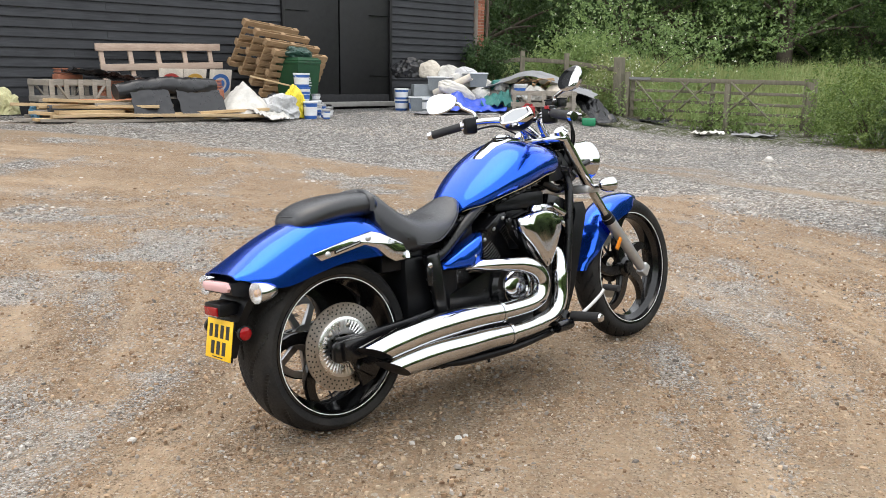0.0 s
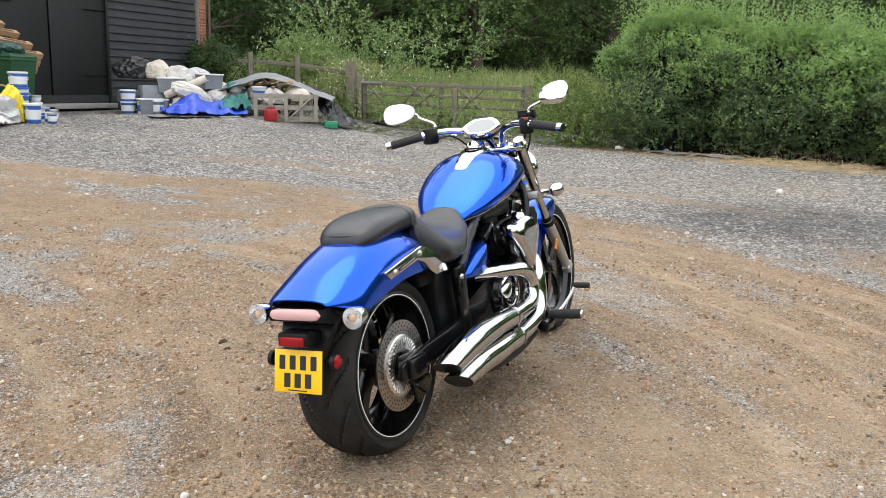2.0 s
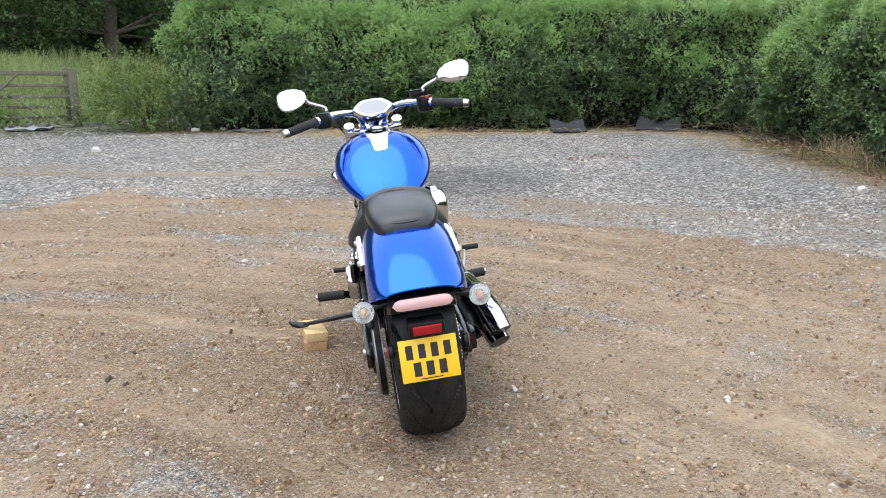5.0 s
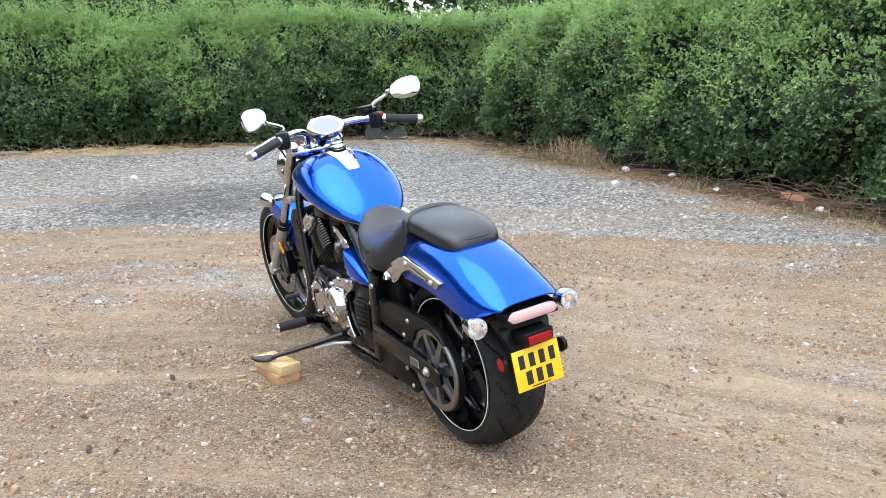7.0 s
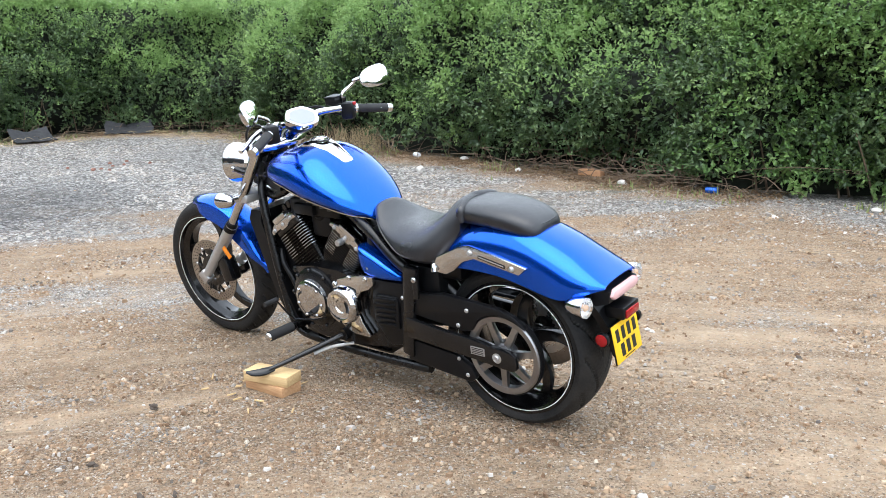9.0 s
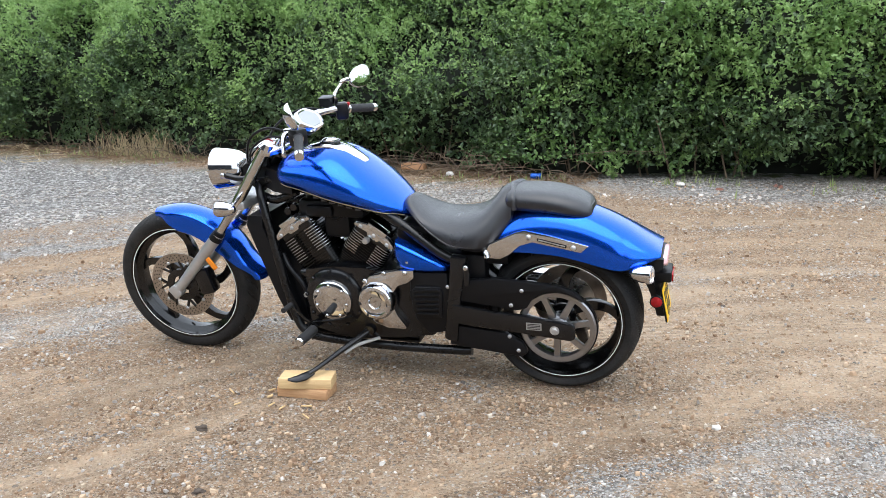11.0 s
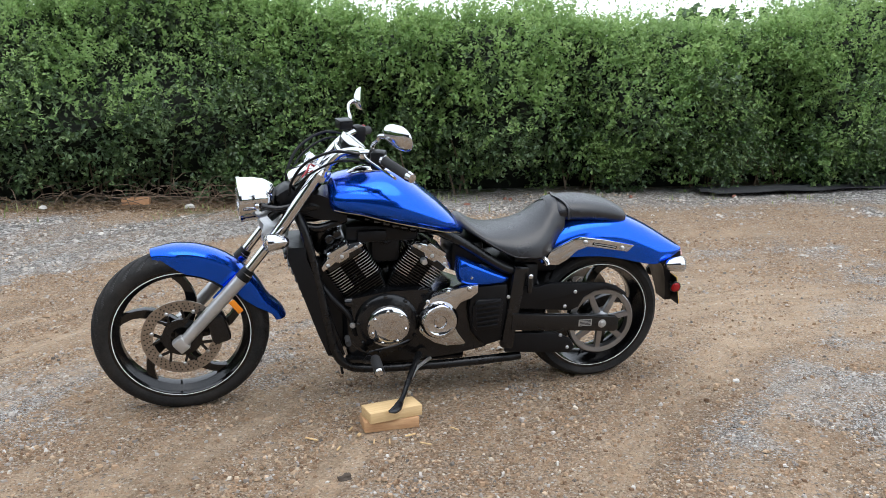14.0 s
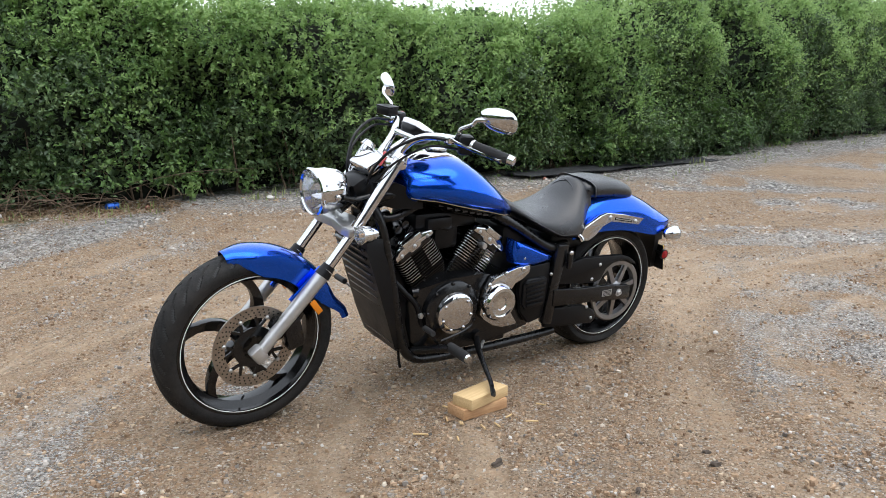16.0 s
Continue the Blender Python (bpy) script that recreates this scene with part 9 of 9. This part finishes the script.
for i in range(16):
    x, y = (8.3 + rnd.gauss(0, 0.35), 6.1 + rnd.gauss(0, 0.4)) if i < 10 else (rnd.uniform(4, 8), 0)
    if i >= 10:
        a, nn, _ = along(HEDGE, np.array([rnd.uniform(13, 20)]))
        x, y = a[0] + nn[0] * rnd.uniform(0.1, 0.5)
    place("brick_fragment", lump((rnd.uniform(0.03, 0.08), 0.04, 0.03), 80 + i, 0.35, 2), bits, on(x, y, -0.005, rz=rnd.uniform(0, 360)), "broken red brick fragment on the gravel", "rubble", "brick fragments")
PALESTONE = simple("pale_flint", (0.55, 0.52, 0.48), 0.8, vary=0.25)
for x, y, s in ((6.0, 2.25, 0.13), (6.75, 1.6, 0.1), (7.6, 13.6, 0.16), (8.0, 13.3, 0.14), (8.3, 13.1, 0.12), (6.62, 8.4, 0.12), (5.5, 1.25, 0.09), (4.3, 0.55, 0.1), (2.4, -0.75, 0.07), (0.063, 2.712, 0.028), (0.09, 2.735, 0.02), (1.035, 5.285, 0.045), (-1.06, 2.65, 0.035), (0.43, 1.98, 0.03), (0.4, 1.97, 0.026), (5.0, 12.8, 0.16)):
    place("stone", lump((s, s * 0.8, s * 0.5), int(100 + x * 7 + y * 3), 0.3, 2), PALESTONE, on(x, y, -0.004, rz=x * 90), "pale flint stone lying on the gravel", "stone", "pale stones")
for x, y, s, rz in ((-0.77, 4.15, 0.045, 30), (-0.5, 4.35, 0.03, 70), (-0.05, 4.22, 0.04, 40), (-0.76, 4.05, 0.03, 10)):
    place("bark_chip", lump((s, s * 0.4, s * 0.45), int(200 + x * 70), 0.7, 3), simple("dark_bark_%d" % int(s * 1000 + rz), (0.09, 0.07, 0.055), 0.9), on(x, y, -0.002, rz=rz), "dark chip of bark on the dirt", "chip", "bark chips")
for i in range(14):
    place("wood_splinter", box((0, 0, 0.004), (rnd.uniform(0.02, 0.06), 0.006, 0.006), bevel=0.001, segs=1), PINE, on(0.047 + rnd.gauss(0, 0.13), 3.78 + rnd.gauss(0, 0.12), 0.002, rz=rnd.uniform(0, 180)), "pine splinter beside the blocks", "splinter", "pine splinters")
